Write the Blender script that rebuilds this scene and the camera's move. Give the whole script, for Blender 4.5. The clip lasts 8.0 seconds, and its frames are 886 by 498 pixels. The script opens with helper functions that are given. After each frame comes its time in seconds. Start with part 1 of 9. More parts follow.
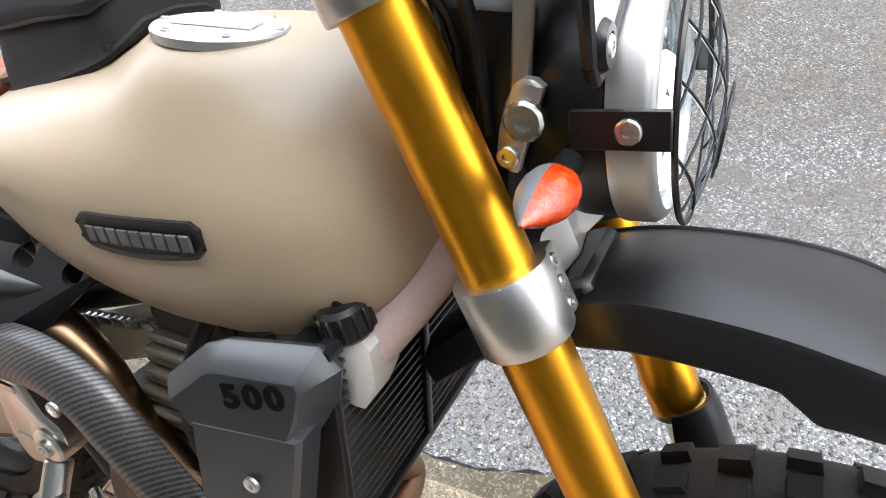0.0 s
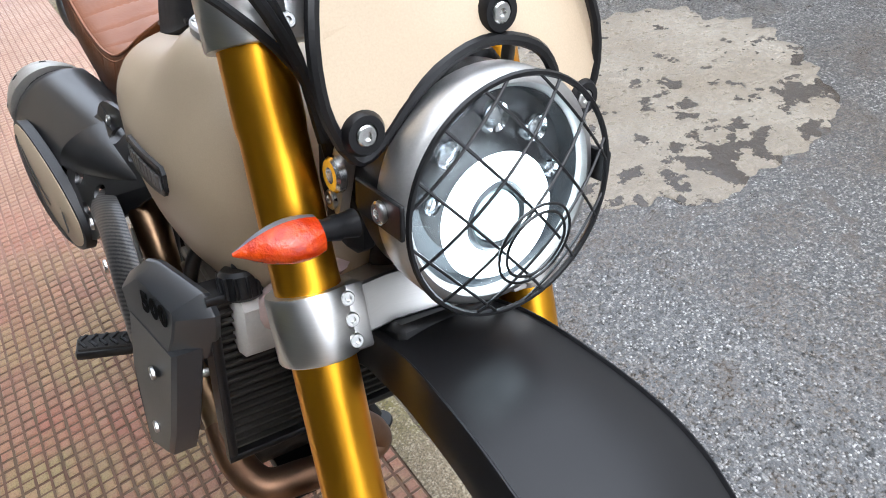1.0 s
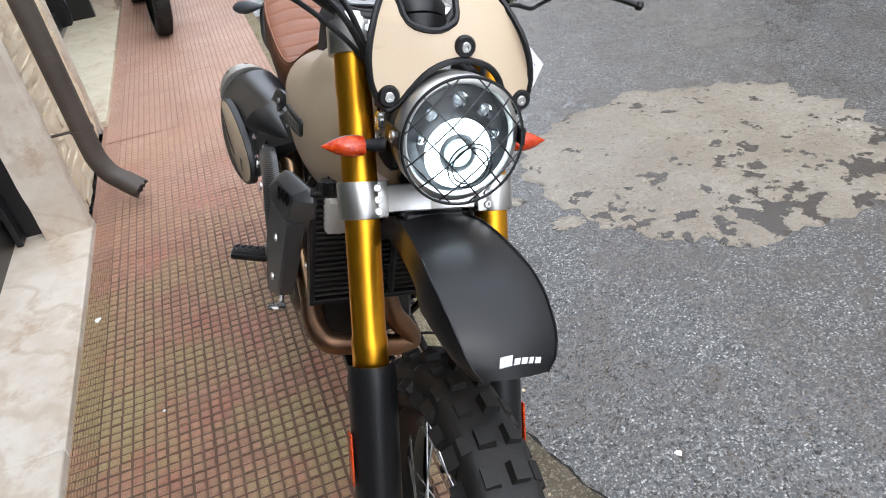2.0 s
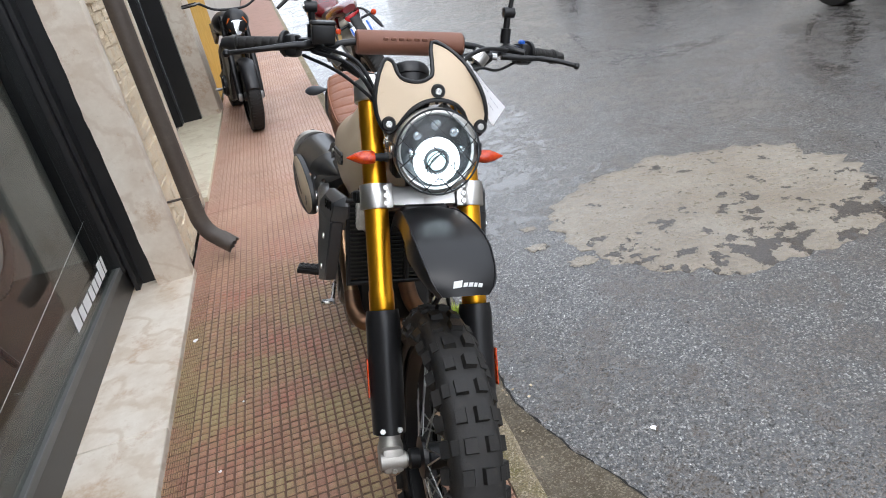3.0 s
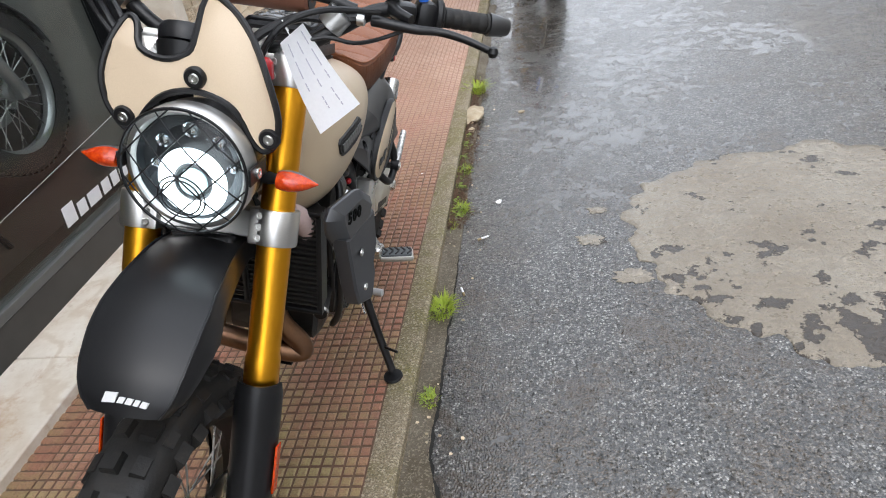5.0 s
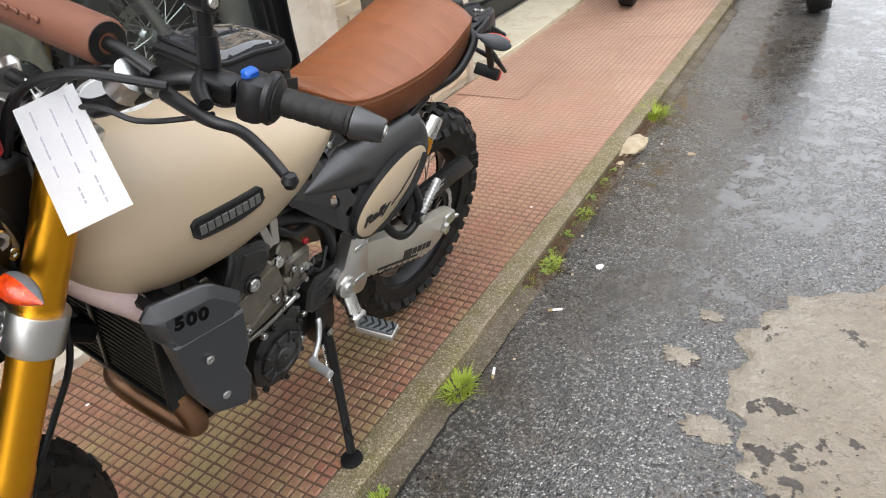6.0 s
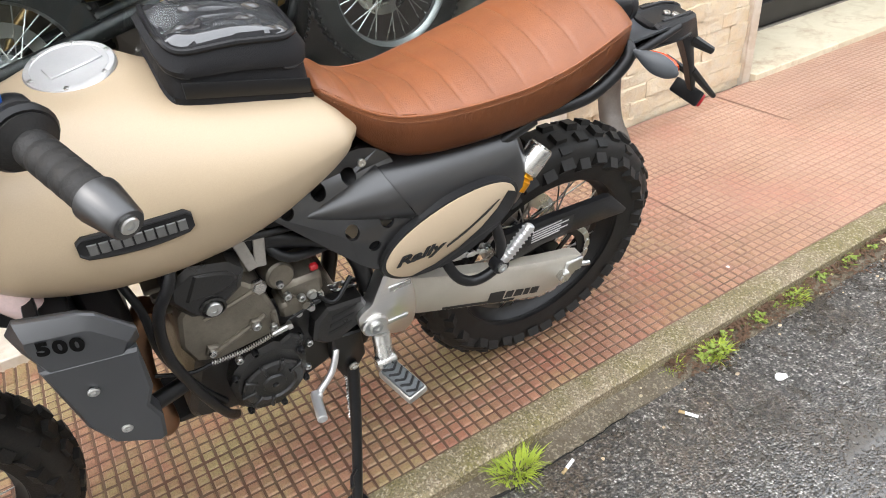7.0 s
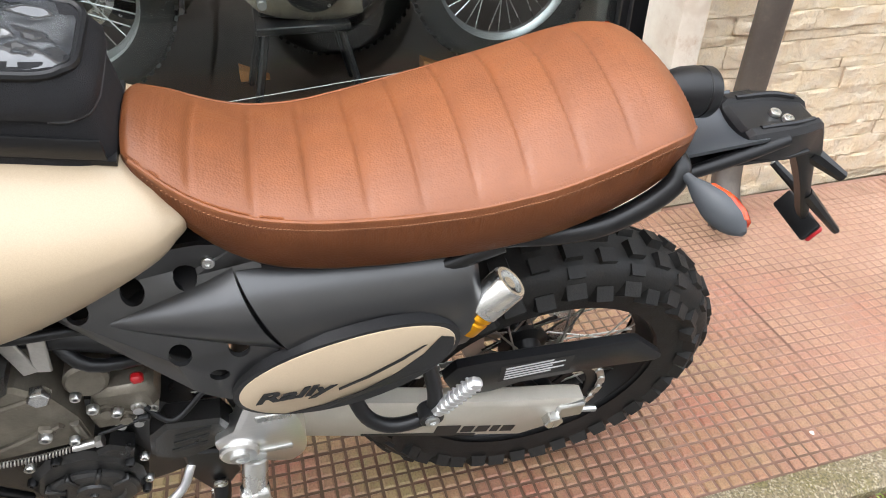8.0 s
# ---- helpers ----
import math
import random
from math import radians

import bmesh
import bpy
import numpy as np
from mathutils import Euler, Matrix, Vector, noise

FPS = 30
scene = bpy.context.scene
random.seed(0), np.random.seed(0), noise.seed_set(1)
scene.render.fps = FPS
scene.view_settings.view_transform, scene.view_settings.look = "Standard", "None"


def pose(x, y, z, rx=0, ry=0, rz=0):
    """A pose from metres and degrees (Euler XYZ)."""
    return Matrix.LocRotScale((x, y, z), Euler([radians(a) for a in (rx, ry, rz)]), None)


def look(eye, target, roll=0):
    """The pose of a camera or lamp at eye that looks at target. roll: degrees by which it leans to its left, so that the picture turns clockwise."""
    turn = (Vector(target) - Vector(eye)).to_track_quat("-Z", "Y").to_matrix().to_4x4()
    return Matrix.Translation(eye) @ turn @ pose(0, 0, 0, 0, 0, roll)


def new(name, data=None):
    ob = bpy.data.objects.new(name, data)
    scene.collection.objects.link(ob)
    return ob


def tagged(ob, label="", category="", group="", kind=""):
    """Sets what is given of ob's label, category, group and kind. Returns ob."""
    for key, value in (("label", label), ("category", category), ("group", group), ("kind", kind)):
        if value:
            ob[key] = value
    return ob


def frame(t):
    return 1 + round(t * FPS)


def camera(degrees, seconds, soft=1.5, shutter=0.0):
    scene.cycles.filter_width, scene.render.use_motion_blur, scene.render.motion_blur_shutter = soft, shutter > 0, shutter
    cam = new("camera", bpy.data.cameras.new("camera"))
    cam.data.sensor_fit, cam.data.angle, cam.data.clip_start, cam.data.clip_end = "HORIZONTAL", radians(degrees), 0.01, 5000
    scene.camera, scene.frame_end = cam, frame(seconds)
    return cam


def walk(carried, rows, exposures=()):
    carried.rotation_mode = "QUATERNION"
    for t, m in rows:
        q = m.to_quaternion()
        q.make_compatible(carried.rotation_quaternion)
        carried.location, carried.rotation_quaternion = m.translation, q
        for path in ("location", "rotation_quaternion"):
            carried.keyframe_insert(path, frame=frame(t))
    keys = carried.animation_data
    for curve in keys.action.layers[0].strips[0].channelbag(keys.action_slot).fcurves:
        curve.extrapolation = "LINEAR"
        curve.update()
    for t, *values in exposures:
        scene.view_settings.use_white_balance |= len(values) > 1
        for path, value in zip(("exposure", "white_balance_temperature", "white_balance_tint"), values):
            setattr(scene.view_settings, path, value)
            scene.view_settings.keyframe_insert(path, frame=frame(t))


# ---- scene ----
cam = camera(67.0, 8.0, 1.0)
PATH = [
    (0, (-0.064, 0.185, 1.195), (1.199, 0.924, -0.168), -10.2),
    (0.5, (0.054, 0.087, 1.217), (1.152, 1.022, -0.168), -5.5),
    (0.8, (0.103, 0.01, 1.215), (1.024, 1.17, -0.129), -8.5),
    (1, (0.139, -0.085, 1.227), (0.867, 1.239, -0.084), -9.9),
    (1.2, (0.168, -0.179, 1.244), (0.722, 1.252, -0.039), -10.1),
    (1.5, (0.143, -0.299, 1.27), (0.554, 1.243, 0.064), -9.0),
    (1.7, (0.089, -0.394, 1.311), (0.561, 1.128, 0.102), -7.5),
    (2.8, (0.108, -1.057, 1.375), (0.418, 0.721, 0.511), -12.7),
    (3, (0.107, -1.114, 1.37), (0.412, 0.659, 0.495), -12.3),
    (3.5, (0.28, -1.166, 1.346), (0.498, 0.634, 0.501), -9.6),
    (4, (0.442, -1.094, 1.322), (0.387, 0.668, 0.379), -11.7),
    (4.5, (0.653, -0.821, 1.271), (0.438, 0.907, 0.286), -9.9),
    (4.7, (0.729, -0.721, 1.289), (0.505, 0.976, 0.255), -10.6),
    (5.8, (1.214, -0.101, 1.256), (0.346, 1.349, 0.186), -6.5),
    (6, (1.237, 0.02, 1.254), (0.294, 1.426, 0.19), -7.4),
    (6.5, (1.305, 0.308, 1.22), (-0.048, 1.363, 0.192), -7.6),
    (7, (1.285, 0.558, 1.206), (-0.181, 1.363, 0.11), -6.0),
    (7.5, (1.102, 0.793, 1.197), (-0.412, 1.457, 0.072), -1.0),
    (8, (1.005, 0.993, 1.181), (-0.556, 1.444, 0.015), 0.9),
]
LIGHTNESS = [(0, 2.3, 5900, 10), (0.5, 1.75, 5800, 10), (1, 1.64, 5750, 10), (1.5, 1.5, 5800, 10), (3, 1.17, 5880, 10), (4.7, 1.14, 5930, 10), (6, 1.4, 6200, 10), (6.5, 1.65, 6250, 10), (7, 1.86, 6200, 10), (8, 1.9, 6100, 10)]
walk(cam, [(t, look(eye, target, roll)) for t, eye, target, roll in PATH], LIGHTNESS)

# ---- world and light ----
world = bpy.data.worlds.new("overcast_sky")
scene.world = world
world.use_nodes = True
wn, wl = world.node_tree.nodes, world.node_tree.links
sky = wn.new("ShaderNodeTexSky")
sky.sky_type, sky.sun_disc = "NISHITA", False
sky.sun_elevation, sky.sun_rotation = radians(58), radians(175)
sky.air_density, sky.dust_density, sky.ozone_density = 1.0, 8.0, 1.0
grey = wn.new("ShaderNodeHueSaturation")
grey.inputs["Saturation"].default_value = 0.55
wl.new(sky.outputs[0], grey.inputs["Color"])
cloud = wn.new("ShaderNodeMix")
cloud.data_type = "RGBA"
cloud.inputs[0].default_value = 0.74
cloud.inputs[7].default_value = (6.2, 6.25, 6.3, 1)
wl.new(grey.outputs[0], cloud.inputs[6])
wl.new(cloud.outputs[2], wn["Background"].inputs["Color"])
wn["Background"].inputs["Strength"].default_value = 0.15

sun = new("sun", bpy.data.lights.new("sun", "SUN"))
sun.data.energy, sun.data.angle, sun.data.color = 0.65, radians(140), (1.0, 0.99, 0.97)
sun.matrix_basis = look((0.46, -4.68, 8.48), (0, 0.6, 0))
scene.view_settings.exposure = 0.95
# added area lamp high inside the shop window, standing in for daylight on the showroom
shop_fill = new("window_fill", bpy.data.lights.new("window_fill", "AREA"))
shop_fill.data.shape, shop_fill.data.size, shop_fill.data.size_y, shop_fill.data.energy = "RECTANGLE", 4.0, 0.4, 8
shop_fill.data.spread = radians(95)
shop_fill.matrix_basis = look((-1.02, 0.05, 2.45), (-2.4, 0.6, 0.9))


# ---- materials ----
def tree(name):
    m = bpy.data.materials.new(name)
    m.use_nodes = True
    return m, m.node_tree.nodes, m.node_tree.links, m.node_tree.nodes["Principled BSDF"]


def coords(n, l, where):
    if where == "world":
        return n.new("ShaderNodeNewGeometry").outputs["Position"]
    return n.new("ShaderNodeTexCoord").outputs["Object"]


def noise_node(n, l, vec, scale, detail=5, rough=0.6):
    t = n.new("ShaderNodeTexNoise")
    t.inputs["Scale"].default_value, t.inputs["Detail"].default_value, t.inputs["Roughness"].default_value = scale, detail, rough
    l.new(vec, t.inputs["Vector"])
    return t.outputs["Fac"]


def ramp(n, l, fac, a, b, lo=0.0, hi=1.0):
    r = n.new("ShaderNodeMapRange")
    r.inputs[1].default_value, r.inputs[2].default_value = a, b
    r.inputs[3].default_value, r.inputs[4].default_value = lo, hi
    l.new(fac, r.inputs[0])
    return r.outputs[0]


def mix(n, l, fac, a, b, mode="MIX"):
    m = n.new("ShaderNodeMix")
    m.data_type, m.blend_type = "RGBA", mode
    for sock, v in ((m.inputs[0], fac), (m.inputs[6], a), (m.inputs[7], b)):
        if isinstance(v, bpy.types.NodeSocket):
            l.new(v, sock)
        elif isinstance(v, (int, float)):
            sock.default_value = v
        else:
            sock.default_value = (*v, 1)
    return m.outputs[2]


def bump(n, l, p, height, strength, distance=0.002):
    b = n.new("ShaderNodeBump")
    b.inputs["Strength"].default_value, b.inputs["Distance"].default_value = strength, distance
    l.new(height, b.inputs["Height"])
    l.new(b.outputs[0], p.inputs["Normal"])
    return b


def surface(name, col, col2=None, rough=0.5, rough2=None, metal=0.0, big=6.0, fine=220.0, grain=0.15, coat=0.0, where="object", dirt=0.0, spec=0.5):
    """Two scales of variation in colour and gloss, and a fine relief."""
    m, n, l, p = tree(name)
    v = coords(n, l, where)
    a, b = noise_node(n, l, v, big), noise_node(n, l, v, fine, 3)
    col2 = col2 or tuple(c * 0.82 for c in col)
    base = mix(n, l, ramp(n, l, a, 0.35, 0.68), col, col2)
    base = mix(n, l, ramp(n, l, b, 0.3, 0.7, 0.0, 0.35), base, tuple(c * 0.7 for c in col))
    if dirt:
        d = noise_node(n, l, v, big * 4, 8, 0.7)
        base = mix(n, l, ramp(n, l, d, 0.55, 0.75, 0, dirt), base, (0.13, 0.10, 0.07))
    l.new(base, p.inputs["Base Color"])
    l.new(ramp(n, l, a, 0.3, 0.7, rough, rough2 if rough2 is not None else min(1, rough * 1.25)), p.inputs["Roughness"])
    p.inputs["Metallic"].default_value = metal
    p.inputs["Specular IOR Level"].default_value = spec
    p.inputs["Coat Weight"].default_value = coat
    p.inputs["Coat Roughness"].default_value = 0.12
    if grain:
        bump(n, l, p, b, grain)
    return m


def glowing(name, col, strength):
    m, n, l, p = tree(name)
    p.inputs["Base Color"].default_value = (*col, 1)
    p.inputs["Emission Color"].default_value = (*col, 1)
    p.inputs["Emission Strength"].default_value = strength
    return m


def leather_material():
    m, n, l, p = tree("brown_leather")
    v = coords(n, l, "object")
    vor = n.new("ShaderNodeTexVoronoi")
    vor.inputs["Scale"].default_value = 420
    l.new(v, vor.inputs["Vector"])
    a = noise_node(n, l, v, 14, 6)
    base = mix(n, l, ramp(n, l, a, 0.3, 0.7), (0.235, 0.079, 0.027), (0.185, 0.060, 0.020))
    l.new(base, p.inputs["Base Color"])
    l.new(ramp(n, l, a, 0.3, 0.7, 0.35, 0.48), p.inputs["Roughness"])
    bump(n, l, p, vor.outputs["Distance"], 0.25, 0.0012)
    return m


def carbon_material():
    m, n, l, p = tree("carbon_weave")
    v = coords(n, l, "object")
    w = n.new("ShaderNodeTexWave")
    w.bands_direction = "DIAGONAL"
    w.inputs["Scale"].default_value, w.inputs["Distortion"].default_value = 75, 2.2
    w.inputs["Detail"].default_value, w.inputs["Detail Scale"].default_value = 3.0, 6.0
    l.new(v, w.inputs["Vector"])
    l.new(mix(n, l, w.outputs["Fac"], (0.022, 0.022, 0.024), (0.115, 0.11, 0.104)), p.inputs["Base Color"])
    p.inputs["Roughness"].default_value, p.inputs["Metallic"].default_value = 0.3, 0.3
    return m


def brushed(name, col, rough=0.32, axis=2, stretch=30.0, coat=0.0):
    m, n, l, p = tree(name)
    v = coords(n, l, "object")
    mp = n.new("ShaderNodeMapping")
    sc = [6.0, 6.0, 6.0]
    sc[axis] = 6.0 * stretch
    mp.inputs["Scale"].default_value = sc
    l.new(v, mp.inputs["Vector"])
    a = noise_node(n, l, mp.outputs[0], 4, 4)
    l.new(mix(n, l, ramp(n, l, a, 0.3, 0.7), col, tuple(c * 0.94 for c in col)), p.inputs["Base Color"])
    l.new(ramp(n, l, a, 0.3, 0.7, rough * 0.92, rough * 1.12), p.inputs["Roughness"])
    p.inputs["Metallic"].default_value = 1.0
    p.inputs["Coat Weight"].default_value = coat
    return m


def thin_glass(name, tint, rough=0.0):
    """A clear sheet: what is behind it, and the reflection on its face."""
    m, n, l, p = tree(name)
    n.remove(p)
    clear, shine, blend, fres = n.new("ShaderNodeBsdfTransparent"), n.new("ShaderNodeBsdfGlossy"), n.new("ShaderNodeMixShader"), n.new("ShaderNodeLayerWeight")
    clear.inputs[0].default_value = (*tint, 1)
    shine.inputs["Roughness"].default_value = rough
    power = n.new("ShaderNodeMath")
    power.operation = "POWER"
    l.new(fres.outputs["Facing"], power.inputs[0])
    power.inputs[1].default_value = 5.0
    fres.inputs["Blend"].default_value = 0.5
    l.new(ramp(n, l, power.outputs[0], 0, 1, 0.035, 0.9), blend.inputs[0])
    l.new(clear.outputs[0], blend.inputs[1])
    l.new(shine.outputs[0], blend.inputs[2])
    l.new(blend.outputs[0], n["Material Output"].inputs["Surface"])
    return m


def asphalt_material():
    """Wet coarse asphalt: stones of several greys, damp brown hollows, thin puddles."""
    m, n, l, p = tree("wet_asphalt")
    v = coords(n, l, "world")
    vor = n.new("ShaderNodeTexVoronoi")
    vor.inputs["Scale"].default_value = 165
    l.new(v, vor.inputs["Vector"])
    sep = n.new("ShaderNodeSeparateColor")
    l.new(vor.outputs["Color"], sep.inputs[0])
    stone = mix(n, l, ramp(n, l, sep.outputs[0], 0.35, 1.0), (0.030, 0.0275, 0.0245), (0.40, 0.379, 0.346))
    stone = mix(n, l, ramp(n, l, sep.outputs[1], 0.86, 0.94), stone, (0.60, 0.585, 0.555))
    fine = noise_node(n, l, v, 270, 3)
    stone = mix(n, l, ramp(n, l, fine, 0.4, 0.65, 0, 0.4), stone, (0.08, 0.077, 0.072))
    edge = ramp(n, l, vor.outputs["Distance"], 0.45, 0.75)
    stone = mix(n, l, edge, stone, (0.085, 0.08, 0.072))
    big = noise_node(n, l, v, 1.3, 6, 0.62)
    mid = noise_node(n, l, v, 13, 8, 0.75)
    stain = noise_node(n, l, v, 2.6, 8, 0.72)
    stone = mix(n, l, ramp(n, l, stain, 0.47, 0.60, 0, 0.72), stone, (0.085, 0.058, 0.034))
    add = n.new("ShaderNodeMath")
    add.operation = "ADD"
    l.new(ramp(n, l, big, 0.3, 0.7, 0.10, 0.50), add.inputs[0])
    l.new(ramp(n, l, mid, 0.3, 0.7, -0.08, 0.50), add.inputs[1])
    pos = n.new("ShaderNodeSeparateXYZ")
    l.new(v, pos.inputs[0])
    damp = n.new("ShaderNodeMath")
    damp.operation = "ADD"
    l.new(add.outputs[0], damp.inputs[0])
    l.new(ramp(n, l, pos.outputs[1], 0.3, 2.6, -0.22, 0.05), damp.inputs[1])
    crown = n.new("ShaderNodeMath")
    crown.operation = "ADD"
    l.new(damp.outputs[0], crown.inputs[0])
    l.new(ramp(n, l, pos.outputs[0], 0.6, 1.7, 0.02, -0.03), crown.inputs[1])
    add = crown
    lump = n.new("ShaderNodeTexVoronoi")
    lump.inputs["Scale"].default_value = 85
    l.new(v, lump.inputs["Vector"])
    level = n.new("ShaderNodeMath")
    level.operation = "MULTIPLY_ADD"
    l.new(lump.outputs["Distance"], level.inputs[0])
    level.inputs[1].default_value = 0.34
    l.new(add.outputs[0], level.inputs[2])
    wet = ramp(n, l, level.outputs[0], 0.50, 0.80)
    pool = ramp(n, l, level.outputs[0], 0.79, 0.82)
    coarse = noise_node(n, l, v, 88, 3, 0.6)
    stone = mix(n, l, ramp(n, l, coarse, 0.51, 0.56, 0, 0.85), stone, (0.022, 0.0215, 0.020))
    blot = noise_node(n, l, v, 6.5, 5, 0.6)
    stone = mix(n, l, ramp(n, l, blot, 0.60, 0.66, 0, 0.8), stone, (0.065, 0.045, 0.027))
    col = mix(n, l, ramp(n, l, wet, 0, 1, 0, 0.25), stone, (0.06, 0.054, 0.046))
    col = mix(n, l, pool, col, (0.05, 0.043, 0.034))
    l.new(col, p.inputs["Base Color"])
    l.new(ramp(n, l, wet, 0, 1, 0.42, 0.22), p.inputs["Roughness"])
    hgt = n.new("ShaderNodeMath")
    hgt.operation = "MULTIPLY_ADD"
    l.new(vor.outputs["Distance"], hgt.inputs[0])
    l.new(ramp(n, l, pool, 0, 1.0, -1.0, 0.0), hgt.inputs[1])
    l.new(ramp(n, l, fine, 0, 1, 0, 0.12), hgt.inputs[2])
    bump(n, l, p, hgt.outputs[0], 1.0, 0.010)
    proud = n.new("ShaderNodeMath")
    proud.operation = "MULTIPLY"
    l.new(ramp(n, l, wet, 0, 1, 0.85, 1.0), proud.inputs[0])
    l.new(ramp(n, l, sep.outputs[2], 0.26, 0.36, 0.12, 1.0), proud.inputs[1])
    full = n.new("ShaderNodeMath")
    full.operation = "MAXIMUM"
    l.new(proud.outputs[0], full.inputs[0])
    l.new(pool, full.inputs[1])
    l.new(full.outputs[0], p.inputs["Coat Weight"])
    l.new(ramp(n, l, wet, 0, 1, 0.13, 0.05), p.inputs["Coat Roughness"])
    p.inputs["Coat IOR"].default_value = 1.75
    film = n.new("ShaderNodeBump")
    film.inputs["Distance"].default_value = 0.004
    l.new(ramp(n, l, pool, 0, 1, 0.17, 0.012), film.inputs["Strength"])
    l.new(hgt.outputs[0], film.inputs["Height"])
    l.new(film.outputs[0], p.inputs["Coat Normal"])
    return m


def tile_material():
    """Red cement paving with green moss, pale lime and damp, in patches over the whole walk."""
    m, n, l, p = tree("red_cement_tile")
    v = coords(n, l, "world")
    info = n.new("ShaderNodeObjectInfo")
    geo = n.new("ShaderNodeNewGeometry")
    a, b, c = noise_node(n, l, v, 2.4, 6, 0.65), noise_node(n, l, v, 26, 5), noise_node(n, l, v, 240, 3)
    base = mix(n, l, ramp(n, l, b, 0.3, 0.7), (0.39, 0.205, 0.122), (0.26, 0.125, 0.078))
    base = mix(n, l, ramp(n, l, info.outputs["Random"], 0, 1, 0, 0.35), base, (0.43, 0.24, 0.145))
    base = mix(n, l, ramp(n, l, geo.outputs["Random Per Island"], 0, 1, 0, 0.6), base, (0.21, 0.095, 0.065))
    base = mix(n, l, ramp(n, l, noise_node(n, l, v, 3.1, 6, 0.6), 0.50, 0.60, 0, 0.65), base, (0.34, 0.115, 0.075))
    sep = n.new("ShaderNodeSeparateXYZ")
    l.new(v, sep.inputs[0])
    green = n.new("ShaderNodeMath")
    green.operation = "MULTIPLY"
    l.new(ramp(n, l, a, 0.44, 0.56, 0, 0.85), green.inputs[0])
    l.new(ramp(n, l, sep.outputs[1], 1.0, 2.4, 1, 0.15), green.inputs[1])
    base = mix(n, l, green.outputs[0], base, (0.29, 0.245, 0.105))
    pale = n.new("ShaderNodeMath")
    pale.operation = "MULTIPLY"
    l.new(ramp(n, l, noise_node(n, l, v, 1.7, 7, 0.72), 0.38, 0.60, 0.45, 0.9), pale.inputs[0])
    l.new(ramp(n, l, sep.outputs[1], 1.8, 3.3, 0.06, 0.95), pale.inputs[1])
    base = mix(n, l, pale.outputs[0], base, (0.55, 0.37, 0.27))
    lime = noise_node(n, l, v, 11, 8, 0.75)
    base = mix(n, l, ramp(n, l, lime, 0.68, 0.74, 0, 0.8), base, (0.55, 0.50, 0.40))
    base = mix(n, l, ramp(n, l, c, 0.45, 0.70, 0, 0.55), base, (0.14, 0.08, 0.05))
    l.new(base, p.inputs["Base Color"])
    l.new(ramp(n, l, a, 0.3, 0.7, 0.30, 0.55), p.inputs["Roughness"])
    bump(n, l, p, c, 0.7, 0.002)
    return m


def groove_material():
    """Grooves of the paving: dirty and dark, filled with pale tile dust where the walk is worn."""
    m, n, l, p = tree("tile_groove")
    v = coords(n, l, "world")
    a, c = noise_node(n, l, v, 3.2, 6, 0.65), noise_node(n, l, v, 160, 3)
    base = mix(n, l, ramp(n, l, noise_node(n, l, v, 14, 5), 0.35, 0.65), (0.125, 0.060, 0.038), (0.115, 0.078, 0.045))
    sep = n.new("ShaderNodeSeparateXYZ")
    l.new(v, sep.inputs[0])
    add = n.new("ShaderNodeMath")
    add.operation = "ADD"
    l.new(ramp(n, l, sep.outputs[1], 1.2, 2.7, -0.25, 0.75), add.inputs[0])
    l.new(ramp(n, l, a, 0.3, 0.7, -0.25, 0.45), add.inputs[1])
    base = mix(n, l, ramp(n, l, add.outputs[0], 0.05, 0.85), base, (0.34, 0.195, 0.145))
    base = mix(n, l, ramp(n, l, c, 0.45, 0.75, 0, 0.45), base, (0.08, 0.045, 0.03))
    l.new(base, p.inputs["Base Color"])
    p.inputs["Roughness"].default_value = 0.7
    bump(n, l, p, c, 0.5, 0.001)
    return m


def moss_material(name, col, col2, moss, grit=0.6):
    """Old concrete grown over with moss in patches, gritty."""
    m, n, l, p = tree(name)
    v = coords(n, l, "world")
    a, b, c = noise_node(n, l, v, 6, 7, 0.7), noise_node(n, l, v, 34, 6, 0.7), noise_node(n, l, v, 210, 4)
    base = mix(n, l, ramp(n, l, b, 0.3, 0.7), col, col2)
    base = mix(n, l, ramp(n, l, a, 0.42, 0.62, 0, 0.9), base, moss)
    vor = n.new("ShaderNodeTexVoronoi")
    vor.inputs["Scale"].default_value = 210
    l.new(v, vor.inputs["Vector"])
    sep = n.new("ShaderNodeSeparateColor")
    l.new(vor.outputs["Color"], sep.inputs[0])
    base = mix(n, l, ramp(n, l, sep.outputs[0], 0.62, 0.92, 0, grit), base, (0.52, 0.45, 0.33))
    base = mix(n, l, ramp(n, l, c, 0.44, 0.62, 0, 0.75), base, (0.075, 0.06, 0.032))
    l.new(base, p.inputs["Base Color"])
    l.new(ramp(n, l, a, 0.3, 0.7, 0.5, 0.85), p.inputs["Roughness"])
    add = n.new("ShaderNodeMath")
    add.operation = "ADD"
    l.new(b, add.inputs[0])
    l.new(c, add.inputs[1])
    bump(n, l, p, add.outputs[0], 0.8, 0.005)
    return m


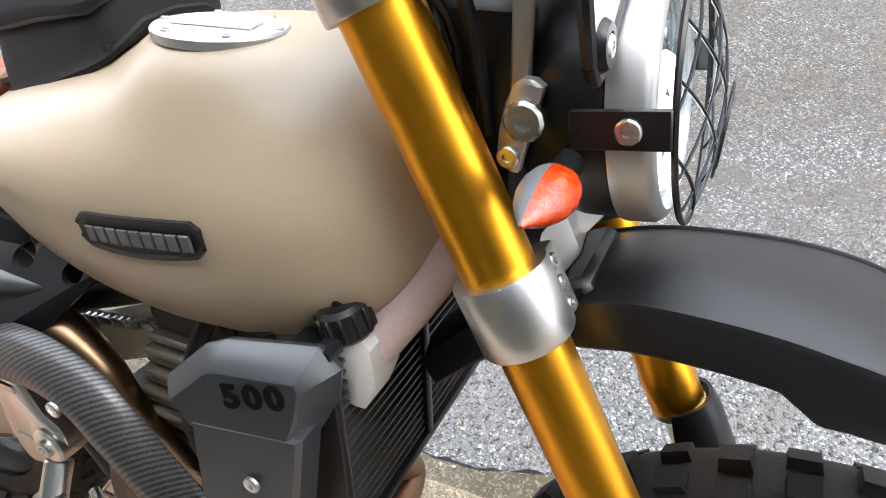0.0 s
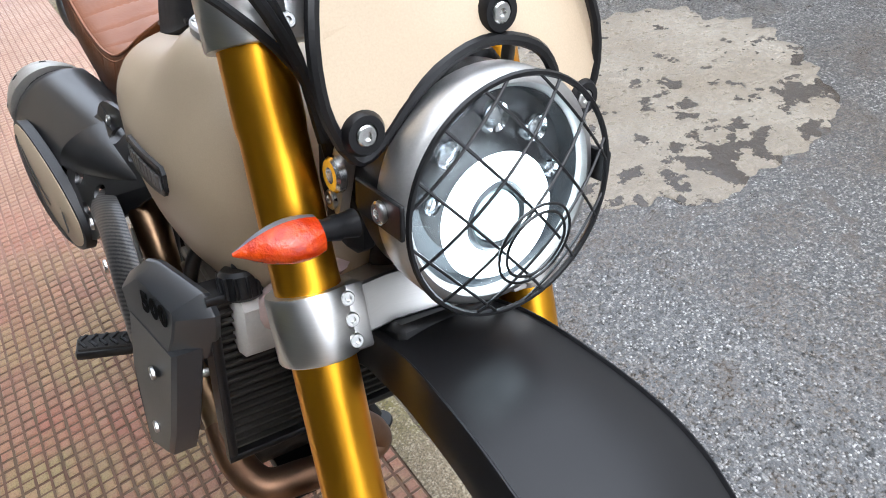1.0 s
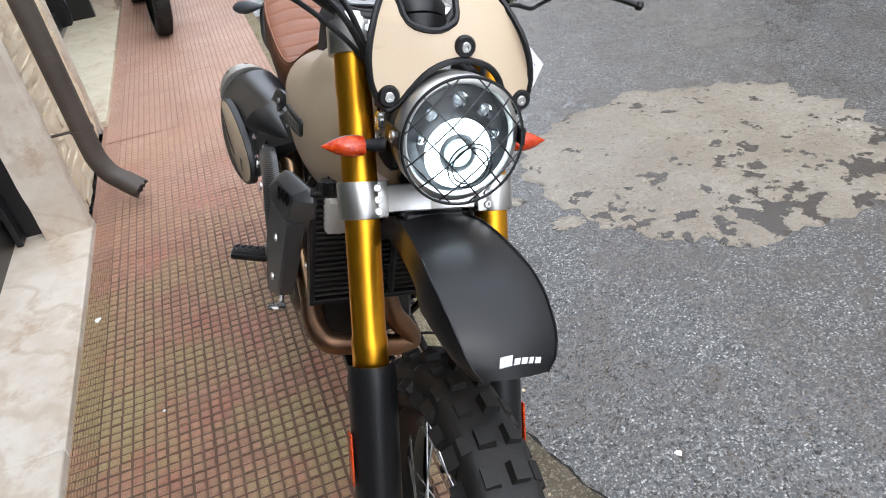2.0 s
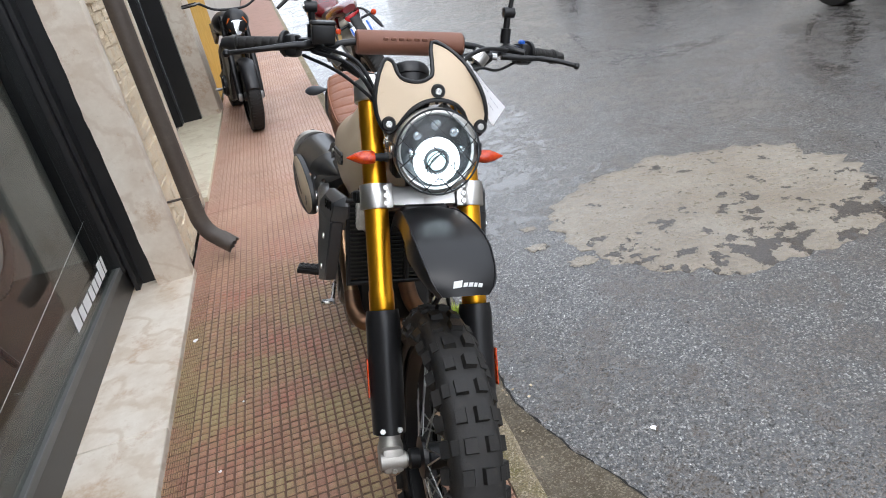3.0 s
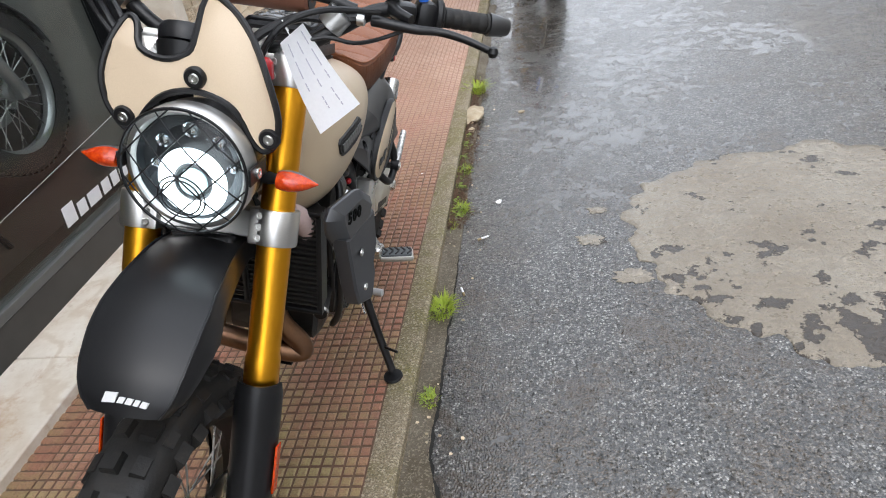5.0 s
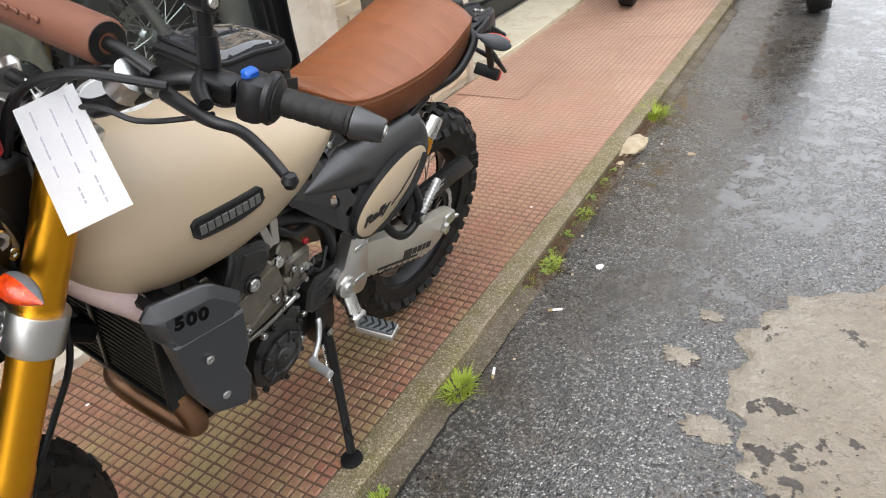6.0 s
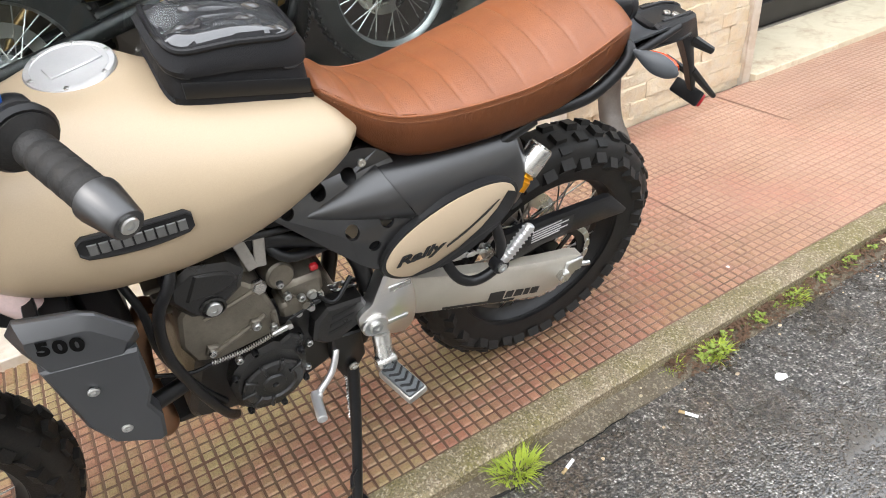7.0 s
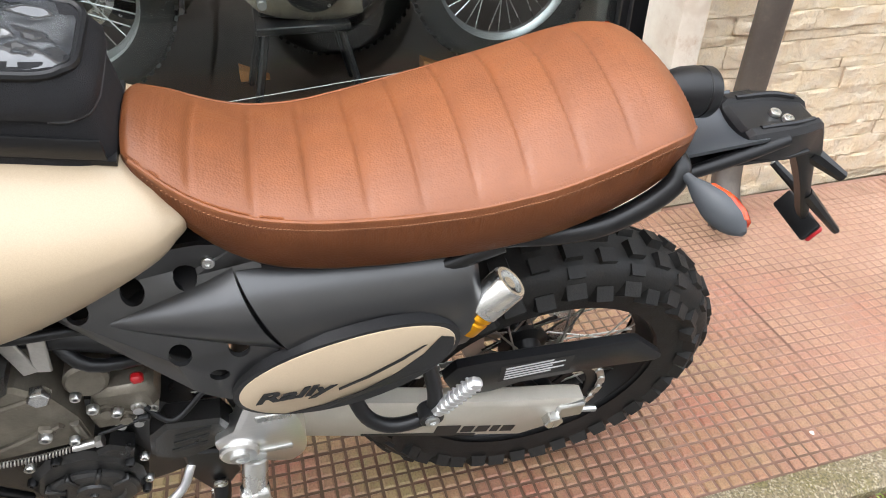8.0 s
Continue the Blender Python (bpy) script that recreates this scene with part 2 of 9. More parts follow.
def marble_material(name, col, vein, where="world"):
    m, n, l, p = tree(name)
    v = coords(n, l, where)
    a = noise_node(n, l, v, 3.0, 8, 0.68)
    b = noise_node(n, l, v, 30, 6, 0.7)
    w = n.new("ShaderNodeTexWave")
    w.bands_direction = "DIAGONAL"
    w.inputs["Scale"].default_value, w.inputs["Distortion"].default_value, w.inputs["Detail"].default_value, w.inputs["Detail Scale"].default_value = 2.2, 9.0, 6.0, 2.0
    l.new(v, w.inputs["Vector"])
    base = mix(n, l, ramp(n, l, a, 0.42, 0.72), col, vein)
    base = mix(n, l, ramp(n, l, w.outputs["Fac"], 0.78, 1.0, 0, 0.55), base, vein)
    rust = noise_node(n, l, v, 5.5, 9, 0.75)
    base = mix(n, l, ramp(n, l, rust, 0.53, 0.68, 0, 0.75), base, (0.36, 0.22, 0.12))
    base = mix(n, l, ramp(n, l, b, 0.62, 0.8, 0, 0.5), base, (0.30, 0.24, 0.16))
    l.new(base, p.inputs["Base Color"])
    l.new(ramp(n, l, b, 0.3, 0.7, 0.4, 0.6), p.inputs["Roughness"])
    bump(n, l, p, b, 0.15)
    return m


def stone_material():
    """Split buff limestone: each stone its own tone, rough, with rusty stains."""
    m, n, l, p = tree("buff_stone")
    v = coords(n, l, "world")
    info = n.new("ShaderNodeObjectInfo")
    a, b, c = noise_node(n, l, v, 14, 7, 0.7), noise_node(n, l, v, 55, 7, 0.75), noise_node(n, l, v, 260, 4)
    base = mix(n, l, info.outputs["Random"], (0.88, 0.73, 0.50), (0.80, 0.63, 0.41))
    base = mix(n, l, ramp(n, l, a, 0.38, 0.65, 0, 0.8), base, (0.82, 0.72, 0.57))
    base = mix(n, l, ramp(n, l, b, 0.57, 0.74, 0, 0.55), base, (0.46, 0.30, 0.16))
    base = mix(n, l, ramp(n, l, c, 0.48, 0.72, 0, 0.3), base, (0.40, 0.30, 0.19))
    l.new(base, p.inputs["Base Color"])
    p.inputs["Roughness"].default_value = 0.85
    add = n.new("ShaderNodeMath")
    add.operation = "ADD"
    l.new(a, add.inputs[0])
    l.new(b, add.inputs[1])
    bump(n, l, p, add.outputs[0], 1.0, 0.014)
    return m


M_TANK = surface("sand_paint", (0.47, 0.37, 0.25), (0.455, 0.36, 0.243), rough=0.36, rough2=0.42, big=3, fine=900, grain=0.02, coat=0.15)
M_PLATE = surface("sand_decal", (0.58, 0.46, 0.32), (0.565, 0.45, 0.31), rough=0.38, big=3, fine=700, grain=0.02)
M_GOLD = brushed("gold_anodised", (0.90, 0.425, 0.022), rough=0.32, axis=0, stretch=1.5)
M_ALU = brushed("machined_aluminium", (0.84, 0.83, 0.81), rough=0.3, axis=2, stretch=60)
M_ALU_DULL = surface("cast_aluminium", (0.55, 0.53, 0.49), rough=0.42, metal=0.85, fine=300, grain=0.2, dirt=0.2)
M_STEEL = surface("zinc_steel", (0.72, 0.72, 0.70), rough=0.25, metal=1.0, fine=300, grain=0.05)
M_SWING = surface("champagne_swingarm", (0.62, 0.58, 0.50), rough=0.42, metal=0.45, fine=500, grain=0.06)
M_BLACK = surface("satin_black_plastic", (0.009, 0.009, 0.010), rough=0.33, fine=700, grain=0.12, spec=0.4)
M_FENDER = surface("matt_black_fender", (0.011, 0.011, 0.012), rough=0.33, rough2=0.37, fine=1200, grain=0.05, spec=0.36)
M_RUBBER = surface("tyre_rubber", (0.012, 0.0118, 0.0115), (0.021, 0.019, 0.017), rough=0.5, rough2=0.7, big=20, fine=260, grain=0.35, dirt=0.15, spec=0.35)
M_SATIN = surface("satin_black_paint", (0.013, 0.013, 0.014), rough=0.28, rough2=0.33, fine=900, grain=0.02, spec=1.0)
M_DARK = surface("black_metal", (0.010, 0.010, 0.011), rough=0.33, metal=0.2, fine=500, grain=0.05)
M_GREYP = surface("graphite_plastic", (0.030, 0.032, 0.036), rough=0.30, spec=0.9, fine=900, grain=0.08)
M_GREYL = surface("grey_plastic", (0.13, 0.137, 0.15), rough=0.42, fine=700, grain=0.05)
M_ENGINE = surface("engine_castings", (0.25, 0.225, 0.18), (0.16, 0.142, 0.112), rough=0.4, metal=0.6, big=18, fine=350, grain=0.25, dirt=0.35)
M_COPPER = surface("heat_tinted_steel", (0.33, 0.18, 0.095), (0.22, 0.135, 0.095), rough=0.36, metal=1.0, big=9, fine=260, grain=0.08, dirt=0.4)
M_CAP = surface("satin_silver", (0.80, 0.80, 0.80), rough=0.38, metal=0.85, fine=600, grain=0.03)
M_CARBON = carbon_material()
M_LEATHER = leather_material()
M_PAD = surface("brown_pad_leather", (0.21, 0.085, 0.05), rough=0.5, fine=420, grain=0.3)
M_THREAD = surface("tan_thread", (0.33, 0.15, 0.075), rough=0.7)
M_AMBER_IN = surface("amber_reflector", (0.44, 0.022, 0.001), (0.72, 0.08, 0.003), rough=0.10, big=110, fine=170, grain=0.7, coat=0.3, spec=0.5)
M_RED = surface("red_plastic", (0.45, 0.01, 0.015), rough=0.25, fine=400, grain=0.03)
M_BLUE = surface("blue_button", (0.02, 0.12, 0.55), rough=0.35)
M_WHITE = surface("white_plastic", (0.62, 0.60, 0.56), rough=0.45, grain=0.03)
M_PAPER = surface("white_paper", (0.90, 0.90, 0.91), (0.87, 0.87, 0.88), rough=0.85, grain=0.04)
M_TAG = M_PAPER.copy()
M_TAG.name = "thin_paper"
tn, tlk = M_TAG.node_tree.nodes, M_TAG.node_tree.links
through_light, both = tn.new("ShaderNodeBsdfTranslucent"), tn.new("ShaderNodeMixShader")
through_light.inputs[0].default_value = (0.93, 0.93, 0.95, 1)
both.inputs[0].default_value = 0.5
tlk.new(tn["Principled BSDF"].outputs[0], both.inputs[1])
tlk.new(through_light.outputs[0], both.inputs[2])
tlk.new(both.outputs[0], tn["Material Output"].inputs["Surface"])
M_INK = surface("grey_ink", (0.52, 0.50, 0.58), rough=0.8)
M_DECALW = surface("white_decal", (0.72, 0.72, 0.72), rough=0.5)
M_DECALB = surface("black_decal", (0.012, 0.012, 0.013), rough=0.4)
M_DIGIT = surface("flat_black_print", (0.004, 0.004, 0.004), rough=0.8, grain=0, spec=0.1)
M_GREYDEC = surface("silver_letter", (0.15, 0.148, 0.143), rough=0.4, metal=0.3)
M_NYLON = surface("black_nylon", (0.009, 0.009, 0.0105), (0.016, 0.016, 0.018), rough=0.62, big=60, fine=900, grain=0.6, spec=0.35)
M_LENS = thin_glass("headlight_lens", (0.97, 0.99, 1.0))
M_CHROME = surface("chrome_reflector", (0.8, 0.82, 0.84), rough=0.08, metal=1.0, grain=0)
M_LAMP = glowing("led_ring", (0.93, 1.0, 0.98), 2.6)
M_ASPHALT = asphalt_material()
M_TILE = tile_material()
M_GROUT = groove_material()
M_KERB = moss_material("mossy_concrete", (0.30, 0.245, 0.165), (0.21, 0.16, 0.095), (0.175, 0.15, 0.048))
M_MARBLE = marble_material("cream_marble", (0.63, 0.575, 0.49), (0.44, 0.35, 0.25))
M_SLAB = marble_material("worn_marble", (0.63, 0.57, 0.48), (0.46, 0.37, 0.28))
M_STONE = stone_material()
M_MORTAR = surface("stone_joint", (0.66, 0.53, 0.37), rough=0.9, fine=120, grain=0.6, where="world")
M_FRAME = surface("black_window_frame", (0.012, 0.012, 0.013), rough=0.3, fine=500, grain=0.03, where="world")
M_PLINTH = surface("dark_granite", (0.02, 0.019, 0.018), (0.035, 0.033, 0.03), rough=0.3, fine=300, grain=0.05, where="world")
M_PIPE = surface("brown_drainpipe", (0.055, 0.042, 0.034), (0.085, 0.07, 0.055), rough=0.5, fine=130, grain=0.2, where="world", dirt=0.3)
# pale tone picked so the added walls bounce light back onto the motorcycle
M_WALL = surface("plain_render", (0.60, 0.57, 0.52), (0.52, 0.49, 0.44), rough=0.85, big=1.5, fine=60, grain=0.4, where="world")
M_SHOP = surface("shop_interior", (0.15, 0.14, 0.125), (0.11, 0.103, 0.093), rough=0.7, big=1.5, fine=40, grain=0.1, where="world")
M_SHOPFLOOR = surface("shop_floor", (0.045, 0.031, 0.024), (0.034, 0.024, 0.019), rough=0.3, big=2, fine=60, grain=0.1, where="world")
M_PANE = thin_glass("shop_window_glass", (0.92, 0.95, 0.94))
M_YELLOW = surface("yellow_bodywork", (0.75, 0.52, 0.01), rough=0.3, fine=500, grain=0.02)
M_YWALL = surface("yellow_panel", (0.62, 0.36, 0.03), rough=0.6, fine=90, grain=0.1)
M_GRASS = surface("fresh_grass", (0.42, 0.50, 0.05), (0.28, 0.38, 0.04), rough=0.55, big=30, fine=300, grain=0.1)
M_LEAF = surface("weed_leaf", (0.26, 0.34, 0.045), (0.14, 0.20, 0.035), rough=0.5, big=40, fine=200, grain=0.2)
M_STRAW = surface("dry_straw", (0.40, 0.30, 0.15), rough=0.8)
M_CARPAINT = surface("silver_car_paint", (0.42, 0.43, 0.44), rough=0.3, metal=0.4, coat=0.8, grain=0)


# ---- mesh helpers ----
def part(name, bm, material, parent=None, label="", smooth=38):
    me = bpy.data.meshes.new(name)
    bmesh.ops.recalc_face_normals(bm, faces=bm.faces)
    bm.to_mesh(me)
    bm.free()
    me.materials.append(material)
    if smooth:
        for poly in me.polygons:
            poly.use_smooth = True
        me.set_sharp_from_angle(angle=radians(smooth))
    ob = new(name, me)
    if parent is not None:
        ob.parent = parent
    if label:
        ob["label"] = label
    return ob


def thing(name, label, category, at=None, group="", kind=""):
    ob = new(name)
    ob.empty_display_size = 0.1
    if at is not None:
        ob.matrix_basis = at
    return tagged(ob, label, category, group, kind)


def loft(bm, rings, cap=True, closed=True):
    rows = [[bm.verts.new(p) for p in ring] for ring in rings]
    k = len(rows[0])
    for a, b in zip(rows, rows[1:]):
        for i in range(k if closed else k - 1):
            bm.faces.new((a[i], a[(i + 1) % k], b[(i + 1) % k], b[i]))
    if cap and closed:
        bm.faces.new(rows[0][::-1])
        bm.faces.new(rows[-1])
    return rows


def spline(pts, per=6):
    """A smooth line through the points."""
    p = [Vector(q) for q in pts]
    p = [p[0] * 2 - p[1]] + p + [p[-1] * 2 - p[-2]]
    out = []
    for i in range(1, len(p) - 2):
        a, b, c, d = p[i - 1 : i + 3]
        for j in range(per):
            t = j / per
            out.append(0.5 * (2 * b + (c - a) * t + (2 * a - 5 * b + 4 * c - d) * t * t + (3 * b - a - 3 * c + d) * t ** 3))
    return out + [p[-2]]


def tube(bm, pts, r, n=12, per=5, cap=True):
    line = spline(pts, per) if per > 1 and len(pts) > 2 else [Vector(p) for p in pts]
    k = len(line)
    radii = r if isinstance(r, (list, tuple)) else [r, r]
    rings, side = [], None
    for i, p in enumerate(line):
        d = (line[min(i + 1, k - 1)] - line[max(i - 1, 0)]).normalized()
        if side is None:
            side = d.cross((0, 0, 1) if abs(d.z) < 0.9 else (0, 1, 0))
        side = (side - d * side.dot(d)).normalized()
        up = d.cross(side)
        f = i / (k - 1) * (len(radii) - 1)
        j = min(int(f), len(radii) - 2)
        rad = radii[j] + (radii[j + 1] - radii[j]) * (f - j)
        rings.append([p + (side * math.cos(a) + up * math.sin(a)) * rad for a in (2 * math.pi * q / n for q in range(n))])
    loft(bm, rings, cap)


def lathe(bm, prof, m=Matrix(), n=28, cap=True):
    """Turns (radius, height) pairs round the z axis of m."""
    rings = [[m @ Vector((r * math.cos(2 * math.pi * i / n), r * math.sin(2 * math.pi * i / n), h)) for i in range(n)] for r, h in prof]
    loft(bm, rings, cap)


def axis_pose(at, way):
    return Matrix.Translation(at) @ Vector(way).to_track_quat("Z", "Y").to_matrix().to_4x4()


def rod(bm, a, b, r, n=12, bev=0.0):
    a, b = Vector(a), Vector(b)
    h = (b - a).length
    e = min(bev or r * 0.12, h * 0.3)
    lathe(bm, [(r - e, 0), (r, e), (r, h - e), (r - e, h)], axis_pose(a, b - a), n)


def block(bm, at, size, m=Matrix(), bev=0.003, seg=1):
    r = bmesh.ops.create_cube(bm, size=1.0)
    vs = r["verts"]
    for v in vs:
        v.co = Vector((v.co.x * size[0], v.co.y * size[1], v.co.z * size[2]))
    if bev:
        es = list({e for v in vs for e in v.link_edges})
        out = bmesh.ops.bevel(bm, geom=es, offset=min(bev, min(size) * 0.45), segments=seg, affect="EDGES", profile=0.5)
        vs = list({v for f in out["faces"] for v in f.verts} | {v for v in vs if v.is_valid})
    mm = m @ Matrix.Translation(at)
    for v in vs:
        v.co = mm @ v.co


def prism(bm, outline, put, lo, hi, bev=0.0):
    """An outline (a, b) pushed from depth lo to hi; put(a, b, depth) places it. bev rounds both rims."""
    k = len(outline)
    ca, cb = sum(p[0] for p in outline) / k, sum(p[1] for p in outline) / k

    def ring(depth, inset):
        out = []
        for i, (a, b) in enumerate(outline):
            pa, pb = outline[i - 1]
            na, nb = outline[(i + 1) % k]
            ta, tb = na - pa, nb - pb
            q = math.hypot(ta, tb) or 1
            sx, sy = -tb / q, ta / q
            if sx * (ca - a) + sy * (cb - b) < 0 and not concave:
                sx, sy = -sx, -sy
            if concave:
                sx, sy = sx * turn, sy * turn
            out.append(put(a + sx * inset, b + sy * inset, depth))
        return out

    area = sum(outline[i - 1][0] * outline[i][1] - outline[i][0] * outline[i - 1][1] for i in range(k))
    turn, concave = (1 if area > 0 else -1), True
    if bev:
        s = 1 if hi > lo else -1
        rings = [ring(lo, bev), ring(lo + s * bev * 0.7, 0), ring(hi - s * bev * 0.7, 0), ring(hi, bev)]
    else:
        rings = [ring(lo, 0), ring(hi, 0)]
    loft(bm, rings)


def round_outline(pts, per=5):
    p = [Vector((a, b, 0)) for a, b in pts]
    p = p[-2:] + p + p[:2]
    line = spline(p, per)
    return [(q.x, q.y) for q in line[2 * per : -3 * per]]


def letters(name, text, size, m, material, parent, depth=0.001, shear=0.0, bold=0.0):
    cu = bpy.data.curves.new(name, "FONT")
    cu.body, cu.size, cu.extrude, cu.align_x, cu.align_y, cu.shear, cu.offset = text, size, depth, "CENTER", "CENTER", shear, bold
    tmp = bpy.data.objects.new(name, cu)
    scene.collection.objects.link(tmp)
    me = bpy.data.meshes.new_from_object(tmp.evaluated_get(bpy.context.evaluated_depsgraph_get()))
    bpy.data.objects.remove(tmp)
    me.transform(m)
    me.materials.clear()
    me.materials.append(material)
    ob = new(name, me)
    ob.parent = parent
    return ob


def basis(at, right, up):
    """A pose whose x runs along right and y along up."""
    r = Vector(right).normalized()
    u = Vector(up)
    u = (u - r * u.dot(r)).normalized()
    m = Matrix((r, u, r.cross(u))).transposed().to_4x4()
    m.translation = at
    return m


# ---- ground ----
ROAD = -0.05


def ground():
    bm = bmesh.new()
    xs = [0.45, 0.53, 1.2, 3, 8, 60]
    ys = [-60, -3, 0, 2, 6, 20, 90]
    grid = [[bm.verts.new((x, y, ROAD)) for x in xs] for y in ys]
    for i in range(len(ys) - 1):
        for j in range(len(xs) - 1):
            bm.faces.new((grid[i][j], grid[i][j + 1], grid[i + 1][j + 1], grid[i + 1][j]))
    edge = [[bm.verts.new((x, y, ROAD - 0.02)) for x in (-60, 0.45)] for y in (-60, 90)]
    bm.faces.new((edge[0][0], edge[0][1], edge[1][1], edge[1][0]))
    ob = part("road", bm, M_ASPHALT, smooth=0)
    tagged(ob, "wet grey asphalt road with puddles beside the pavement", "road", kind="structure")


def gutter():
    """The strip of old mortar along the kerb, with a ragged outer edge."""
    bm = bmesh.new()
    rng = random.Random(5)
    rows = []
    for i in range(260):
        y = -1.6 + i * 0.026
        w = float(np.interp(y, [-1.0, 0.02, 0.149, 0.237, 0.372, 0.526, 0.71, 1.2, 3.0], [0.35, 0.235, 0.187, 0.152, 0.109, 0.060, 0.064, 0.062, 0.055])) + 0.010 * noise.noise((y * 5, 1, 0)) + 0.008 * noise.noise((y * 17, 4, 0))
        rows.append([(0.449, y, ROAD + 0.012), (0.449 + w * 0.6, y, ROAD + 0.009 + rng.uniform(-0.002, 0.002)), (0.449 + w, y, ROAD + 0.006), (0.452 + w, y, ROAD - 0.004)])
    loft(bm, rows, closed=False)
    tagged(part("gutter", bm, moss_material("damp_gutter_mortar", (0.16, 0.135, 0.10), (0.095, 0.075, 0.05), (0.055, 0.040, 0.022), 0.3)), "damp cracked mortar strip along the kerb", "gutter", kind="structure")


def road_crack():
    """The dark broken joint between the gutter mortar and the asphalt."""
    rows = []
    for i in range(300):
        y = -0.35 + i * 0.006
        w = float(np.interp(y, [-1.0, 0.02, 0.149, 0.237, 0.372, 0.526, 0.71, 1.2, 3.0], [0.35, 0.235, 0.187, 0.152, 0.109, 0.060, 0.064, 0.062, 0.055])) + 0.010 * noise.noise((y * 5, 1, 0)) + 0.008 * noise.noise((y * 17, 4, 0))
        x = 0.452 + w + 0.004 * noise.noise((y * 60, 2, 0))
        half = 0.0070 * max(0.12, 0.65 + 0.9 * noise.noise((y * 24, 9, 0))) * min(1.0, max(0.1, (1.35 - y) / 0.6))
        rows.append([(x - half, y, ROAD + 0.0065), (x + half, y, ROAD + 0.0022)])
    bm = bmesh.new()
    loft(bm, rows, closed=False)
    tagged(part("road_crack", bm, surface("crack_dirt", (0.012, 0.011, 0.009), rough=0.9, where="world")), "dark jagged crack between gutter and asphalt", "crack", kind="structure")


def road_patch():
    """A pale skim of concrete on the asphalt with a ragged, lobed edge."""
    bm = bmesh.new()
    cx, cy = 1.84, 1.45
    rim = []
    for i in range(420):
        a = 2 * math.pi * i / 420
        q = Vector((math.cos(a), math.sin(a), 0))
        r = 1 + 0.10 * noise.noise(q * 1.7 + Vector((3, 1, 0))) + 0.12 * noise.noise(q * 5) + 0.06 * noise.noise(q * 11) + 0.015 * noise.noise(q * 27) + 0.008 * noise.noise(q * 60)
        rim.append((cx + 0.75 * r * q.x, cy + 0.63 * r * q.y))
    rings = []
    for s, h in ((1.0, 0.0005), (0.992, 0.004), (0.93, 0.006), (0.7, 0.007), (0.4, 0.008), (0.1, 0.008)):
        rings.append([(cx + (x - cx) * s, cy + (y - cy) * s, ROAD + h) for x, y in rim])
    loft(bm, rings)
    m, n, l, p = tree("pale_concrete_skim")
    v = coords(n, l, "world")
    a, b, c, d = noise_node(n, l, v, 2.2, 7, 0.65), noise_node(n, l, v, 9.5, 7, 0.62), noise_node(n, l, v, 150, 4), noise_node(n, l, v, 24, 6, 0.65)
    base = mix(n, l, ramp(n, l, a, 0.36, 0.64), (0.33, 0.292, 0.232), (0.22, 0.178, 0.125))
    base = mix(n, l, ramp(n, l, d, 0.42, 0.66, 0, 0.6), base, (0.20, 0.165, 0.12))
    base = mix(n, l, ramp(n, l, c, 0.4, 0.7, 0, 0.5), base, (0.17, 0.145, 0.11))
    where = n.new("ShaderNodeSeparateXYZ")
    l.new(v, where.inputs[0])
    worn = n.new("ShaderNodeMath")
    worn.operation = "ADD"
    l.new(b, worn.inputs[0])
    l.new(ramp(n, l, where.outputs[1], 0.95, 1.65, 0.10, 0.0), worn.inputs[1])
    hole = ramp(n, l, worn.outputs[0], 0.618, 0.636)
    base = mix(n, l, hole, base, (0.034, 0.024, 0.015))
    l.new(base, p.inputs["Base Color"])
    rough = n.new("ShaderNodeMath")
    rough.operation = "SUBTRACT"
    l.new(ramp(n, l, d, 0.35, 0.65, 0.24, 0.42), rough.inputs[0])
    l.new(ramp(n, l, hole, 0, 1, 0, 0.2), rough.inputs[1])
    l.new(rough.outputs[0], p.inputs["Roughness"])
    lumps = n.new("ShaderNodeMath")
    lumps.operation = "MULTIPLY_ADD"
    l.new(d, lumps.inputs[0])
    lumps.inputs[1].default_value = 0.55
    l.new(ramp(n, l, worn.outputs[0], 0.35, 0.66, 1, 0), lumps.inputs[2])
    bump(n, l, p, lumps.outputs[0], 1.0, 0.016)
    p.inputs["Coat Weight"].default_value = 0.35
    p.inputs["Coat Roughness"].default_value = 0.08
    tagged(part("road_patch", bm, m), "pale worn concrete patch on the wet asphalt", "road patch", kind="structure")


TP = 0.03


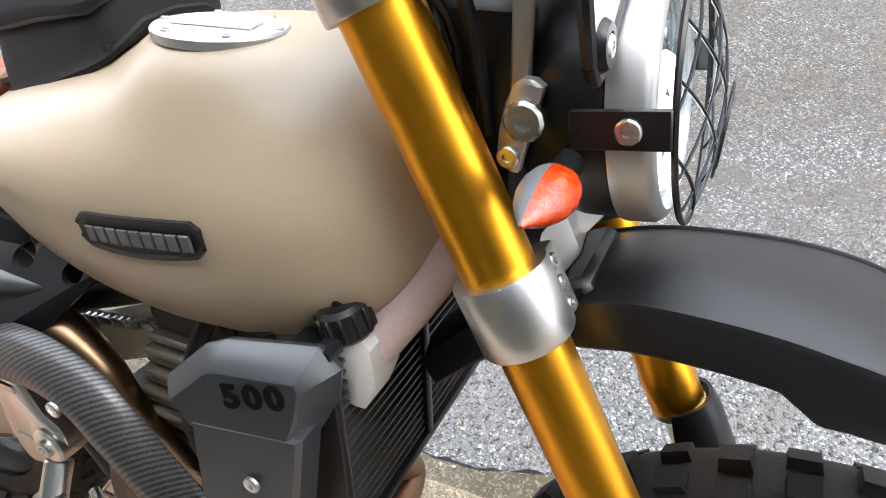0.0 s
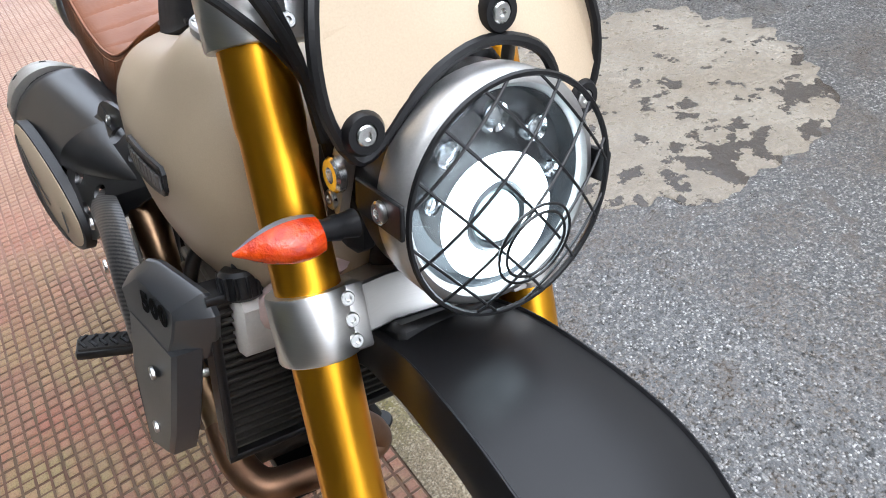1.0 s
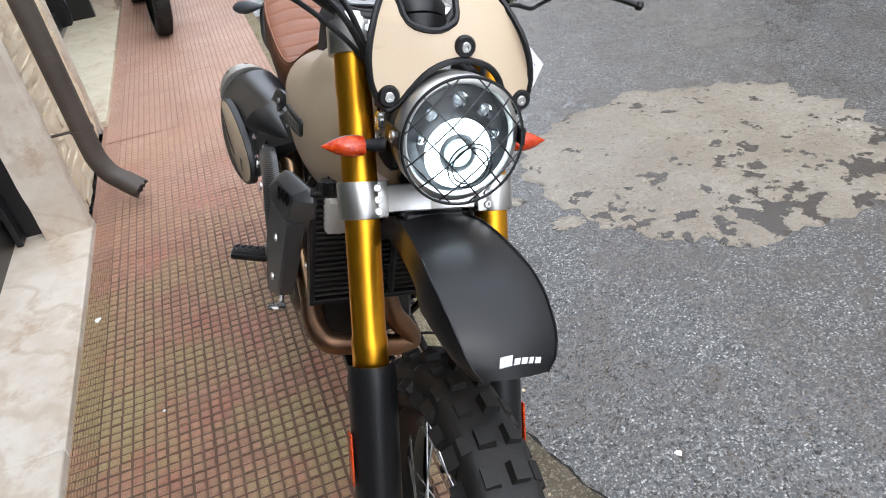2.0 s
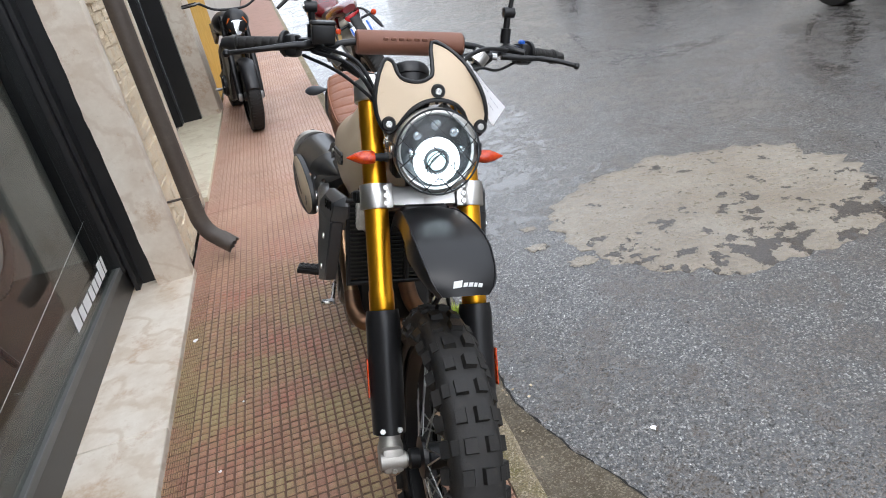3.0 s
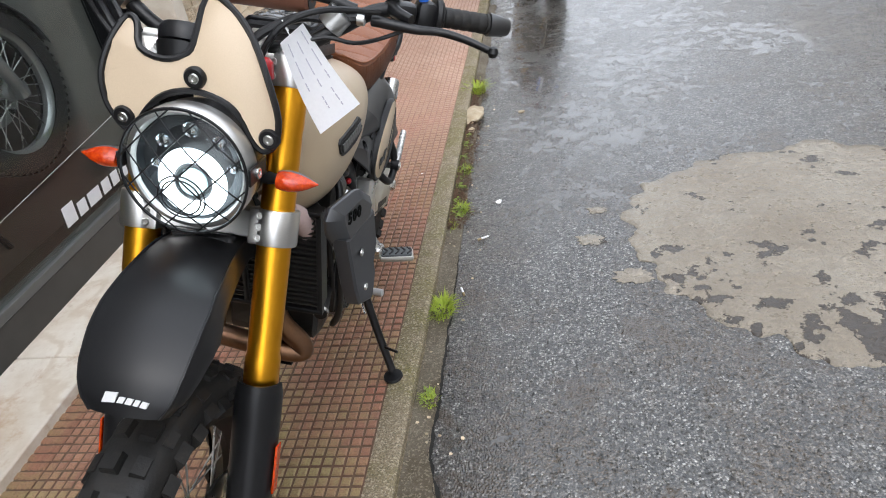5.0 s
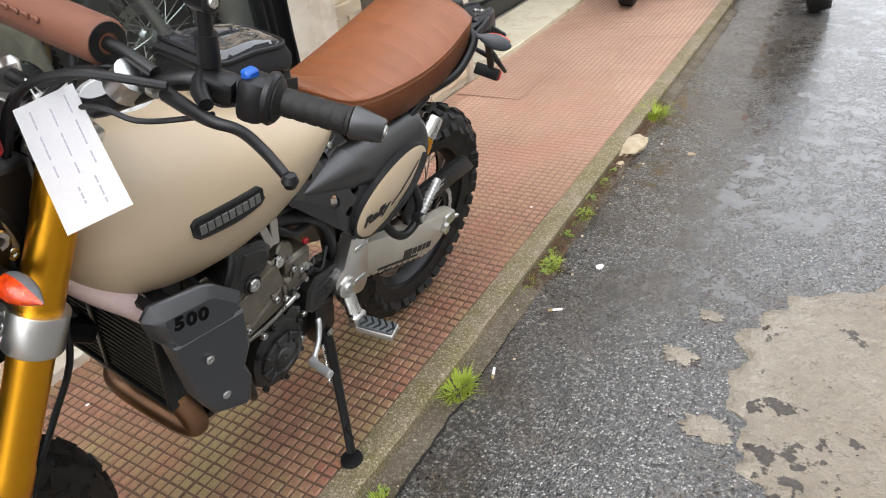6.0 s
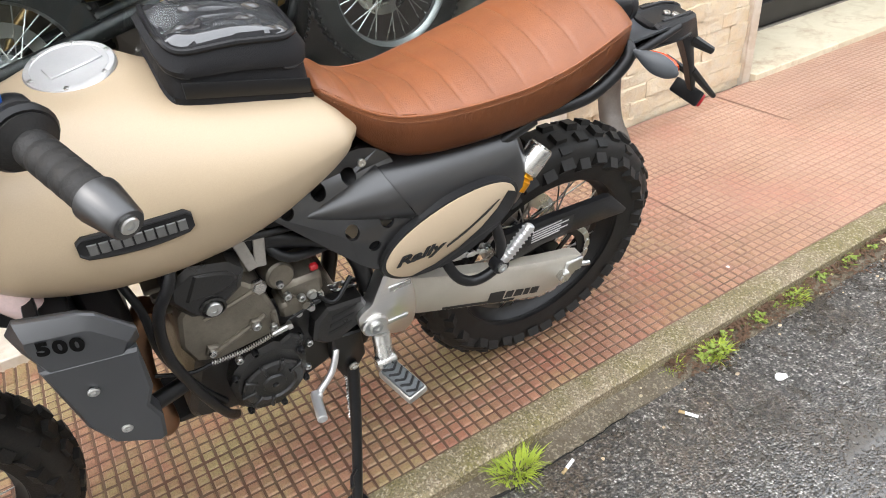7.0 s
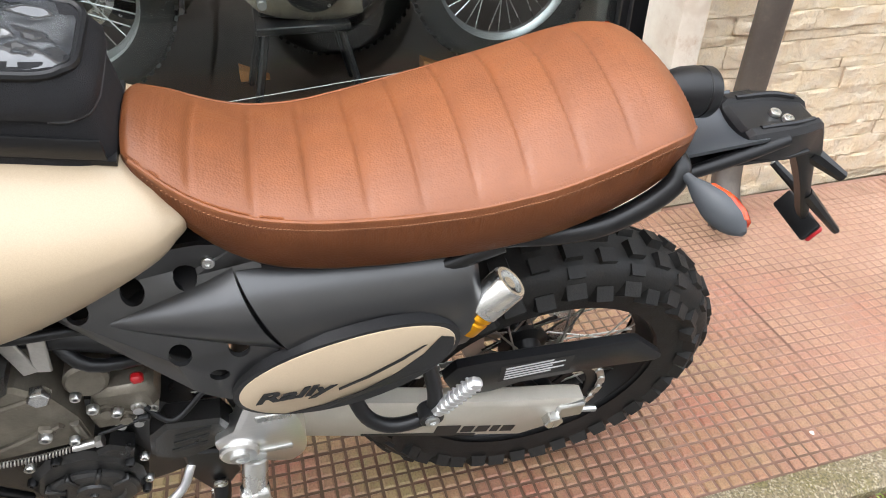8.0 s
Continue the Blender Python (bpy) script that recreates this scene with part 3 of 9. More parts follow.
def tile_mesh(name, rough):
    """A 30 cm paving tile with ten by ten raised squares; rough: how uneven the squares are."""
    rng = random.Random(11 + rough * 7)
    vs, fs = [], []
    h0, g = (-0.0042, -0.0042, -0.0007, -0.0022)[rough], 0.0036
    vs += [(0.0003, 0.0003, h0), (0.2997, 0.0003, h0), (0.2997, 0.2997, h0), (0.0003, 0.2997, h0)]
    fs.append((0, 1, 2, 3))
    for i in range(10):
        for j in range(10):
            x0, y0, x1, y1 = i * TP + g, j * TP + g, (i + 1) * TP - g, (j + 1) * TP - g
            if i == 0: x0 += 0.001
            if j == 0: y0 += 0.001
            t = rng.uniform(-0.0012, 0.0004) * (1, 1, 0.3, 0.6)[rough]
            q = (0.0026, 0.0026, 0.0004, 0.0014)[rough]
            k = len(vs)
            jit = lambda: rng.uniform(-0.0006, 0.0006)
            vs.extend([(x0 - 0.0008, y0 - 0.0008, h0), (x1 + 0.0008, y0 - 0.0008, h0), (x1 + 0.0008, y1 + 0.0008, h0), (x0 - 0.0008, y1 + 0.0008, h0)])
            vs.extend([(x0 + jit(), y0 + jit(), t - q), (x1 + jit(), y0 + jit(), t - q), (x1 + jit(), y1 + jit(), t - q), (x0 + jit(), y1 + jit(), t - q)])
            vs.extend([(x0 + q, y0 + q, t), (x1 - q, y0 + q, t), (x1 - q, y1 - q, t), (x0 + q, y1 - q, t)])
            for a in (0, 4):
                for e in range(4):
                    f = (e + 1) % 4
                    fs.append((k + a + e, k + a + f, k + a + 4 + f, k + a + 4 + e))
            fs.append((k + 8, k + 9, k + 10, k + 11))
    me = bpy.data.meshes.new(name)
    me.from_pydata(vs, [], fs)
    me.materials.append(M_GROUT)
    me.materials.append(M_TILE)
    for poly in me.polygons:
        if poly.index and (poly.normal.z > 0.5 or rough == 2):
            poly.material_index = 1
    return me


def pavement():
    bm = bmesh.new()
    block(bm, (-0.1, 14.0, -0.056), (1.05, 34.0, 0.1), bev=0)
    base = part("pavement", bm, M_GROUT, smooth=0)
    tagged(base, "pavement of small red chequered cement tiles, mossy and damp", "pavement", kind="structure")
    kinds = [tile_mesh("tile", i) for i in range(4)]
    rng = random.Random(3)
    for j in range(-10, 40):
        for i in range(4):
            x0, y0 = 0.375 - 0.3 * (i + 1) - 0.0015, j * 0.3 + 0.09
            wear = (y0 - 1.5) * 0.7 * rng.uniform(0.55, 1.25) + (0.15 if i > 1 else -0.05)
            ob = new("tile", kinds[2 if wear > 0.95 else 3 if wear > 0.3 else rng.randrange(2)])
            ob.parent = base
            if i == 3:
                ob.scale = (0.25, 1, 1)
                x0 += 0.225
            ob.location = (x0, y0, rng.uniform(-0.0012, 0.0008))
            ob.rotation_euler = (rng.uniform(-0.002, 0.002), rng.uniform(-0.002, 0.002), 0)


def kerb():
    holder = thing("kerb", "low mossy concrete kerb stones along the pavement", "kerb", kind="structure")
    rng = random.Random(8)
    y = -2.0
    while y < 24:
        n = 1.0
        bm = bmesh.new()
        rows = []
        for i in range(25):
            yy = y + 0.0007 + (n - 0.0014) * i / 24
            c = 0.004 * noise.noise((yy * 9, 0, 2)) + 0.003 * noise.noise((yy * 31, 5, 2))
            d = 0.003 * noise.noise((yy * 14, 7, 2))
            rows.append([(0.376, yy, -0.12), (0.376, yy, -0.002 + d), (0.412, yy, d), (0.438 + c, yy, -0.002 + d), (0.449 + c, yy, -0.012), (0.45 + c, yy, -0.12)])
        loft(bm, rows)
        part("kerb_stone", bm, M_KERB, holder)
        y += n


# ---- the shop front ----
def box_between(bm, a, b, bev=0.002):
    a, b = Vector(a), Vector(b)
    block(bm, (a + b) / 2, [abs(v) for v in (b - a)], bev=bev)


def shop_front():
    # marble threshold, in slabs
    holder = thing("window_sill", "cream marble threshold slabs below the shop window", "sill", kind="structure")
    for y0, y1 in ((-2.4, -0.45), (-0.45, 0.905), (0.905, 2.21)):
        bm = bmesh.new()
        box_between(bm, (-0.93, y0 + 0.0012, -0.02), (-0.60, y1 - 0.0012, 0.03), bev=0.004)
        part("marble_slab", bm, M_MARBLE, holder)
    bm = bmesh.new()
    box_between(bm, (-1.02, -2.4, -0.02), (-0.90, 2.26, 0.15), bev=0.003)
    tagged(part("plinth", bm, M_PLINTH), "polished black plinth under the shop window", "plinth", kind="structure")
    win = thing("window_1", "large shop window with a black metal frame", "window", kind="structure")
    bm = bmesh.new()
    box_between(bm, (-0.935, -2.4, 0.151), (-0.895, 2.1, 0.185), bev=0.003)
    part("bottom_frame", bm, surface("grey_window_frame", (0.10, 0.10, 0.095), rough=0.4, where="world"), win)
    bm = bmesh.new()
    box_between(bm, (-0.97, 2.1, 0.151), (-0.885, 2.199, 2.9), bev=0.004)
    box_between(bm, (-0.884, 2.125, 0.031), (-0.86, 2.199, 2.9), bev=0.003)
    part("side_frame", bm, M_FRAME, win)
    bm = bmesh.new()
    box_between(bm, (-0.935, -2.4, 2.6), (-0.895, 2.1, 2.7), bev=0.003)
    part("top_frame", bm, M_FRAME, win)
    bm = bmesh.new()
    box_between(bm, (-0.918, -2.4, 0.186), (-0.912, 2.1, 2.6), bev=0)
    pane = part("pane", bm, M_PANE, win, smooth=0)
    pane.visible_shadow = False
    # white lettering of the maker on the glass, as plain slanted blocks
    bm = bmesh.new()
    widths = (0.075, 0.06, 0.09, 0.06, 0.055, 0.06, 0.065, 0.03)
    y = 1.385
    for k, w in enumerate(widths):
        h = 0.075 if k in (0, 6, 7) else 0.052
        prism(bm, [(y, 0.237), (y + w * 0.92, 0.237), (y + w * 0.92 + h * 0.15, 0.237 + h), (y + h * 0.15, 0.237 + h)], lambda p, q, d: (d, p, q), -0.911, -0.9095)
        y += w + 0.011
    part("window_lettering", bm, M_DECALW, win, "white block lettering stuck on the glass", smooth=0)
    # black jamb and marble pilaster beside it
    bm = bmesh.new()
    box_between(bm, (-1.05, 2.2, -0.02), (-0.775, 2.30, 3.0), bev=0.003)
    tagged(part("door_jamb", bm, M_FRAME), "black metal jamb beside the marble pilaster", "jamb", kind="structure")
    bm = bmesh.new()
    rows = []
    for i in range(60):
        z = 0.03 + i * 0.05
        e = 0.006 * noise.noise((z * 5, 3, 1)) + 0.004 * noise.noise((z * 19, 2, 1))
        f = 0.004 * noise.noise((z * 8, 9, 1))
        rows.append([(-0.775 + e, 2.125 + f, z), (-0.61, 2.13 + f * 0.5, z), (-0.606, 2.136, z), (-0.606, 2.21, z), (-0.775, 2.21, z)])
    loft(bm, rows)
    tagged(part("pilaster", bm, M_SLAB), "worn cream and rust-veined marble pilaster slab", "pilaster", kind="structure")


def stone_wall(y0, y1, x):
    holder = thing("wall_west", "wall of split buff stone courses beside the shop window", "wall", kind="structure")
    bm = bmesh.new()
    box_between(bm, (x - 0.3, y0, -0.05), (x - 0.022, y1, 3.0), bev=0)
    part("backing", bm, M_MORTAR, holder, smooth=0)
    rng = random.Random(21)
    z = -0.02
    row = 0
    while z < 1.75:
        h = rng.choice((0.032, 0.042, 0.05, 0.058, 0.07))
        y = y0 + 0.002
        while y < y1 - 0.01:
            w = min(rng.uniform(0.12, 0.36), y1 - y)
            if y1 - y - w < 0.06:
                w = y1 - y
            bm = bmesh.new()
            nx, nz = max(5, int(w / 0.022)), 5
            d0 = rng.uniform(0.0, 0.012)
            front = []
            for a in range(nz + 1):
                ring = []
                for b in range(nx + 1):
                    yy, zz = y + 0.0008 + (w - 0.0016) * (0, 0.06, 0.94, 1)[(b > 0) + (b >= nx - 1) + (b == nx)] if b in (0, 1, nx - 1, nx) else y + w * b / nx, z + 0.0008 + (h - 0.0016) * (0, 0.1, 0.37, 0.63, 0.9, 1)[a]
                    rim = min(a, nz - a, 1) and min(b, nx - b, 1)
                    d = (0.009 * noise.noise((yy * 14, zz * 17, 3 + row)) + 0.007 * noise.noise((yy * 45, zz * 60, 5)) + d0) if rim else d0 * 0.95 - 0.001
                    jy = 0.004 * noise.noise((yy * 30, zz * 30, 8)) if not rim else 0
                    ring.append(bm.verts.new((x + d, yy + jy, zz + jy)))
                front.append(ring)
            for a in range(nz):
                for b in range(nx):
                    bm.faces.new((front[a][b], front[a][b + 1], front[a + 1][b + 1], front[a + 1][b]))
            rim = front[0] + [r[-1] for r in front[1:-1]] + front[-1][::-1] + [r[0] for r in front[-2:0:-1]]
            back = [bm.verts.new((x - 0.03, v.co.y, v.co.z)) for v in rim]
            for i in range(len(rim)):
                bm.faces.new((rim[i - 1], rim[i], back[i], back[i - 1]))
            part("stone", bm, M_STONE, holder, smooth=18)
            y += w
        z += h
        row += 1


def drainpipe():
    pipe = thing("drainpipe", "old brown metal drainpipe with a bent outlet over the pavement", "drainpipe")
    px, py = -0.520, 2.345
    bm = bmesh.new()
    pts = [(px, py, 3.0), (px, py, 1.5), (px, py, 0.6), (px, py, 0.30), (px + 0.005, py - 0.003, 0.22), (px + 0.03, py - 0.015, 0.155), (px + 0.07, py - 0.032, 0.115), (px + 0.10, py - 0.045, 0.092)]
    tube(bm, pts, 0.043, 20, 5)
    part("pipe", bm, M_PIPE, pipe)
    # torn, flattened end
    bm = bmesh.new()
    a_, d_ = Vector((px + 0.075, py - 0.034, 0.112)), Vector((0.075, -0.034, -0.062)).normalized()
    sd = d_.cross((0, 0, 1)).normalized()
    up_ = sd.cross(d_)
    rows = []
    for i in range(6):
        t = i / 5
        ring = []
        for j in range(28):
            q = 2 * math.pi * j / 28
            r = 0.046 + 0.004 * t + 0.006 * t * noise.noise((math.cos(q) * 2, math.sin(q) * 2, 4))
            ring.append(a_ + d_ * (0.075 * t + 0.012 * t * noise.noise((math.cos(q) * 3, math.sin(q) * 3, 9))) + sd * (math.cos(q) * r) + up_ * (math.sin(q) * r * (1 - 0.18 * t)))
        rows.append(ring)
    inner = [[p + (a_ + d_ * 0.075 * i / 5 - p).normalized() * 0.003 for p in rows[i]] for i in (5, 3, 0)]
    loft(bm, rows + inner, cap=False)
    part("outlet", bm, M_PIPE, pipe)
    for z in (0.36, 1.4):
        bm = bmesh.new()
        lathe(bm, [(0.0435, -0.006), (0.047, -0.006), (0.047, 0.006), (0.0435, 0.006)], Matrix.Translation((px, py, z)), 18)
        block(bm, (px - 0.088, py, z), (0.10, 0.012, 0.010), bev=0.002)
        part("bracket", bm, M_PIPE, pipe)


def next_bay():
    """The recessed entrance past the stone wall."""
    bm = bmesh.new()
    box_between(bm, (-1.02, 3.37, -0.02), (-0.60, 6.3, 0.03), bev=0.004)
    tagged(part("threshold", bm, marble_material("cream_sill", (0.66, 0.60, 0.45), (0.55, 0.48, 0.34))), "long cream stone threshold of the entrance", "threshold", kind="structure")
    bm = bmesh.new()
    box_between(bm, (-1.8, 3.37, -0.02), (-1.02, 6.3, 0.022), bev=0.002)
    tagged(part("entrance_floor", bm, surface("speckled_floor", (0.32, 0.29, 0.24), (0.16, 0.14, 0.12), rough=0.5, big=40, fine=160, grain=0.3, where="world")), "speckled grey entrance floor", "floor", kind="structure")
    bm = bmesh.new()
    box_between(bm, (-0.80, 3.310, -0.02), (-0.63, 3.369, 3.0), bev=0.004)
    tagged(part("trim", bm, M_MARBLE), "cream stone edge trim at the entrance", "trim", kind="structure")
    door = thing("door_1", "black framed glass entrance door", "door", kind="structure")
    bm = bmesh.new()
    box_between(bm, (-1.12, 3.37, 0.031), (-1.03, 3.46, 2.6))
    box_between(bm, (-1.12, 5.9, 0.031), (-0.98, 6.05, 2.6))
    box_between(bm, (-1.12, 3.46, 0.031), (-1.05, 5.9, 0.16))
    part("door_frame", bm, M_FRAME, door)
    bm = bmesh.new()
    box_between(bm, (-1.09, 3.46, 0.161), (-1.084, 5.9, 2.6), bev=0)
    part("pane", bm, M_PANE, door, smooth=0).visible_shadow = False
    bm = bmesh.new()
    box_between(bm, (-0.98, 6.05, 0.0), (-0.80, 6.2, 3.0))
    tagged(part("pillar_frame", bm, M_FRAME), "black metal post by the entrance", "jamb", kind="structure")
    bm = bmesh.new()
    rows = []
    for i in range(40):
        z = i * 0.075
        e = 0.006 * noise.noise((z * 5, 6, 1))
        rows.append([(-0.80 + e, 6.12, z), (-0.62, 6.12, z), (-0.61, 6.14, z), (-0.61, 6.6, z), (-0.80, 6.6, z)])
    loft(bm, rows)
    tagged(part("pilaster", bm, M_SLAB), "worn marble pilaster at the far side of the entrance", "pilaster", kind="structure")
    bm = bmesh.new()
    box_between(bm, (-0.78, 6.601, -0.02), (-0.66, 9.5, 2.99), bev=0.01)
    tagged(part("shutter_panel", bm, M_YWALL), "ochre yellow painted shop panel", "wall panel", kind="structure")
    # added walls, mostly out of view; height and tone set the sky and bounce light
    bm = bmesh.new()
    box_between(bm, (-1.2, 9.51, -0.05), (-0.66, 40, 6.0), bev=0)
    box_between(bm, (-1.2, -2.4, 3.001), (-0.62, 9.5, 4.6), bev=0)
    box_between(bm, (-1.2, -30, -0.05), (-0.64, -2.401, 4.6), bev=0)
    tagged(part("facade", bm, M_WALL, smooth=0), "plain wall added above and beside the shop, mostly out of view", "house front", kind="structure")
    # shop interior
    bm = bmesh.new()
    box_between(bm, (-5.0, 2.9, -0.05), (-1.14, 6.3, 0.018), bev=0)
    box_between(bm, (-5.0, -2.6, -0.05), (-1.021, 2.9, 0.2), bev=0)
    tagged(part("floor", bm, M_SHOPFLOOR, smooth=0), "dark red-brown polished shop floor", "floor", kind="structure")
    bm = bmesh.new()
    box_between(bm, (-5.1, -2.7, 0), (-5.0, 6.4, 3.0), bev=0)
    box_between(bm, (-5.0, -2.7, 0), (-1.0, -2.6, 3.0), bev=0)
    box_between(bm, (-5.0, 6.3, 0), (-1.25, 6.4, 3.0), bev=0)
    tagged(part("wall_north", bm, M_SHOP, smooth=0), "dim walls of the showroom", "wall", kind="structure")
    bm = bmesh.new()
    box_between(bm, (-5.1, -2.7, 3.0), (-1.2, 6.4, 3.1), bev=0)
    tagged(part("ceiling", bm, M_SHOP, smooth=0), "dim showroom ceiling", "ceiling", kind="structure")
    bm = bmesh.new()
    box_between(bm, (-1.5, 2.27, 0.02), (-1.06, 2.42, 3.0))
    tagged(part("inner_pillar", bm, surface("grey_pillar", (0.17, 0.165, 0.15), rough=0.6, where="world")), "grey pillar inside the shop window", "pillar", kind="structure")
    # unseen wall added opposite; its height sets how much sky the wet road reflects
    bm = bmesh.new()
    box_between(bm, (10.5, -30, -0.1), (11, 60, 7.5), bev=0)
    tagged(part("wall_east", bm, M_WALL, smooth=0), "plain unseen wall across the street, added to block low sky", "house front", kind="structure")


ground()
gutter()
road_crack()
road_patch()
shop_front()
stone_wall(2.211, 3.309, -0.655)
drainpipe()
next_bay()


# ---- the motorcycle, built upright: x to its left side, y to its rear, z up ----
bike = thing("motorcycle", "sand-coloured scrambler motorcycle with gold forks leaning on its side stand", "motorcycle", pose(0.11, 0.015, 0.0, 0, 14.0, -1.4))
RAKE, STEER = radians(25.7), radians(0.5)
FORK = Matrix.Translation((0.0095, 0.3025, 0.860)) @ Matrix.Rotation(-RAKE, 4, "X") @ Matrix.Rotation(STEER, 4, "Z")


def fk(u, f, s):
    """Fork space: u to the left, f forwards, s up along the legs."""
    return FORK @ Vector((u, -f, s))


FH = 0.1075


def along(xs, ys, x):
    return float(np.interp(x, xs, ys))


def soft(xs, ys, x):
    """The same, with its corners rounded, but true at both ends."""
    r = max(0.0, min(0.022, x - xs[0], xs[-1] - x))
    return sum(along(xs, ys, x + r * k / 4) for k in range(-4, 5)) / 9


def bolt(parent, at, way, r=0.006, material=None, h=0.004):
    bm = bmesh.new()
    lathe(bm, [(r, 0), (r, h * 0.7), (r * 0.85, h), (r * 0.45, h), (r * 0.40, h * 0.4)], axis_pose(at, way), 12)
    return part("bolt", bm, material or M_STEEL, parent)


# -- forks
for sgn in (-1, 1):
    bm = bmesh.new()
    lathe(bm, [(0.026, -0.284), (0.0285, -0.28), (0.0285, -0.235), (0.0265, -0.225), (0.0272, -0.08), (0.0268, 0.02), (0.0262, 0.13), (0.0275, 0.14), (0.0275, 0.20)], FORK @ Matrix.Translation((sgn * FH, 0, 0)), 40)
    leg = part("fork_leg", bm, M_GOLD, bike, "gold anodised fork tube")
    bm = bmesh.new()
    lathe(bm, [(0.0288, -0.285), (0.0295, -0.285), (0.0295, -0.279), (0.0288, -0.279)], FORK @ Matrix.Translation((sgn * FH, 0, 0)), 40)
    part("dust_seal", bm, M_STEEL, leg)
    bm = bmesh.new()
    lathe(bm, [(0.021, -0.60), (0.0215, -0.30)], FORK @ Matrix.Translation((sgn * FH, 0, 0)), 24)
    part("stanchion", bm, M_ALU, leg)
    # black plastic leg guard, open to the rear
    bm = bmesh.new()
    rows = []
    for i in range(13):
        t = i / 12
        s = -0.272 - 0.272 * t
        r = 0.039 - 0.002 * t if i else 0.036
        wide = radians(88 + 22 * math.sin(math.pi * t))
        out = [fk(sgn * FH + r * math.sin(a), r * math.cos(a) * 1.08, s) for a in [-wide + 2 * wide * j / 20 for j in range(21)]]
        inn = [fk(sgn * FH + (r - 0.004) * math.sin(a), (r - 0.004) * math.cos(a) * 1.08, s) for a in [wide - 2 * wide * j / 20 for j in range(21)]]
        rows.append(out + inn)
    loft(bm, rows)
    guard = part("fork_guard", bm, M_FENDER, bike)
    for du in (-0.02, 0.018):
        bolt(guard, fk(sgn * FH + du, 0.0385, -0.533), FORK.to_3x3() @ Vector((0, -1, 0)), 0.0065)
    bm = bmesh.new()
    block(bm, (0, 0, 0), (0.004, 0.022, 0.085), FORK @ Matrix.Translation((sgn * (FH + 0.0415), -0.004, -0.42)), 0.0015)
    part("side_reflector", bm, M_AMBER_IN, guard, "orange side reflector")
    # cast axle clamp
    bm = bmesh.new()
    lathe(bm, [(0.026, -0.62), (0.029, -0.615), (0.029, -0.575), (0.024, -0.56), (0.0235, -0.53)], FORK @ Matrix.Translation((sgn * FH, 0, 0)), 24)
    block(bm, (0, 0, 0), (0.048, 0.05, 0.055), FORK @ Matrix.Translation((sgn * FH, -0.02, -0.598)), 0.010, 2)
    rod(bm, fk(sgn * FH - 0.03, 0.03, -0.60), fk(sgn * FH + 0.03, 0.03, -0.60), 0.019, 20)
    lug = part("axle_clamp", bm, M_ALU_DULL, bike)
    bolt(lug, fk(sgn * FH, 0.046, -0.618), FORK.to_3x3() @ Vector((0, -1, -0.3)), 0.006)


def clamp(name, s0, s1, depth):
    bm = bmesh.new()
    for sgn in (-1, 1):
        lathe(bm, [(0.029, s0), (0.0345, s0), (0.0355, s0 + 0.002), (0.0355, s1 - 0.002), (0.0345, s1), (0.029, s1)], FORK @ Matrix.Translation((sgn * FH, 0, 0)), 40)
        sc = (s0 + s1) / 2
        block(bm, (0, 0, 0), (0.030, 0.024, s1 - s0), FORK @ Matrix.Translation((sgn * (FH - 0.02), -0.0175, sc)), 0.003, 2)
        outline = [(sgn * (FH - 0.018), 0.02), (sgn * (FH - 0.018), -0.024), (sgn * 0.03, -depth), (0, -depth), (0, 0.012), (sgn * 0.04, 0.006)]
        prism(bm, outline, lambda a, b, d: fk(a, b, d), s0 + 0.006, s1 - 0.006, 0.003)
    ob = part(name, bm, brushed("brushed_clamp", (0.72, 0.71, 0.69), rough=0.33, axis=2, stretch=60), bike, "machined aluminium fork clamp")
    for sgn in (-1, 1):
        k = 3 if s1 - s0 > 0.05 else 2
        for i in range(k):
            s = s0 + (s1 - s0) * (i + 0.6) / (k + 0.2)
            bolt(ob, fk(sgn * (FH - 0.0185), 0.0293, s), FORK.to_3x3() @ Vector((0, -1, 0)), 0.0062)
    return ob


clamp("lower_clamp", -0.047, 0.009, 0.05)
top = clamp("top_clamp", 0.196, 0.242, 0.055)
for sgn in (-1, 1):
    bm = bmesh.new()
    lathe(bm, [(0.027, 0.242), (0.027, 0.247), (0.023, 0.249), (0.021, 0.256), (0.008, 0.258)], FORK @ Matrix.Translation((sgn * FH, 0, 0)), 6)
    part("fork_cap", bm, M_STEEL, top)
bm = bmesh.new()
rod(bm, fk(0, -0.035, -0.06), fk(0, -0.035, 0.238), 0.032, 20)
part("steering_head", bm, M_DARK, bike)


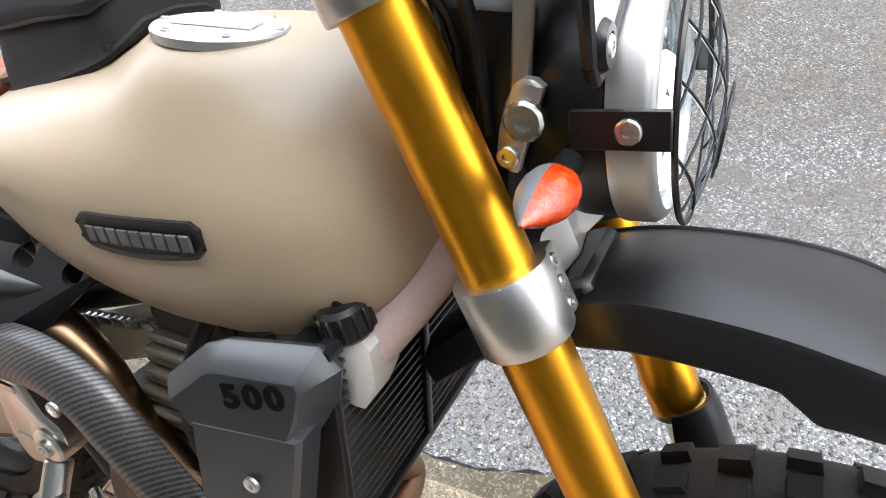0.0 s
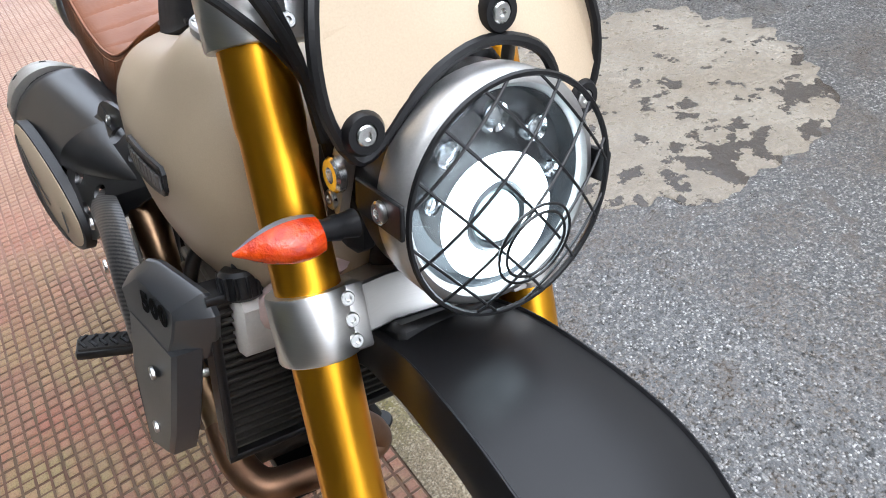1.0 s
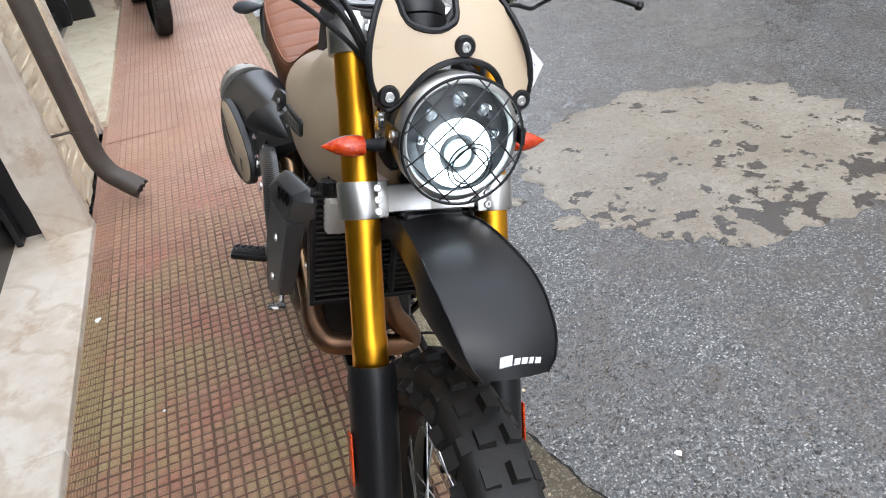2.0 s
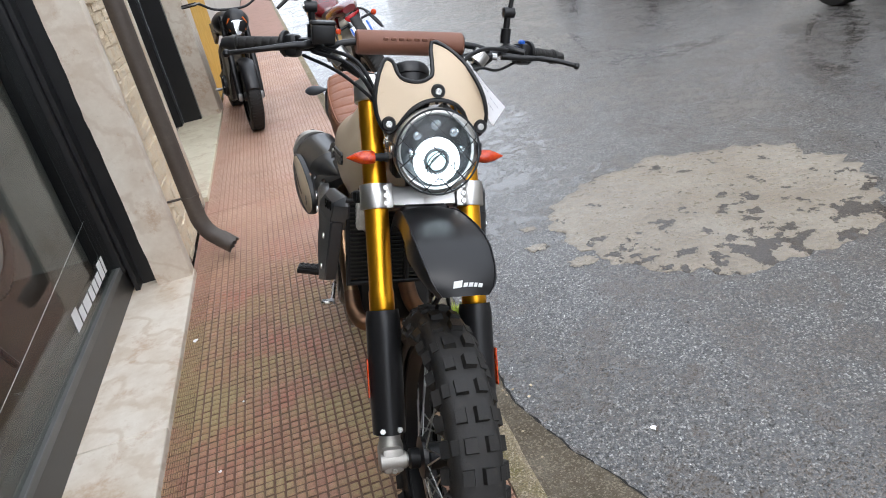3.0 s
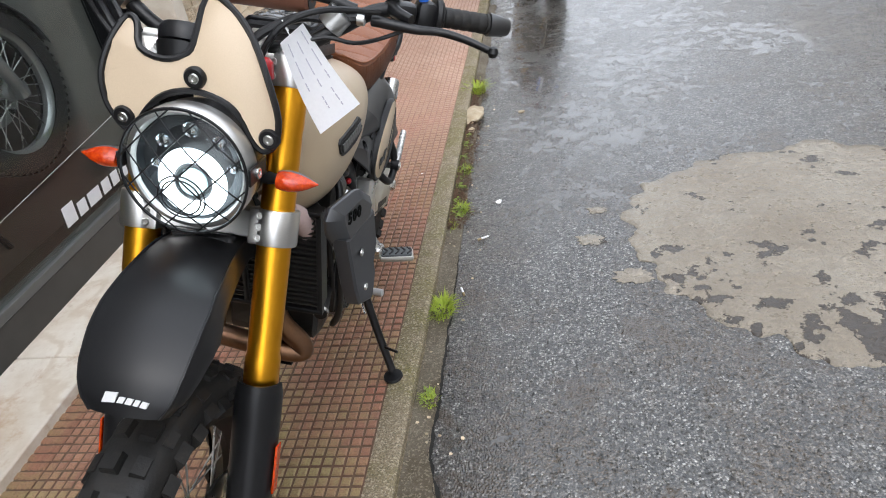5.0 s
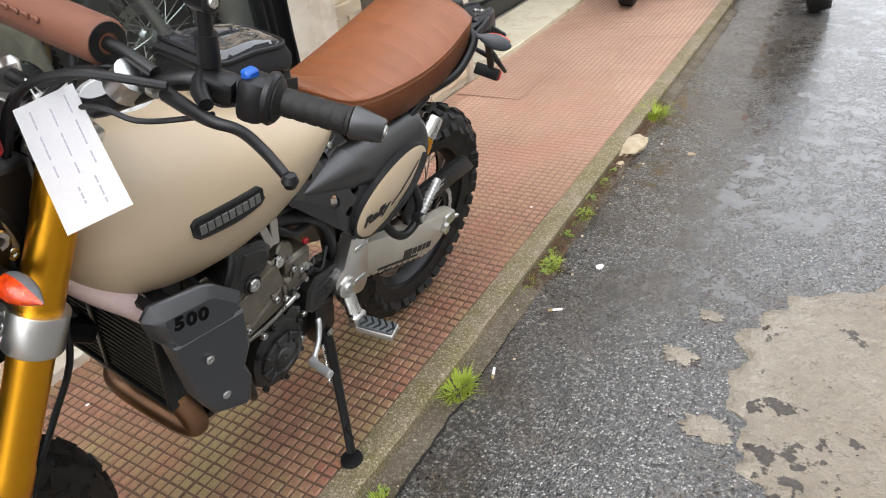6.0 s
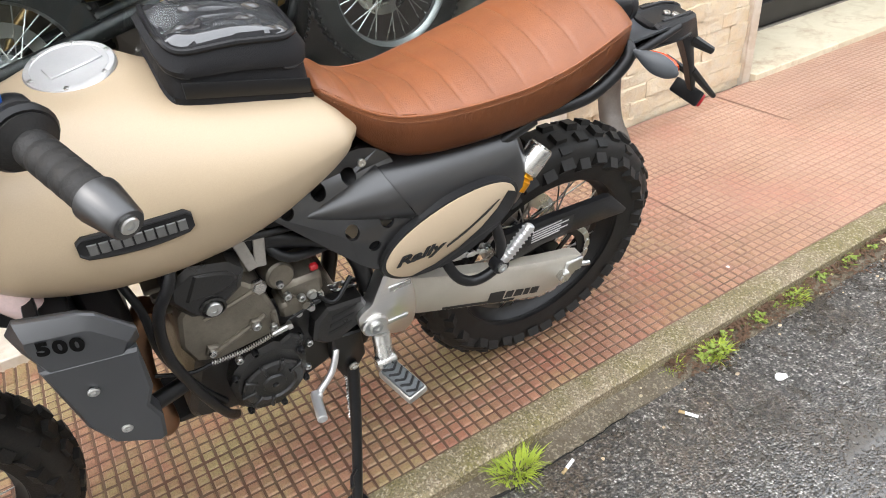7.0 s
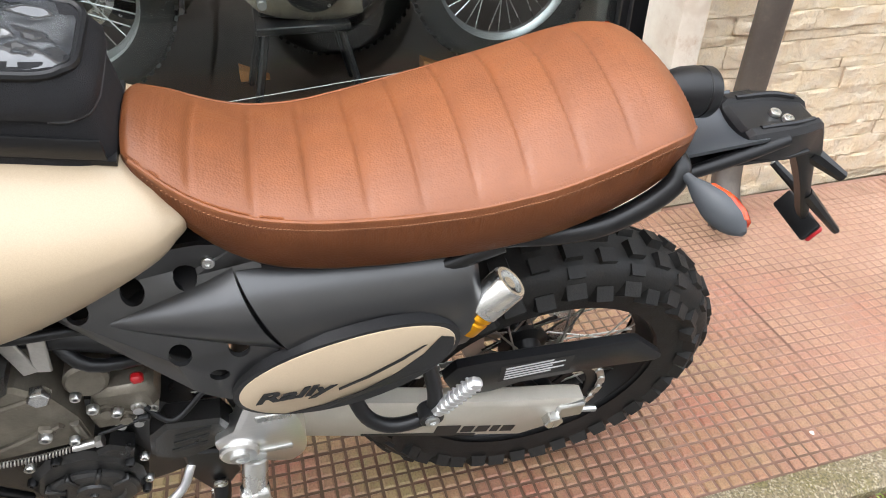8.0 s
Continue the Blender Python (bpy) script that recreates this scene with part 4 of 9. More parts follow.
# -- wheels
def wheel(name, frame_m, radius, width, rim_r, parent, knob_rows, label, disc_side):
    """frame_m: the wheel's axle along x at its centre."""
    holder_bm = bmesh.new()
    ax = frame_m @ Matrix.Rotation(radians(90), 4, "Y")
    lathe(holder_bm, [(0.016, -0.075), (0.022, -0.07), (0.022, -0.05), (0.045, -0.046), (0.047, -0.036), (0.03, -0.028), (0.028, 0.028), (0.047, 0.036), (0.045, 0.046), (0.022, 0.05), (0.022, 0.07), (0.016, 0.075)], ax, 28)
    hub = part(name, holder_bm, M_DARK, parent, label)
    # tyre carcass
    bm = bmesh.new()
    ring = []
    for i in range(21):
        t = -1 + 2 * i / 20
        wv = width / 2 * 0.93 * math.copysign(abs(math.sin(t * math.pi / 2 * 1.0)) ** 0.9, t)
        rr = rim_r + (radius - 0.011 - rim_r) * (1 - abs(t) ** 3.2) ** 0.62 if abs(t) < 1 else rim_r
        if abs(t) > 0.98:
            wv *= 0.8
        ring.append((rr, wv))
    lathe(bm, ring, ax, 84, cap=False)
    part("tyre", bm, M_RUBBER, hub, "knobbly black tyre", smooth=40)
    # tread blocks
    bm = bmesh.new()
    f3 = frame_m
    for k in range(knob_rows):
        th = 2 * math.pi * k / knob_rows
        shift = (k % 2) * 0.5
        cols = [(-0.80, 0.036, 0.026), (-0.55, 0.030, 0.020), (-0.19, 0.030, 0.030), (0.33, 0.030, 0.026), (0.86, 0.032, 0.026)] if k % 2 else [(-0.86, 0.032, 0.026), (-0.33, 0.030, 0.026), (0.19, 0.030, 0.030), (0.55, 0.030, 0.020), (0.80, 0.036, 0.026)]
        for (p, along, across) in cols:
            sx = width / 2 * 0.98
            x = sx * math.sin(p * 1.25)
            lean = p * 0.95
            rr = radius - 0.0135 - 0.068 * (abs(p) ** 2.4)
            sc = width / 0.115
            m = f3 @ Matrix.Rotation(th, 4, "X") @ Matrix.Translation((x, 0, rr)) @ Matrix.Rotation(lean, 4, "Y")
            L, W, H = along * (6.2832 * radius / knob_rows) / 0.046 * 0.86, across * sc * 0.92, 0.0145
            vs = []
            for (a, b, z, g) in ((-1, -1, -0.006, 1), (1, -1, -0.006, 1), (1, 1, -0.006, 1), (-1, 1, -0.006, 1), (-1, -1, H, 0.84), (1, -1, H, 0.84), (1, 1, H, 0.84), (-1, 1, H, 0.84)):
                vs.append(bm.verts.new(m @ Vector((a * W / 2 * g, b * L / 2 * g, z))))
            for q in ((4, 5, 6, 7), (0, 1, 5, 4), (1, 2, 6, 5), (2, 3, 7, 6), (3, 0, 4, 7)):
                bm.faces.new([vs[i] for i in q])
    tagged(part("tread", bm, M_RUBBER, hub, smooth=25), kind="stuff")
    bm = bmesh.new()
    w = width * 0.30
    lathe(bm, [(rim_r + 0.006, -w - 0.006), (rim_r + 0.007, -w), (rim_r - 0.004, -w + 0.003), (rim_r - 0.012, -w * 0.45), (rim_r - 0.022, -w * 0.2), (rim_r - 0.022, w * 0.2), (rim_r - 0.012, w * 0.45), (rim_r - 0.004, w - 0.003), (rim_r + 0.007, w), (rim_r + 0.006, w + 0.006), (rim_r - 0.002, w), (rim_r - 0.012, 0), (rim_r - 0.002, -w)], ax, 60, cap=False)
    part("rim", bm, M_DARK, hub)
    # spokes, crossed
    spoke_me = []
    for side in (-1, 1):
        for tilt in (-1, 1):
            bm = bmesh.new()
            rod(bm, (side * 0.041, math.sin(0.55 * tilt) * 0.042, math.cos(0.55 * tilt) * 0.042), (side * 0.006, 0, rim_r - 0.02), 0.0019, 6)
            ob = part("spoke", bm, M_STEEL, hub)
            spoke_me.append((ob.data, side, tilt))
            bpy.data.objects.remove(ob)
    for k in range(32):
        me, side, tilt = spoke_me[k % 4]
        ob = new("spoke", me)
        ob.parent = hub
        ob.matrix_basis = f3 @ Matrix.Rotation(2 * math.pi * k / 32, 4, "X")
    # brake disc
    bm = bmesh.new()
    dr = 0.155 if disc_side > 0 else 0.11
    if parent is not None:
        lathe(bm, [(dr * 0.62, 0.058), (dr, 0.058), (dr, 0.063), (dr * 0.62, 0.063)], frame_m @ Matrix.Rotation(radians(90 if disc_side > 0 else -90), 4, "Y"), 48, cap=False)
        part("brake_disc", bm, M_STEEL, hub)
        for k in range(6):
            bm = bmesh.new()
            block(bm, (disc_side * 0.058, 0, dr * 0.45), (0.004, 0.014, dr * 0.5), frame_m @ Matrix.Rotation(2 * math.pi * k / 6, 4, "X"), 0.001)
            part("carrier_arm", bm, M_DARK, hub)
    return hub


FRONT_AXLE = fk(0, 0.03, -0.60)
fw = FORK.copy()
fw.translation = FRONT_AXLE
fw = fw @ Matrix.Rotation(RAKE, 4, "X")
wheel("front_wheel", fw, 0.335, 0.112, 0.245, bike, 38, "spoked front wheel with knobbly tyre", 1)
wheel("rear_wheel", Matrix.Translation((0, 1.370, 0.332)), 0.327, 0.126, 0.218, bike, 38, "spoked rear wheel with knobbly tyre", -1)
bm = bmesh.new()
rod(bm, fk(-FH, 0.03, -0.60), fk(FH, 0.03, -0.60), 0.011, 16)
rod(bm, fk(-FH + 0.01, 0.03, -0.60), fk(-0.045, 0.03, -0.60), 0.0145, 20)
part("front_axle", bm, M_STEEL, bike)
bm = bmesh.new()
prism(bm, round_outline([(0.11, 0.03), (0.17, 0.05), (0.165, -0.03), (0.11, -0.04)], 3), lambda a, b, d: fw @ Vector((d, a, b + 0.02)), 0.04, 0.085, 0.004)
part("brake_caliper", bm, M_DARK, bike)
bm = bmesh.new()
tube(bm, [fk(0.075, -0.06, -0.02), fk(0.07, -0.09, -0.12), fk(0.065, -0.085, -0.22), fk(0.07, -0.07, -0.36), fk(0.075, -0.11, -0.5)], 0.005, 8)
part("brake_hose", bm, M_BLACK, bike)


# -- front fender, high mounted
def fender():
    bm = bmesh.new()
    line = spline([(0, 0.405, 0.720), (0, 0.36, 0.770), (0, 0.31, 0.810), (0, 0.26, 0.830), (0, 0.214, 0.840), (0, 0.15, 0.842), (0, 0.10, 0.838), (0, 0.05, 0.827), (0, 0.0, 0.803), (0, -0.028, 0.778), (0, -0.042, 0.755)], 5)
    k = len(line)
    wy = [-0.042, -0.034, -0.02, 0.0, 0.04, 0.085, 0.2, 0.4]
    ww = [0.052, 0.065, 0.073, 0.078, 0.083, 0.084, 0.074, 0.056]
    dy = [-0.042, -0.02, 0.03, 0.075, 0.11, 0.25, 0.4]
    dd = [0.010, 0.020, 0.034, 0.042, 0.026, 0.028, 0.016]
    half_lip = [0.0, 0.17, 0.33, 0.5, 0.6, 0.66, 0.675, 0.69, 0.71, 0.73, 0.745, 0.76, 0.82, 0.88, 0.94, 1.0]
    LIP = [-q for q in half_lip[:0:-1]] + half_lip
    outer, inner = [], []
    for i, p in enumerate(line):
        half, drop = along(wy, ww, p.y), along(dy, dd, p.y)
        sh = 0.0095 + (0.30 - p.y) * 0.055
        d = (line[min(i + 1, k - 1)] - line[max(i - 1, 0)]).normalized()
        nrm = Vector((0, d.z, -d.y))
        if nrm.z < 0:
            nrm = -nrm
        sec = []
        for q in LIP:
            a = abs(q)
            if a < 0.66:
                x, h = 0.86 * a / 0.66, -0.009 * (a / 0.66) ** 2
            elif a < 0.76:
                x, h = 0.86 + 0.08 * (a - 0.66) / 0.1, -0.009 + 0.0055 * math.sin(math.pi * (a - 0.66) / 0.1) - 0.006 * (a - 0.66) / 0.1
            else:
                f = (a - 0.76) / 0.24
                x, h = 0.94 + 0.07 * math.sin(f * math.pi / 2), -0.015 - drop * f
            sec.append((half * math.copysign(x, q), h))
        outer.append([p + Vector((x + sh, 0, 0)) + nrm * h for x, h in sec])
        inner.append([p + Vector((x * 0.97 + sh, 0, 0)) + nrm * (h - 0.003) for x, h in sec])
    loft(bm, [o + n[::-1] for o, n in zip(outer, inner)])
    fen = part("front_fender", bm, M_FENDER, bike, "matt black high front fender", smooth=30)
    # white maker's mark on the tip, as plain slanted shapes
    bm = bmesh.new()
    x = -0.026
    for w in (0.017, 0.008, 0.008, 0.006, 0.008):
        hgt = 0.013 if w > 0.01 else 0.008
        pts = [(x, 0), (x + w, 0), (x + w + 0.003, hgt), (x + 0.003, hgt)]
        prism(bm, pts, lambda a, b, d: Vector((a + 0.0285, -0.0335 + b * 0.62 - d * 0.78, 0.7705 + b * 0.78 + d * 0.62 - 0.009 * (a / 0.05) ** 2)), -0.001, 0.0018)
        x += w + 0.0025
    part("fender_mark", bm, M_DECALW, fen, smooth=0)
    return fen


fender()
bm = bmesh.new()
block(bm, (0, 0, 0), (0.10, 0.06, 0.03), FORK @ Matrix.Translation((0, 0.0, -0.055)), 0.006)
part("fender_mount", bm, M_DARK, bike)


# -- headlight, stone guard and nose plate
HL = FORK.copy()
HL.translation = (0.022, 0.222, 0.966)
HL = HL @ Matrix.Rotation(RAKE, 4, "X") @ Matrix.Rotation(radians(90 - 7), 4, "X")
HR = 0.0915
bm = bmesh.new()
lathe(bm, [(0.030, -0.125), (0.06, -0.112), (0.080, -0.085), (0.0885, -0.055), (0.0895, -0.029), (0.083, -0.026)], HL, 48)
head = part("headlight", bm, M_BLACK, bike, "round LED headlight, switched on, behind a wire stone guard")
bm = bmesh.new()
lathe(bm, [(0.083, -0.028), (HR - 0.001, -0.028), (HR, -0.025), (HR, -0.006), (HR - 0.004, 0.0), (HR - 0.010, 0.002), (HR - 0.014, -0.004), (0.076, -0.03)], HL, 64, cap=False)
part("bezel", bm, surface("satin_silver_rim", (0.56, 0.555, 0.54), rough=0.38, metal=0.9, fine=500, grain=0.04), head, "satin silver headlight rim")
bm = bmesh.new()
lathe(bm, [(0.0775, -0.002), (0.06, 0.006), (0.03, 0.010), (0.004, 0.011)], HL, 48)
part("lens", bm, M_LENS, head).visible_shadow = False
bm = bmesh.new()
lathe(bm, [(0.077, -0.006), (0.074, -0.022), (0.05, -0.028), (0.004, -0.030), (0.004, -0.034), (0.079, -0.034)], HL, 48, cap=False)
refl = part("reflector", bm, surface("smoked_reflector", (0.05, 0.055, 0.06), rough=0.24, metal=0.3, fine=200, grain=0.1), head)
ringm = HL @ Matrix.Translation((0.002, -0.022, -0.013))
bm = bmesh.new()
lathe(bm, [(0.029, 0), (0.049, 0), (0.051, 0.004), (0.048, 0.009), (0.032, 0.009), (0.029, 0.004), (0.029, 0)], ringm, 56, cap=False)
part("light_ring", bm, M_LAMP, head, "glowing white LED ring")
bm = bmesh.new()
lathe(bm, [(0.020, -0.006), (0.0205, 0.0), (0.019, 0.007), (0.013, 0.012), (0.003, 0.014)], ringm, 32)
part("projector_lens", bm, glowing("led_projector", (0.80, 0.97, 0.95), 0.42), head)
bm = bmesh.new()
lathe(bm, [(0.0215, -0.004), (0.0285, -0.004), (0.0285, 0.004), (0.025, 0.006), (0.0215, 0.003)], ringm, 40, cap=False)
part("inner_ring", bm, M_GREYP, head)
for k, (deg, r) in enumerate(((178, 0.008), (140, 0.011), (92, 0.0125), (48, 0.011), (8, 0.008))):
    a = radians(deg)
    bm = bmesh.new()
    lathe(bm, [(r, 0.0), (r * 1.05, 0.006), (r * 0.9, 0.010), (r * 0.55, 0.005), (r * 0.5, 0.008), (0.001, 0.009)], HL @ Matrix.Translation((0.056 * math.cos(a) + 0.003, 0.058 * math.sin(a) - 0.004, -0.024)), 18)
    part("small_led", bm, M_CHROME, head)

# wire guard: rim hoop, diagonal wires and a small ring
bm = bmesh.new()


def dome(a, b, lift=0.021):
    r2 = (a * a + b * b) / (HR * HR)
    return HL @ Vector((a, b, 0.012 + lift * max(0, 1 - r2 * 0.95)))


def wire(pts, r=0.0012):
    tube(bm, pts, r, 6, 1)


hoop = [dome(HR * 0.985 * math.cos(a), HR * 0.985 * math.sin(a)) for a in [2 * math.pi * i / 56 for i in range(57)]]
wire(hoop, 0.0024)
guard = part("stone_guard", bm, M_DARK, head, "black wire headlight guard")
for k in range(-2, 3):
    off = k * 0.036
    lim = math.sqrt(max(0, HR * HR - off * off))
    for s in (-1, 1):
        pts = []
        for i in range(19):
            t = -lim + 2 * lim * i / 18
            pts.append(dome((t + off) * 0.7071, s * (t - off) * 0.7071))
        bm = bmesh.new()
        wire(pts)
        part("guard_wire", bm, M_DARK, head)
for r in (0.027, 0.033):
    bm = bmesh.new()
    wire([dome(0.004 + r * math.cos(a), -0.028 + r * math.sin(a), 0.026) for a in [2 * math.pi * i / 32 for i in range(33)]], 0.0012)
    part("guard_ring", bm, M_DARK, head)
for sgn in (-1, 1):
    bm = bmesh.new()
    block(bm, (sgn * (HR + 0.002), 0.005, -0.018), (0.004, 0.026, 0.062), HL, 0.0012)
    ob = part("guard_strap", bm, M_BLACK, head)
    bolt(ob, HL @ Vector((sgn * (HR + 0.004), 0.005, -0.012)), HL.to_3x3() @ Vector((sgn, 0, 0)), 0.0085)
    # headlight bracket with bolt
    bm = bmesh.new()
    prism(bm, round_outline([(0.300, 0.925), (0.315, 0.94), (0.305, 0.985), (0.285, 0.985), (0.275, 0.95)], 3), lambda a, b, d: (0.012 + sgn * d, a + (0.006 if sgn > 0 else 0.004), b + 0.004), 0.072, 0.084, 0.003)
    block(bm, (0.012 + sgn * 0.07, 0.308, 1.025), (0.006, 0.014, 0.09), bev=0.002)
    brk = part("headlight_bracket", bm, M_ALU_DULL, bike)
    bolt(brk, (0.012 + sgn * 0.084, 0.299, 0.968), (sgn, 0, 0), 0.014, M_STEEL, 0.008)
    bolt(brk, (0.012 + sgn * 0.084, 0.310, 0.941), (sgn, 0, 0), 0.008)
    bm = bmesh.new()
    block(bm, (0.012 + sgn * 0.055, 0.34, 0.96), (0.03, 0.07, 0.16), bev=0.01)
    part("wiring_cover", bm, M_BLACK, bike)


def plate_y(x, z):
    return 0.260 + 0.5 * (x - 0.027) ** 2 + max(0, z - 1.06) * 0.36 + max(0, z - 1.105) * 0.5 + (x - 0.027) * 0.05


nose = [(-0.09, 1.011), (-0.102, 1.039), (-0.105, 1.077), (-0.094, 1.117), (-0.078, 1.143), (-0.062, 1.138), (-0.051, 1.112), (-0.016, 1.103), (0.011, 1.11), (0.021, 1.124), (0.027, 1.176), (0.064, 1.164), (0.099, 1.133), (0.127, 1.086), (0.14, 1.037), (0.133, 0.999), (0.116, 0.989), (0.101, 1.006), (0.087, 1.039), (0.064, 1.06), (0.027, 1.068), (-0.011, 1.06), (-0.04, 1.037), (-0.06, 1.011), (-0.077, 0.999)]
bm = bmesh.new()
prism(bm, nose, lambda a, b, d: Vector((a, plate_y(a, b) - d, b)), 0.0, 0.006, 0.002)
np_ob = part("nose_plate", bm, M_PLATE, bike, "sand-coloured number plate fairing with black rubber edging")
bm = bmesh.new()
tube(bm, [Vector((a, plate_y(a, b) - 0.004, b)) for a, b in nose + nose[:1]], 0.0048, 8, 3)
part("edge_trim", bm, M_BLACK, np_ob)
for x, z in ((-0.077, 1.019), (0.029, 1.085), (0.127, 1.009)):
    bm = bmesh.new()
    lathe(bm, [(0.0155, 0), (0.0155, 0.005), (0.013, 0.009), (0.008, 0.009), (0.0075, 0.006)], axis_pose((x, plate_y(x, z) - 0.003, z), (0, -1, 0.1)), 24)
    g = part("grommet", bm, M_BLACK, np_ob)
    bolt(np_ob, (x, plate_y(x, z) - 0.009, z), (0, -1, 0.1), 0.0075)
bm = bmesh.new()
lathe(bm, [(0.032, 0), (0.042, 0.004), (0.044, 0.02), (0.040, 0.028), (0.02, 0.030), (0.003, 0.030)], axis_pose((-0.016, 0.345, 1.094), (0, 0.55, 0.83)), 32)
lathe(bm, [(0.038, -0.03), (0.044, 0.0)], axis_pose((-0.016, 0.345, 1.094), (0, 0.55, 0.83)), 32)
part("instrument", bm, M_BLACK, bike, "round black instrument pod")

# -- turn signals
for sgn in (-1, 1):
    lat = FORK.to_3x3() @ Vector((sgn, 0, 0))
    root = Vector((0.013 + sgn * 0.088, 0.275 + sgn * 0.006, 0.940 - sgn * 0.003))
    bm = bmesh.new()
    lathe(bm, [(0.011, 0), (0.009, 0.012), (0.010, 0.014), (0.008, 0.024), (0.009, 0.026), (0.0075, 0.036)], axis_pose(root, lat), 14)
    sig = part("front_signal", bm, M_BLACK, bike, "amber turn signal on a rubber stalk")

    def pod(scale_back, scale_front):
        b = bmesh.new()
        rows = []
        for i in range(10):
            t = i / 9
            rad = 0.0165 * (math.sin(math.pi * (0.32 + 0.68 * t)) ** 0.9 if i < 9 else 0.08)
            ring = []
            for j in range(20):
                a = 2 * math.pi * j / 20
                yy = math.cos(a) * rad * (scale_front if math.cos(a) < 0 else scale_back)
                ring.append(root + lat * (0.030 + 0.060 * t) + Vector((0, yy, math.sin(a) * rad * 0.92)))
            rows.append(ring)
        loft(b, rows)
        return b

    part("lens", pod(0.1, 1.25), M_AMBER_IN, sig, "orange ribbed lens")
    part("shell", pod(1.0, 0.12), M_GREYL, sig, "grey plastic shell")

# -- tank
TY = [0.335, 0.345, 0.365, 0.40, 0.45, 0.52, 0.60, 0.68, 0.75, 0.80, 0.85, 0.885, 0.90, 0.906]
TT = [0.925, 0.943, 0.962, 0.983, 0.996, 1.003, 0.999, 0.983, 0.963, 0.949, 0.933, 0.915, 0.902, 0.890]
TW = [0.040, 0.075, 0.108, 0.138, 0.156, 0.167, 0.172, 0.170, 0.162, 0.150, 0.132, 0.112, 0.092, 0.06]
TZ = [0.895, 0.893, 0.890, 0.885, 0.878, 0.872, 0.872, 0.876, 0.880, 0.882, 0.882, 0.880, 0.880, 0.880]
TB = [0.860, 0.835, 0.808, 0.775, 0.752, 0.735, 0.730, 0.738, 0.760, 0.785, 0.812, 0.835, 0.852, 0.865]


def tank_ring(y, grow=0.0, n=96):
    t, w, zw, b = (soft(TY, q, y) for q in (TT, TW, TZ, TB))
    ring = []
    for i in range(n):
        a = 2 * math.pi * i / n
        c, s = math.cos(a), math.sin(a)
        x = (w + grow) * math.copysign(abs(c) ** 0.78, c)
        if s >= 0:
            z = zw + (t - zw + grow) * abs(s) ** 1.0
        else:
            z = zw - (zw - b + grow) * abs(s) ** 0.85
        side = max(0.0, min(1.0, (0.03 - x) / 0.17))
        x, y1, z = x - 0.012 * max(0.0, s) + 0.018 * side, y + 0.014 * side, z - 0.022 * side
        if s > 0:
            # the flat collar round the filler cap
            near = math.exp(-(((x + 0.038) ** 2 + (y1 - 0.572) ** 2) / 0.0056) ** 2)
            z += near * (0.998 - 0.06 * (x + 0.038) + 0.06 * (y1 - 0.572) - z)
        ring.append((x, y1, z))
    return ring


bm = bmesh.new()
ys = [q.x for q in spline([(y, 0, 0) for y in TY], 7)]
loft(bm, [tank_ring(y) for y in ys])
tank = part("fuel_tank", bm, M_TANK, bike, "satin sand-coloured fuel tank", smooth=60)
CAP = axis_pose((-0.038, 0.572, 0.9995), (0.06, -0.06, 1))
bm = bmesh.new()
lathe(bm, [(0.055, -0.008), (0.0555, -0.001), (0.0535, 0.0015), (0.047, 0.002), (0.046, 0.0012), (0.003, 0.0012)], CAP, 56)
cap = part("filler_cap", bm, M_CAP, tank, "satin silver filler cap with a hinged flap")
bm = bmesh.new()
block(bm, (0.004, 0.0, 0.0022), (0.068, 0.028, 0.003), CAP @ Matrix.Rotation(radians(62), 4, "Z"), 0.0012)
part("cap_flap", bm, M_CAP, cap)
for k in range(6):
    a = math.pi / 3 * k
    bolt(cap, CAP @ Vector((0.0495 * math.cos(a), 0.0495 * math.sin(a), 0.0015)), CAP.to_3x3() @ Vector((0, 0, 1)), 0.0035, M_STEEL, 0.002)


def side_x(y, z, sgn):
    """The tank's surface at a height, on one side."""
    ring = tank_ring(y - (0.014 if sgn < 0 else 0))
    near = sorted((p for p in ring if p[0] * sgn > 0.05), key=lambda p: abs(p[2] - z))[:2]
    (x0, _, z0), (x1, _, z1) = near
    f = (z - z0) / (z1 - z0) if abs(z1 - z0) > 1e-6 else 0
    return x0 + (x1 - x0) * max(-0.5, min(1.5, f))


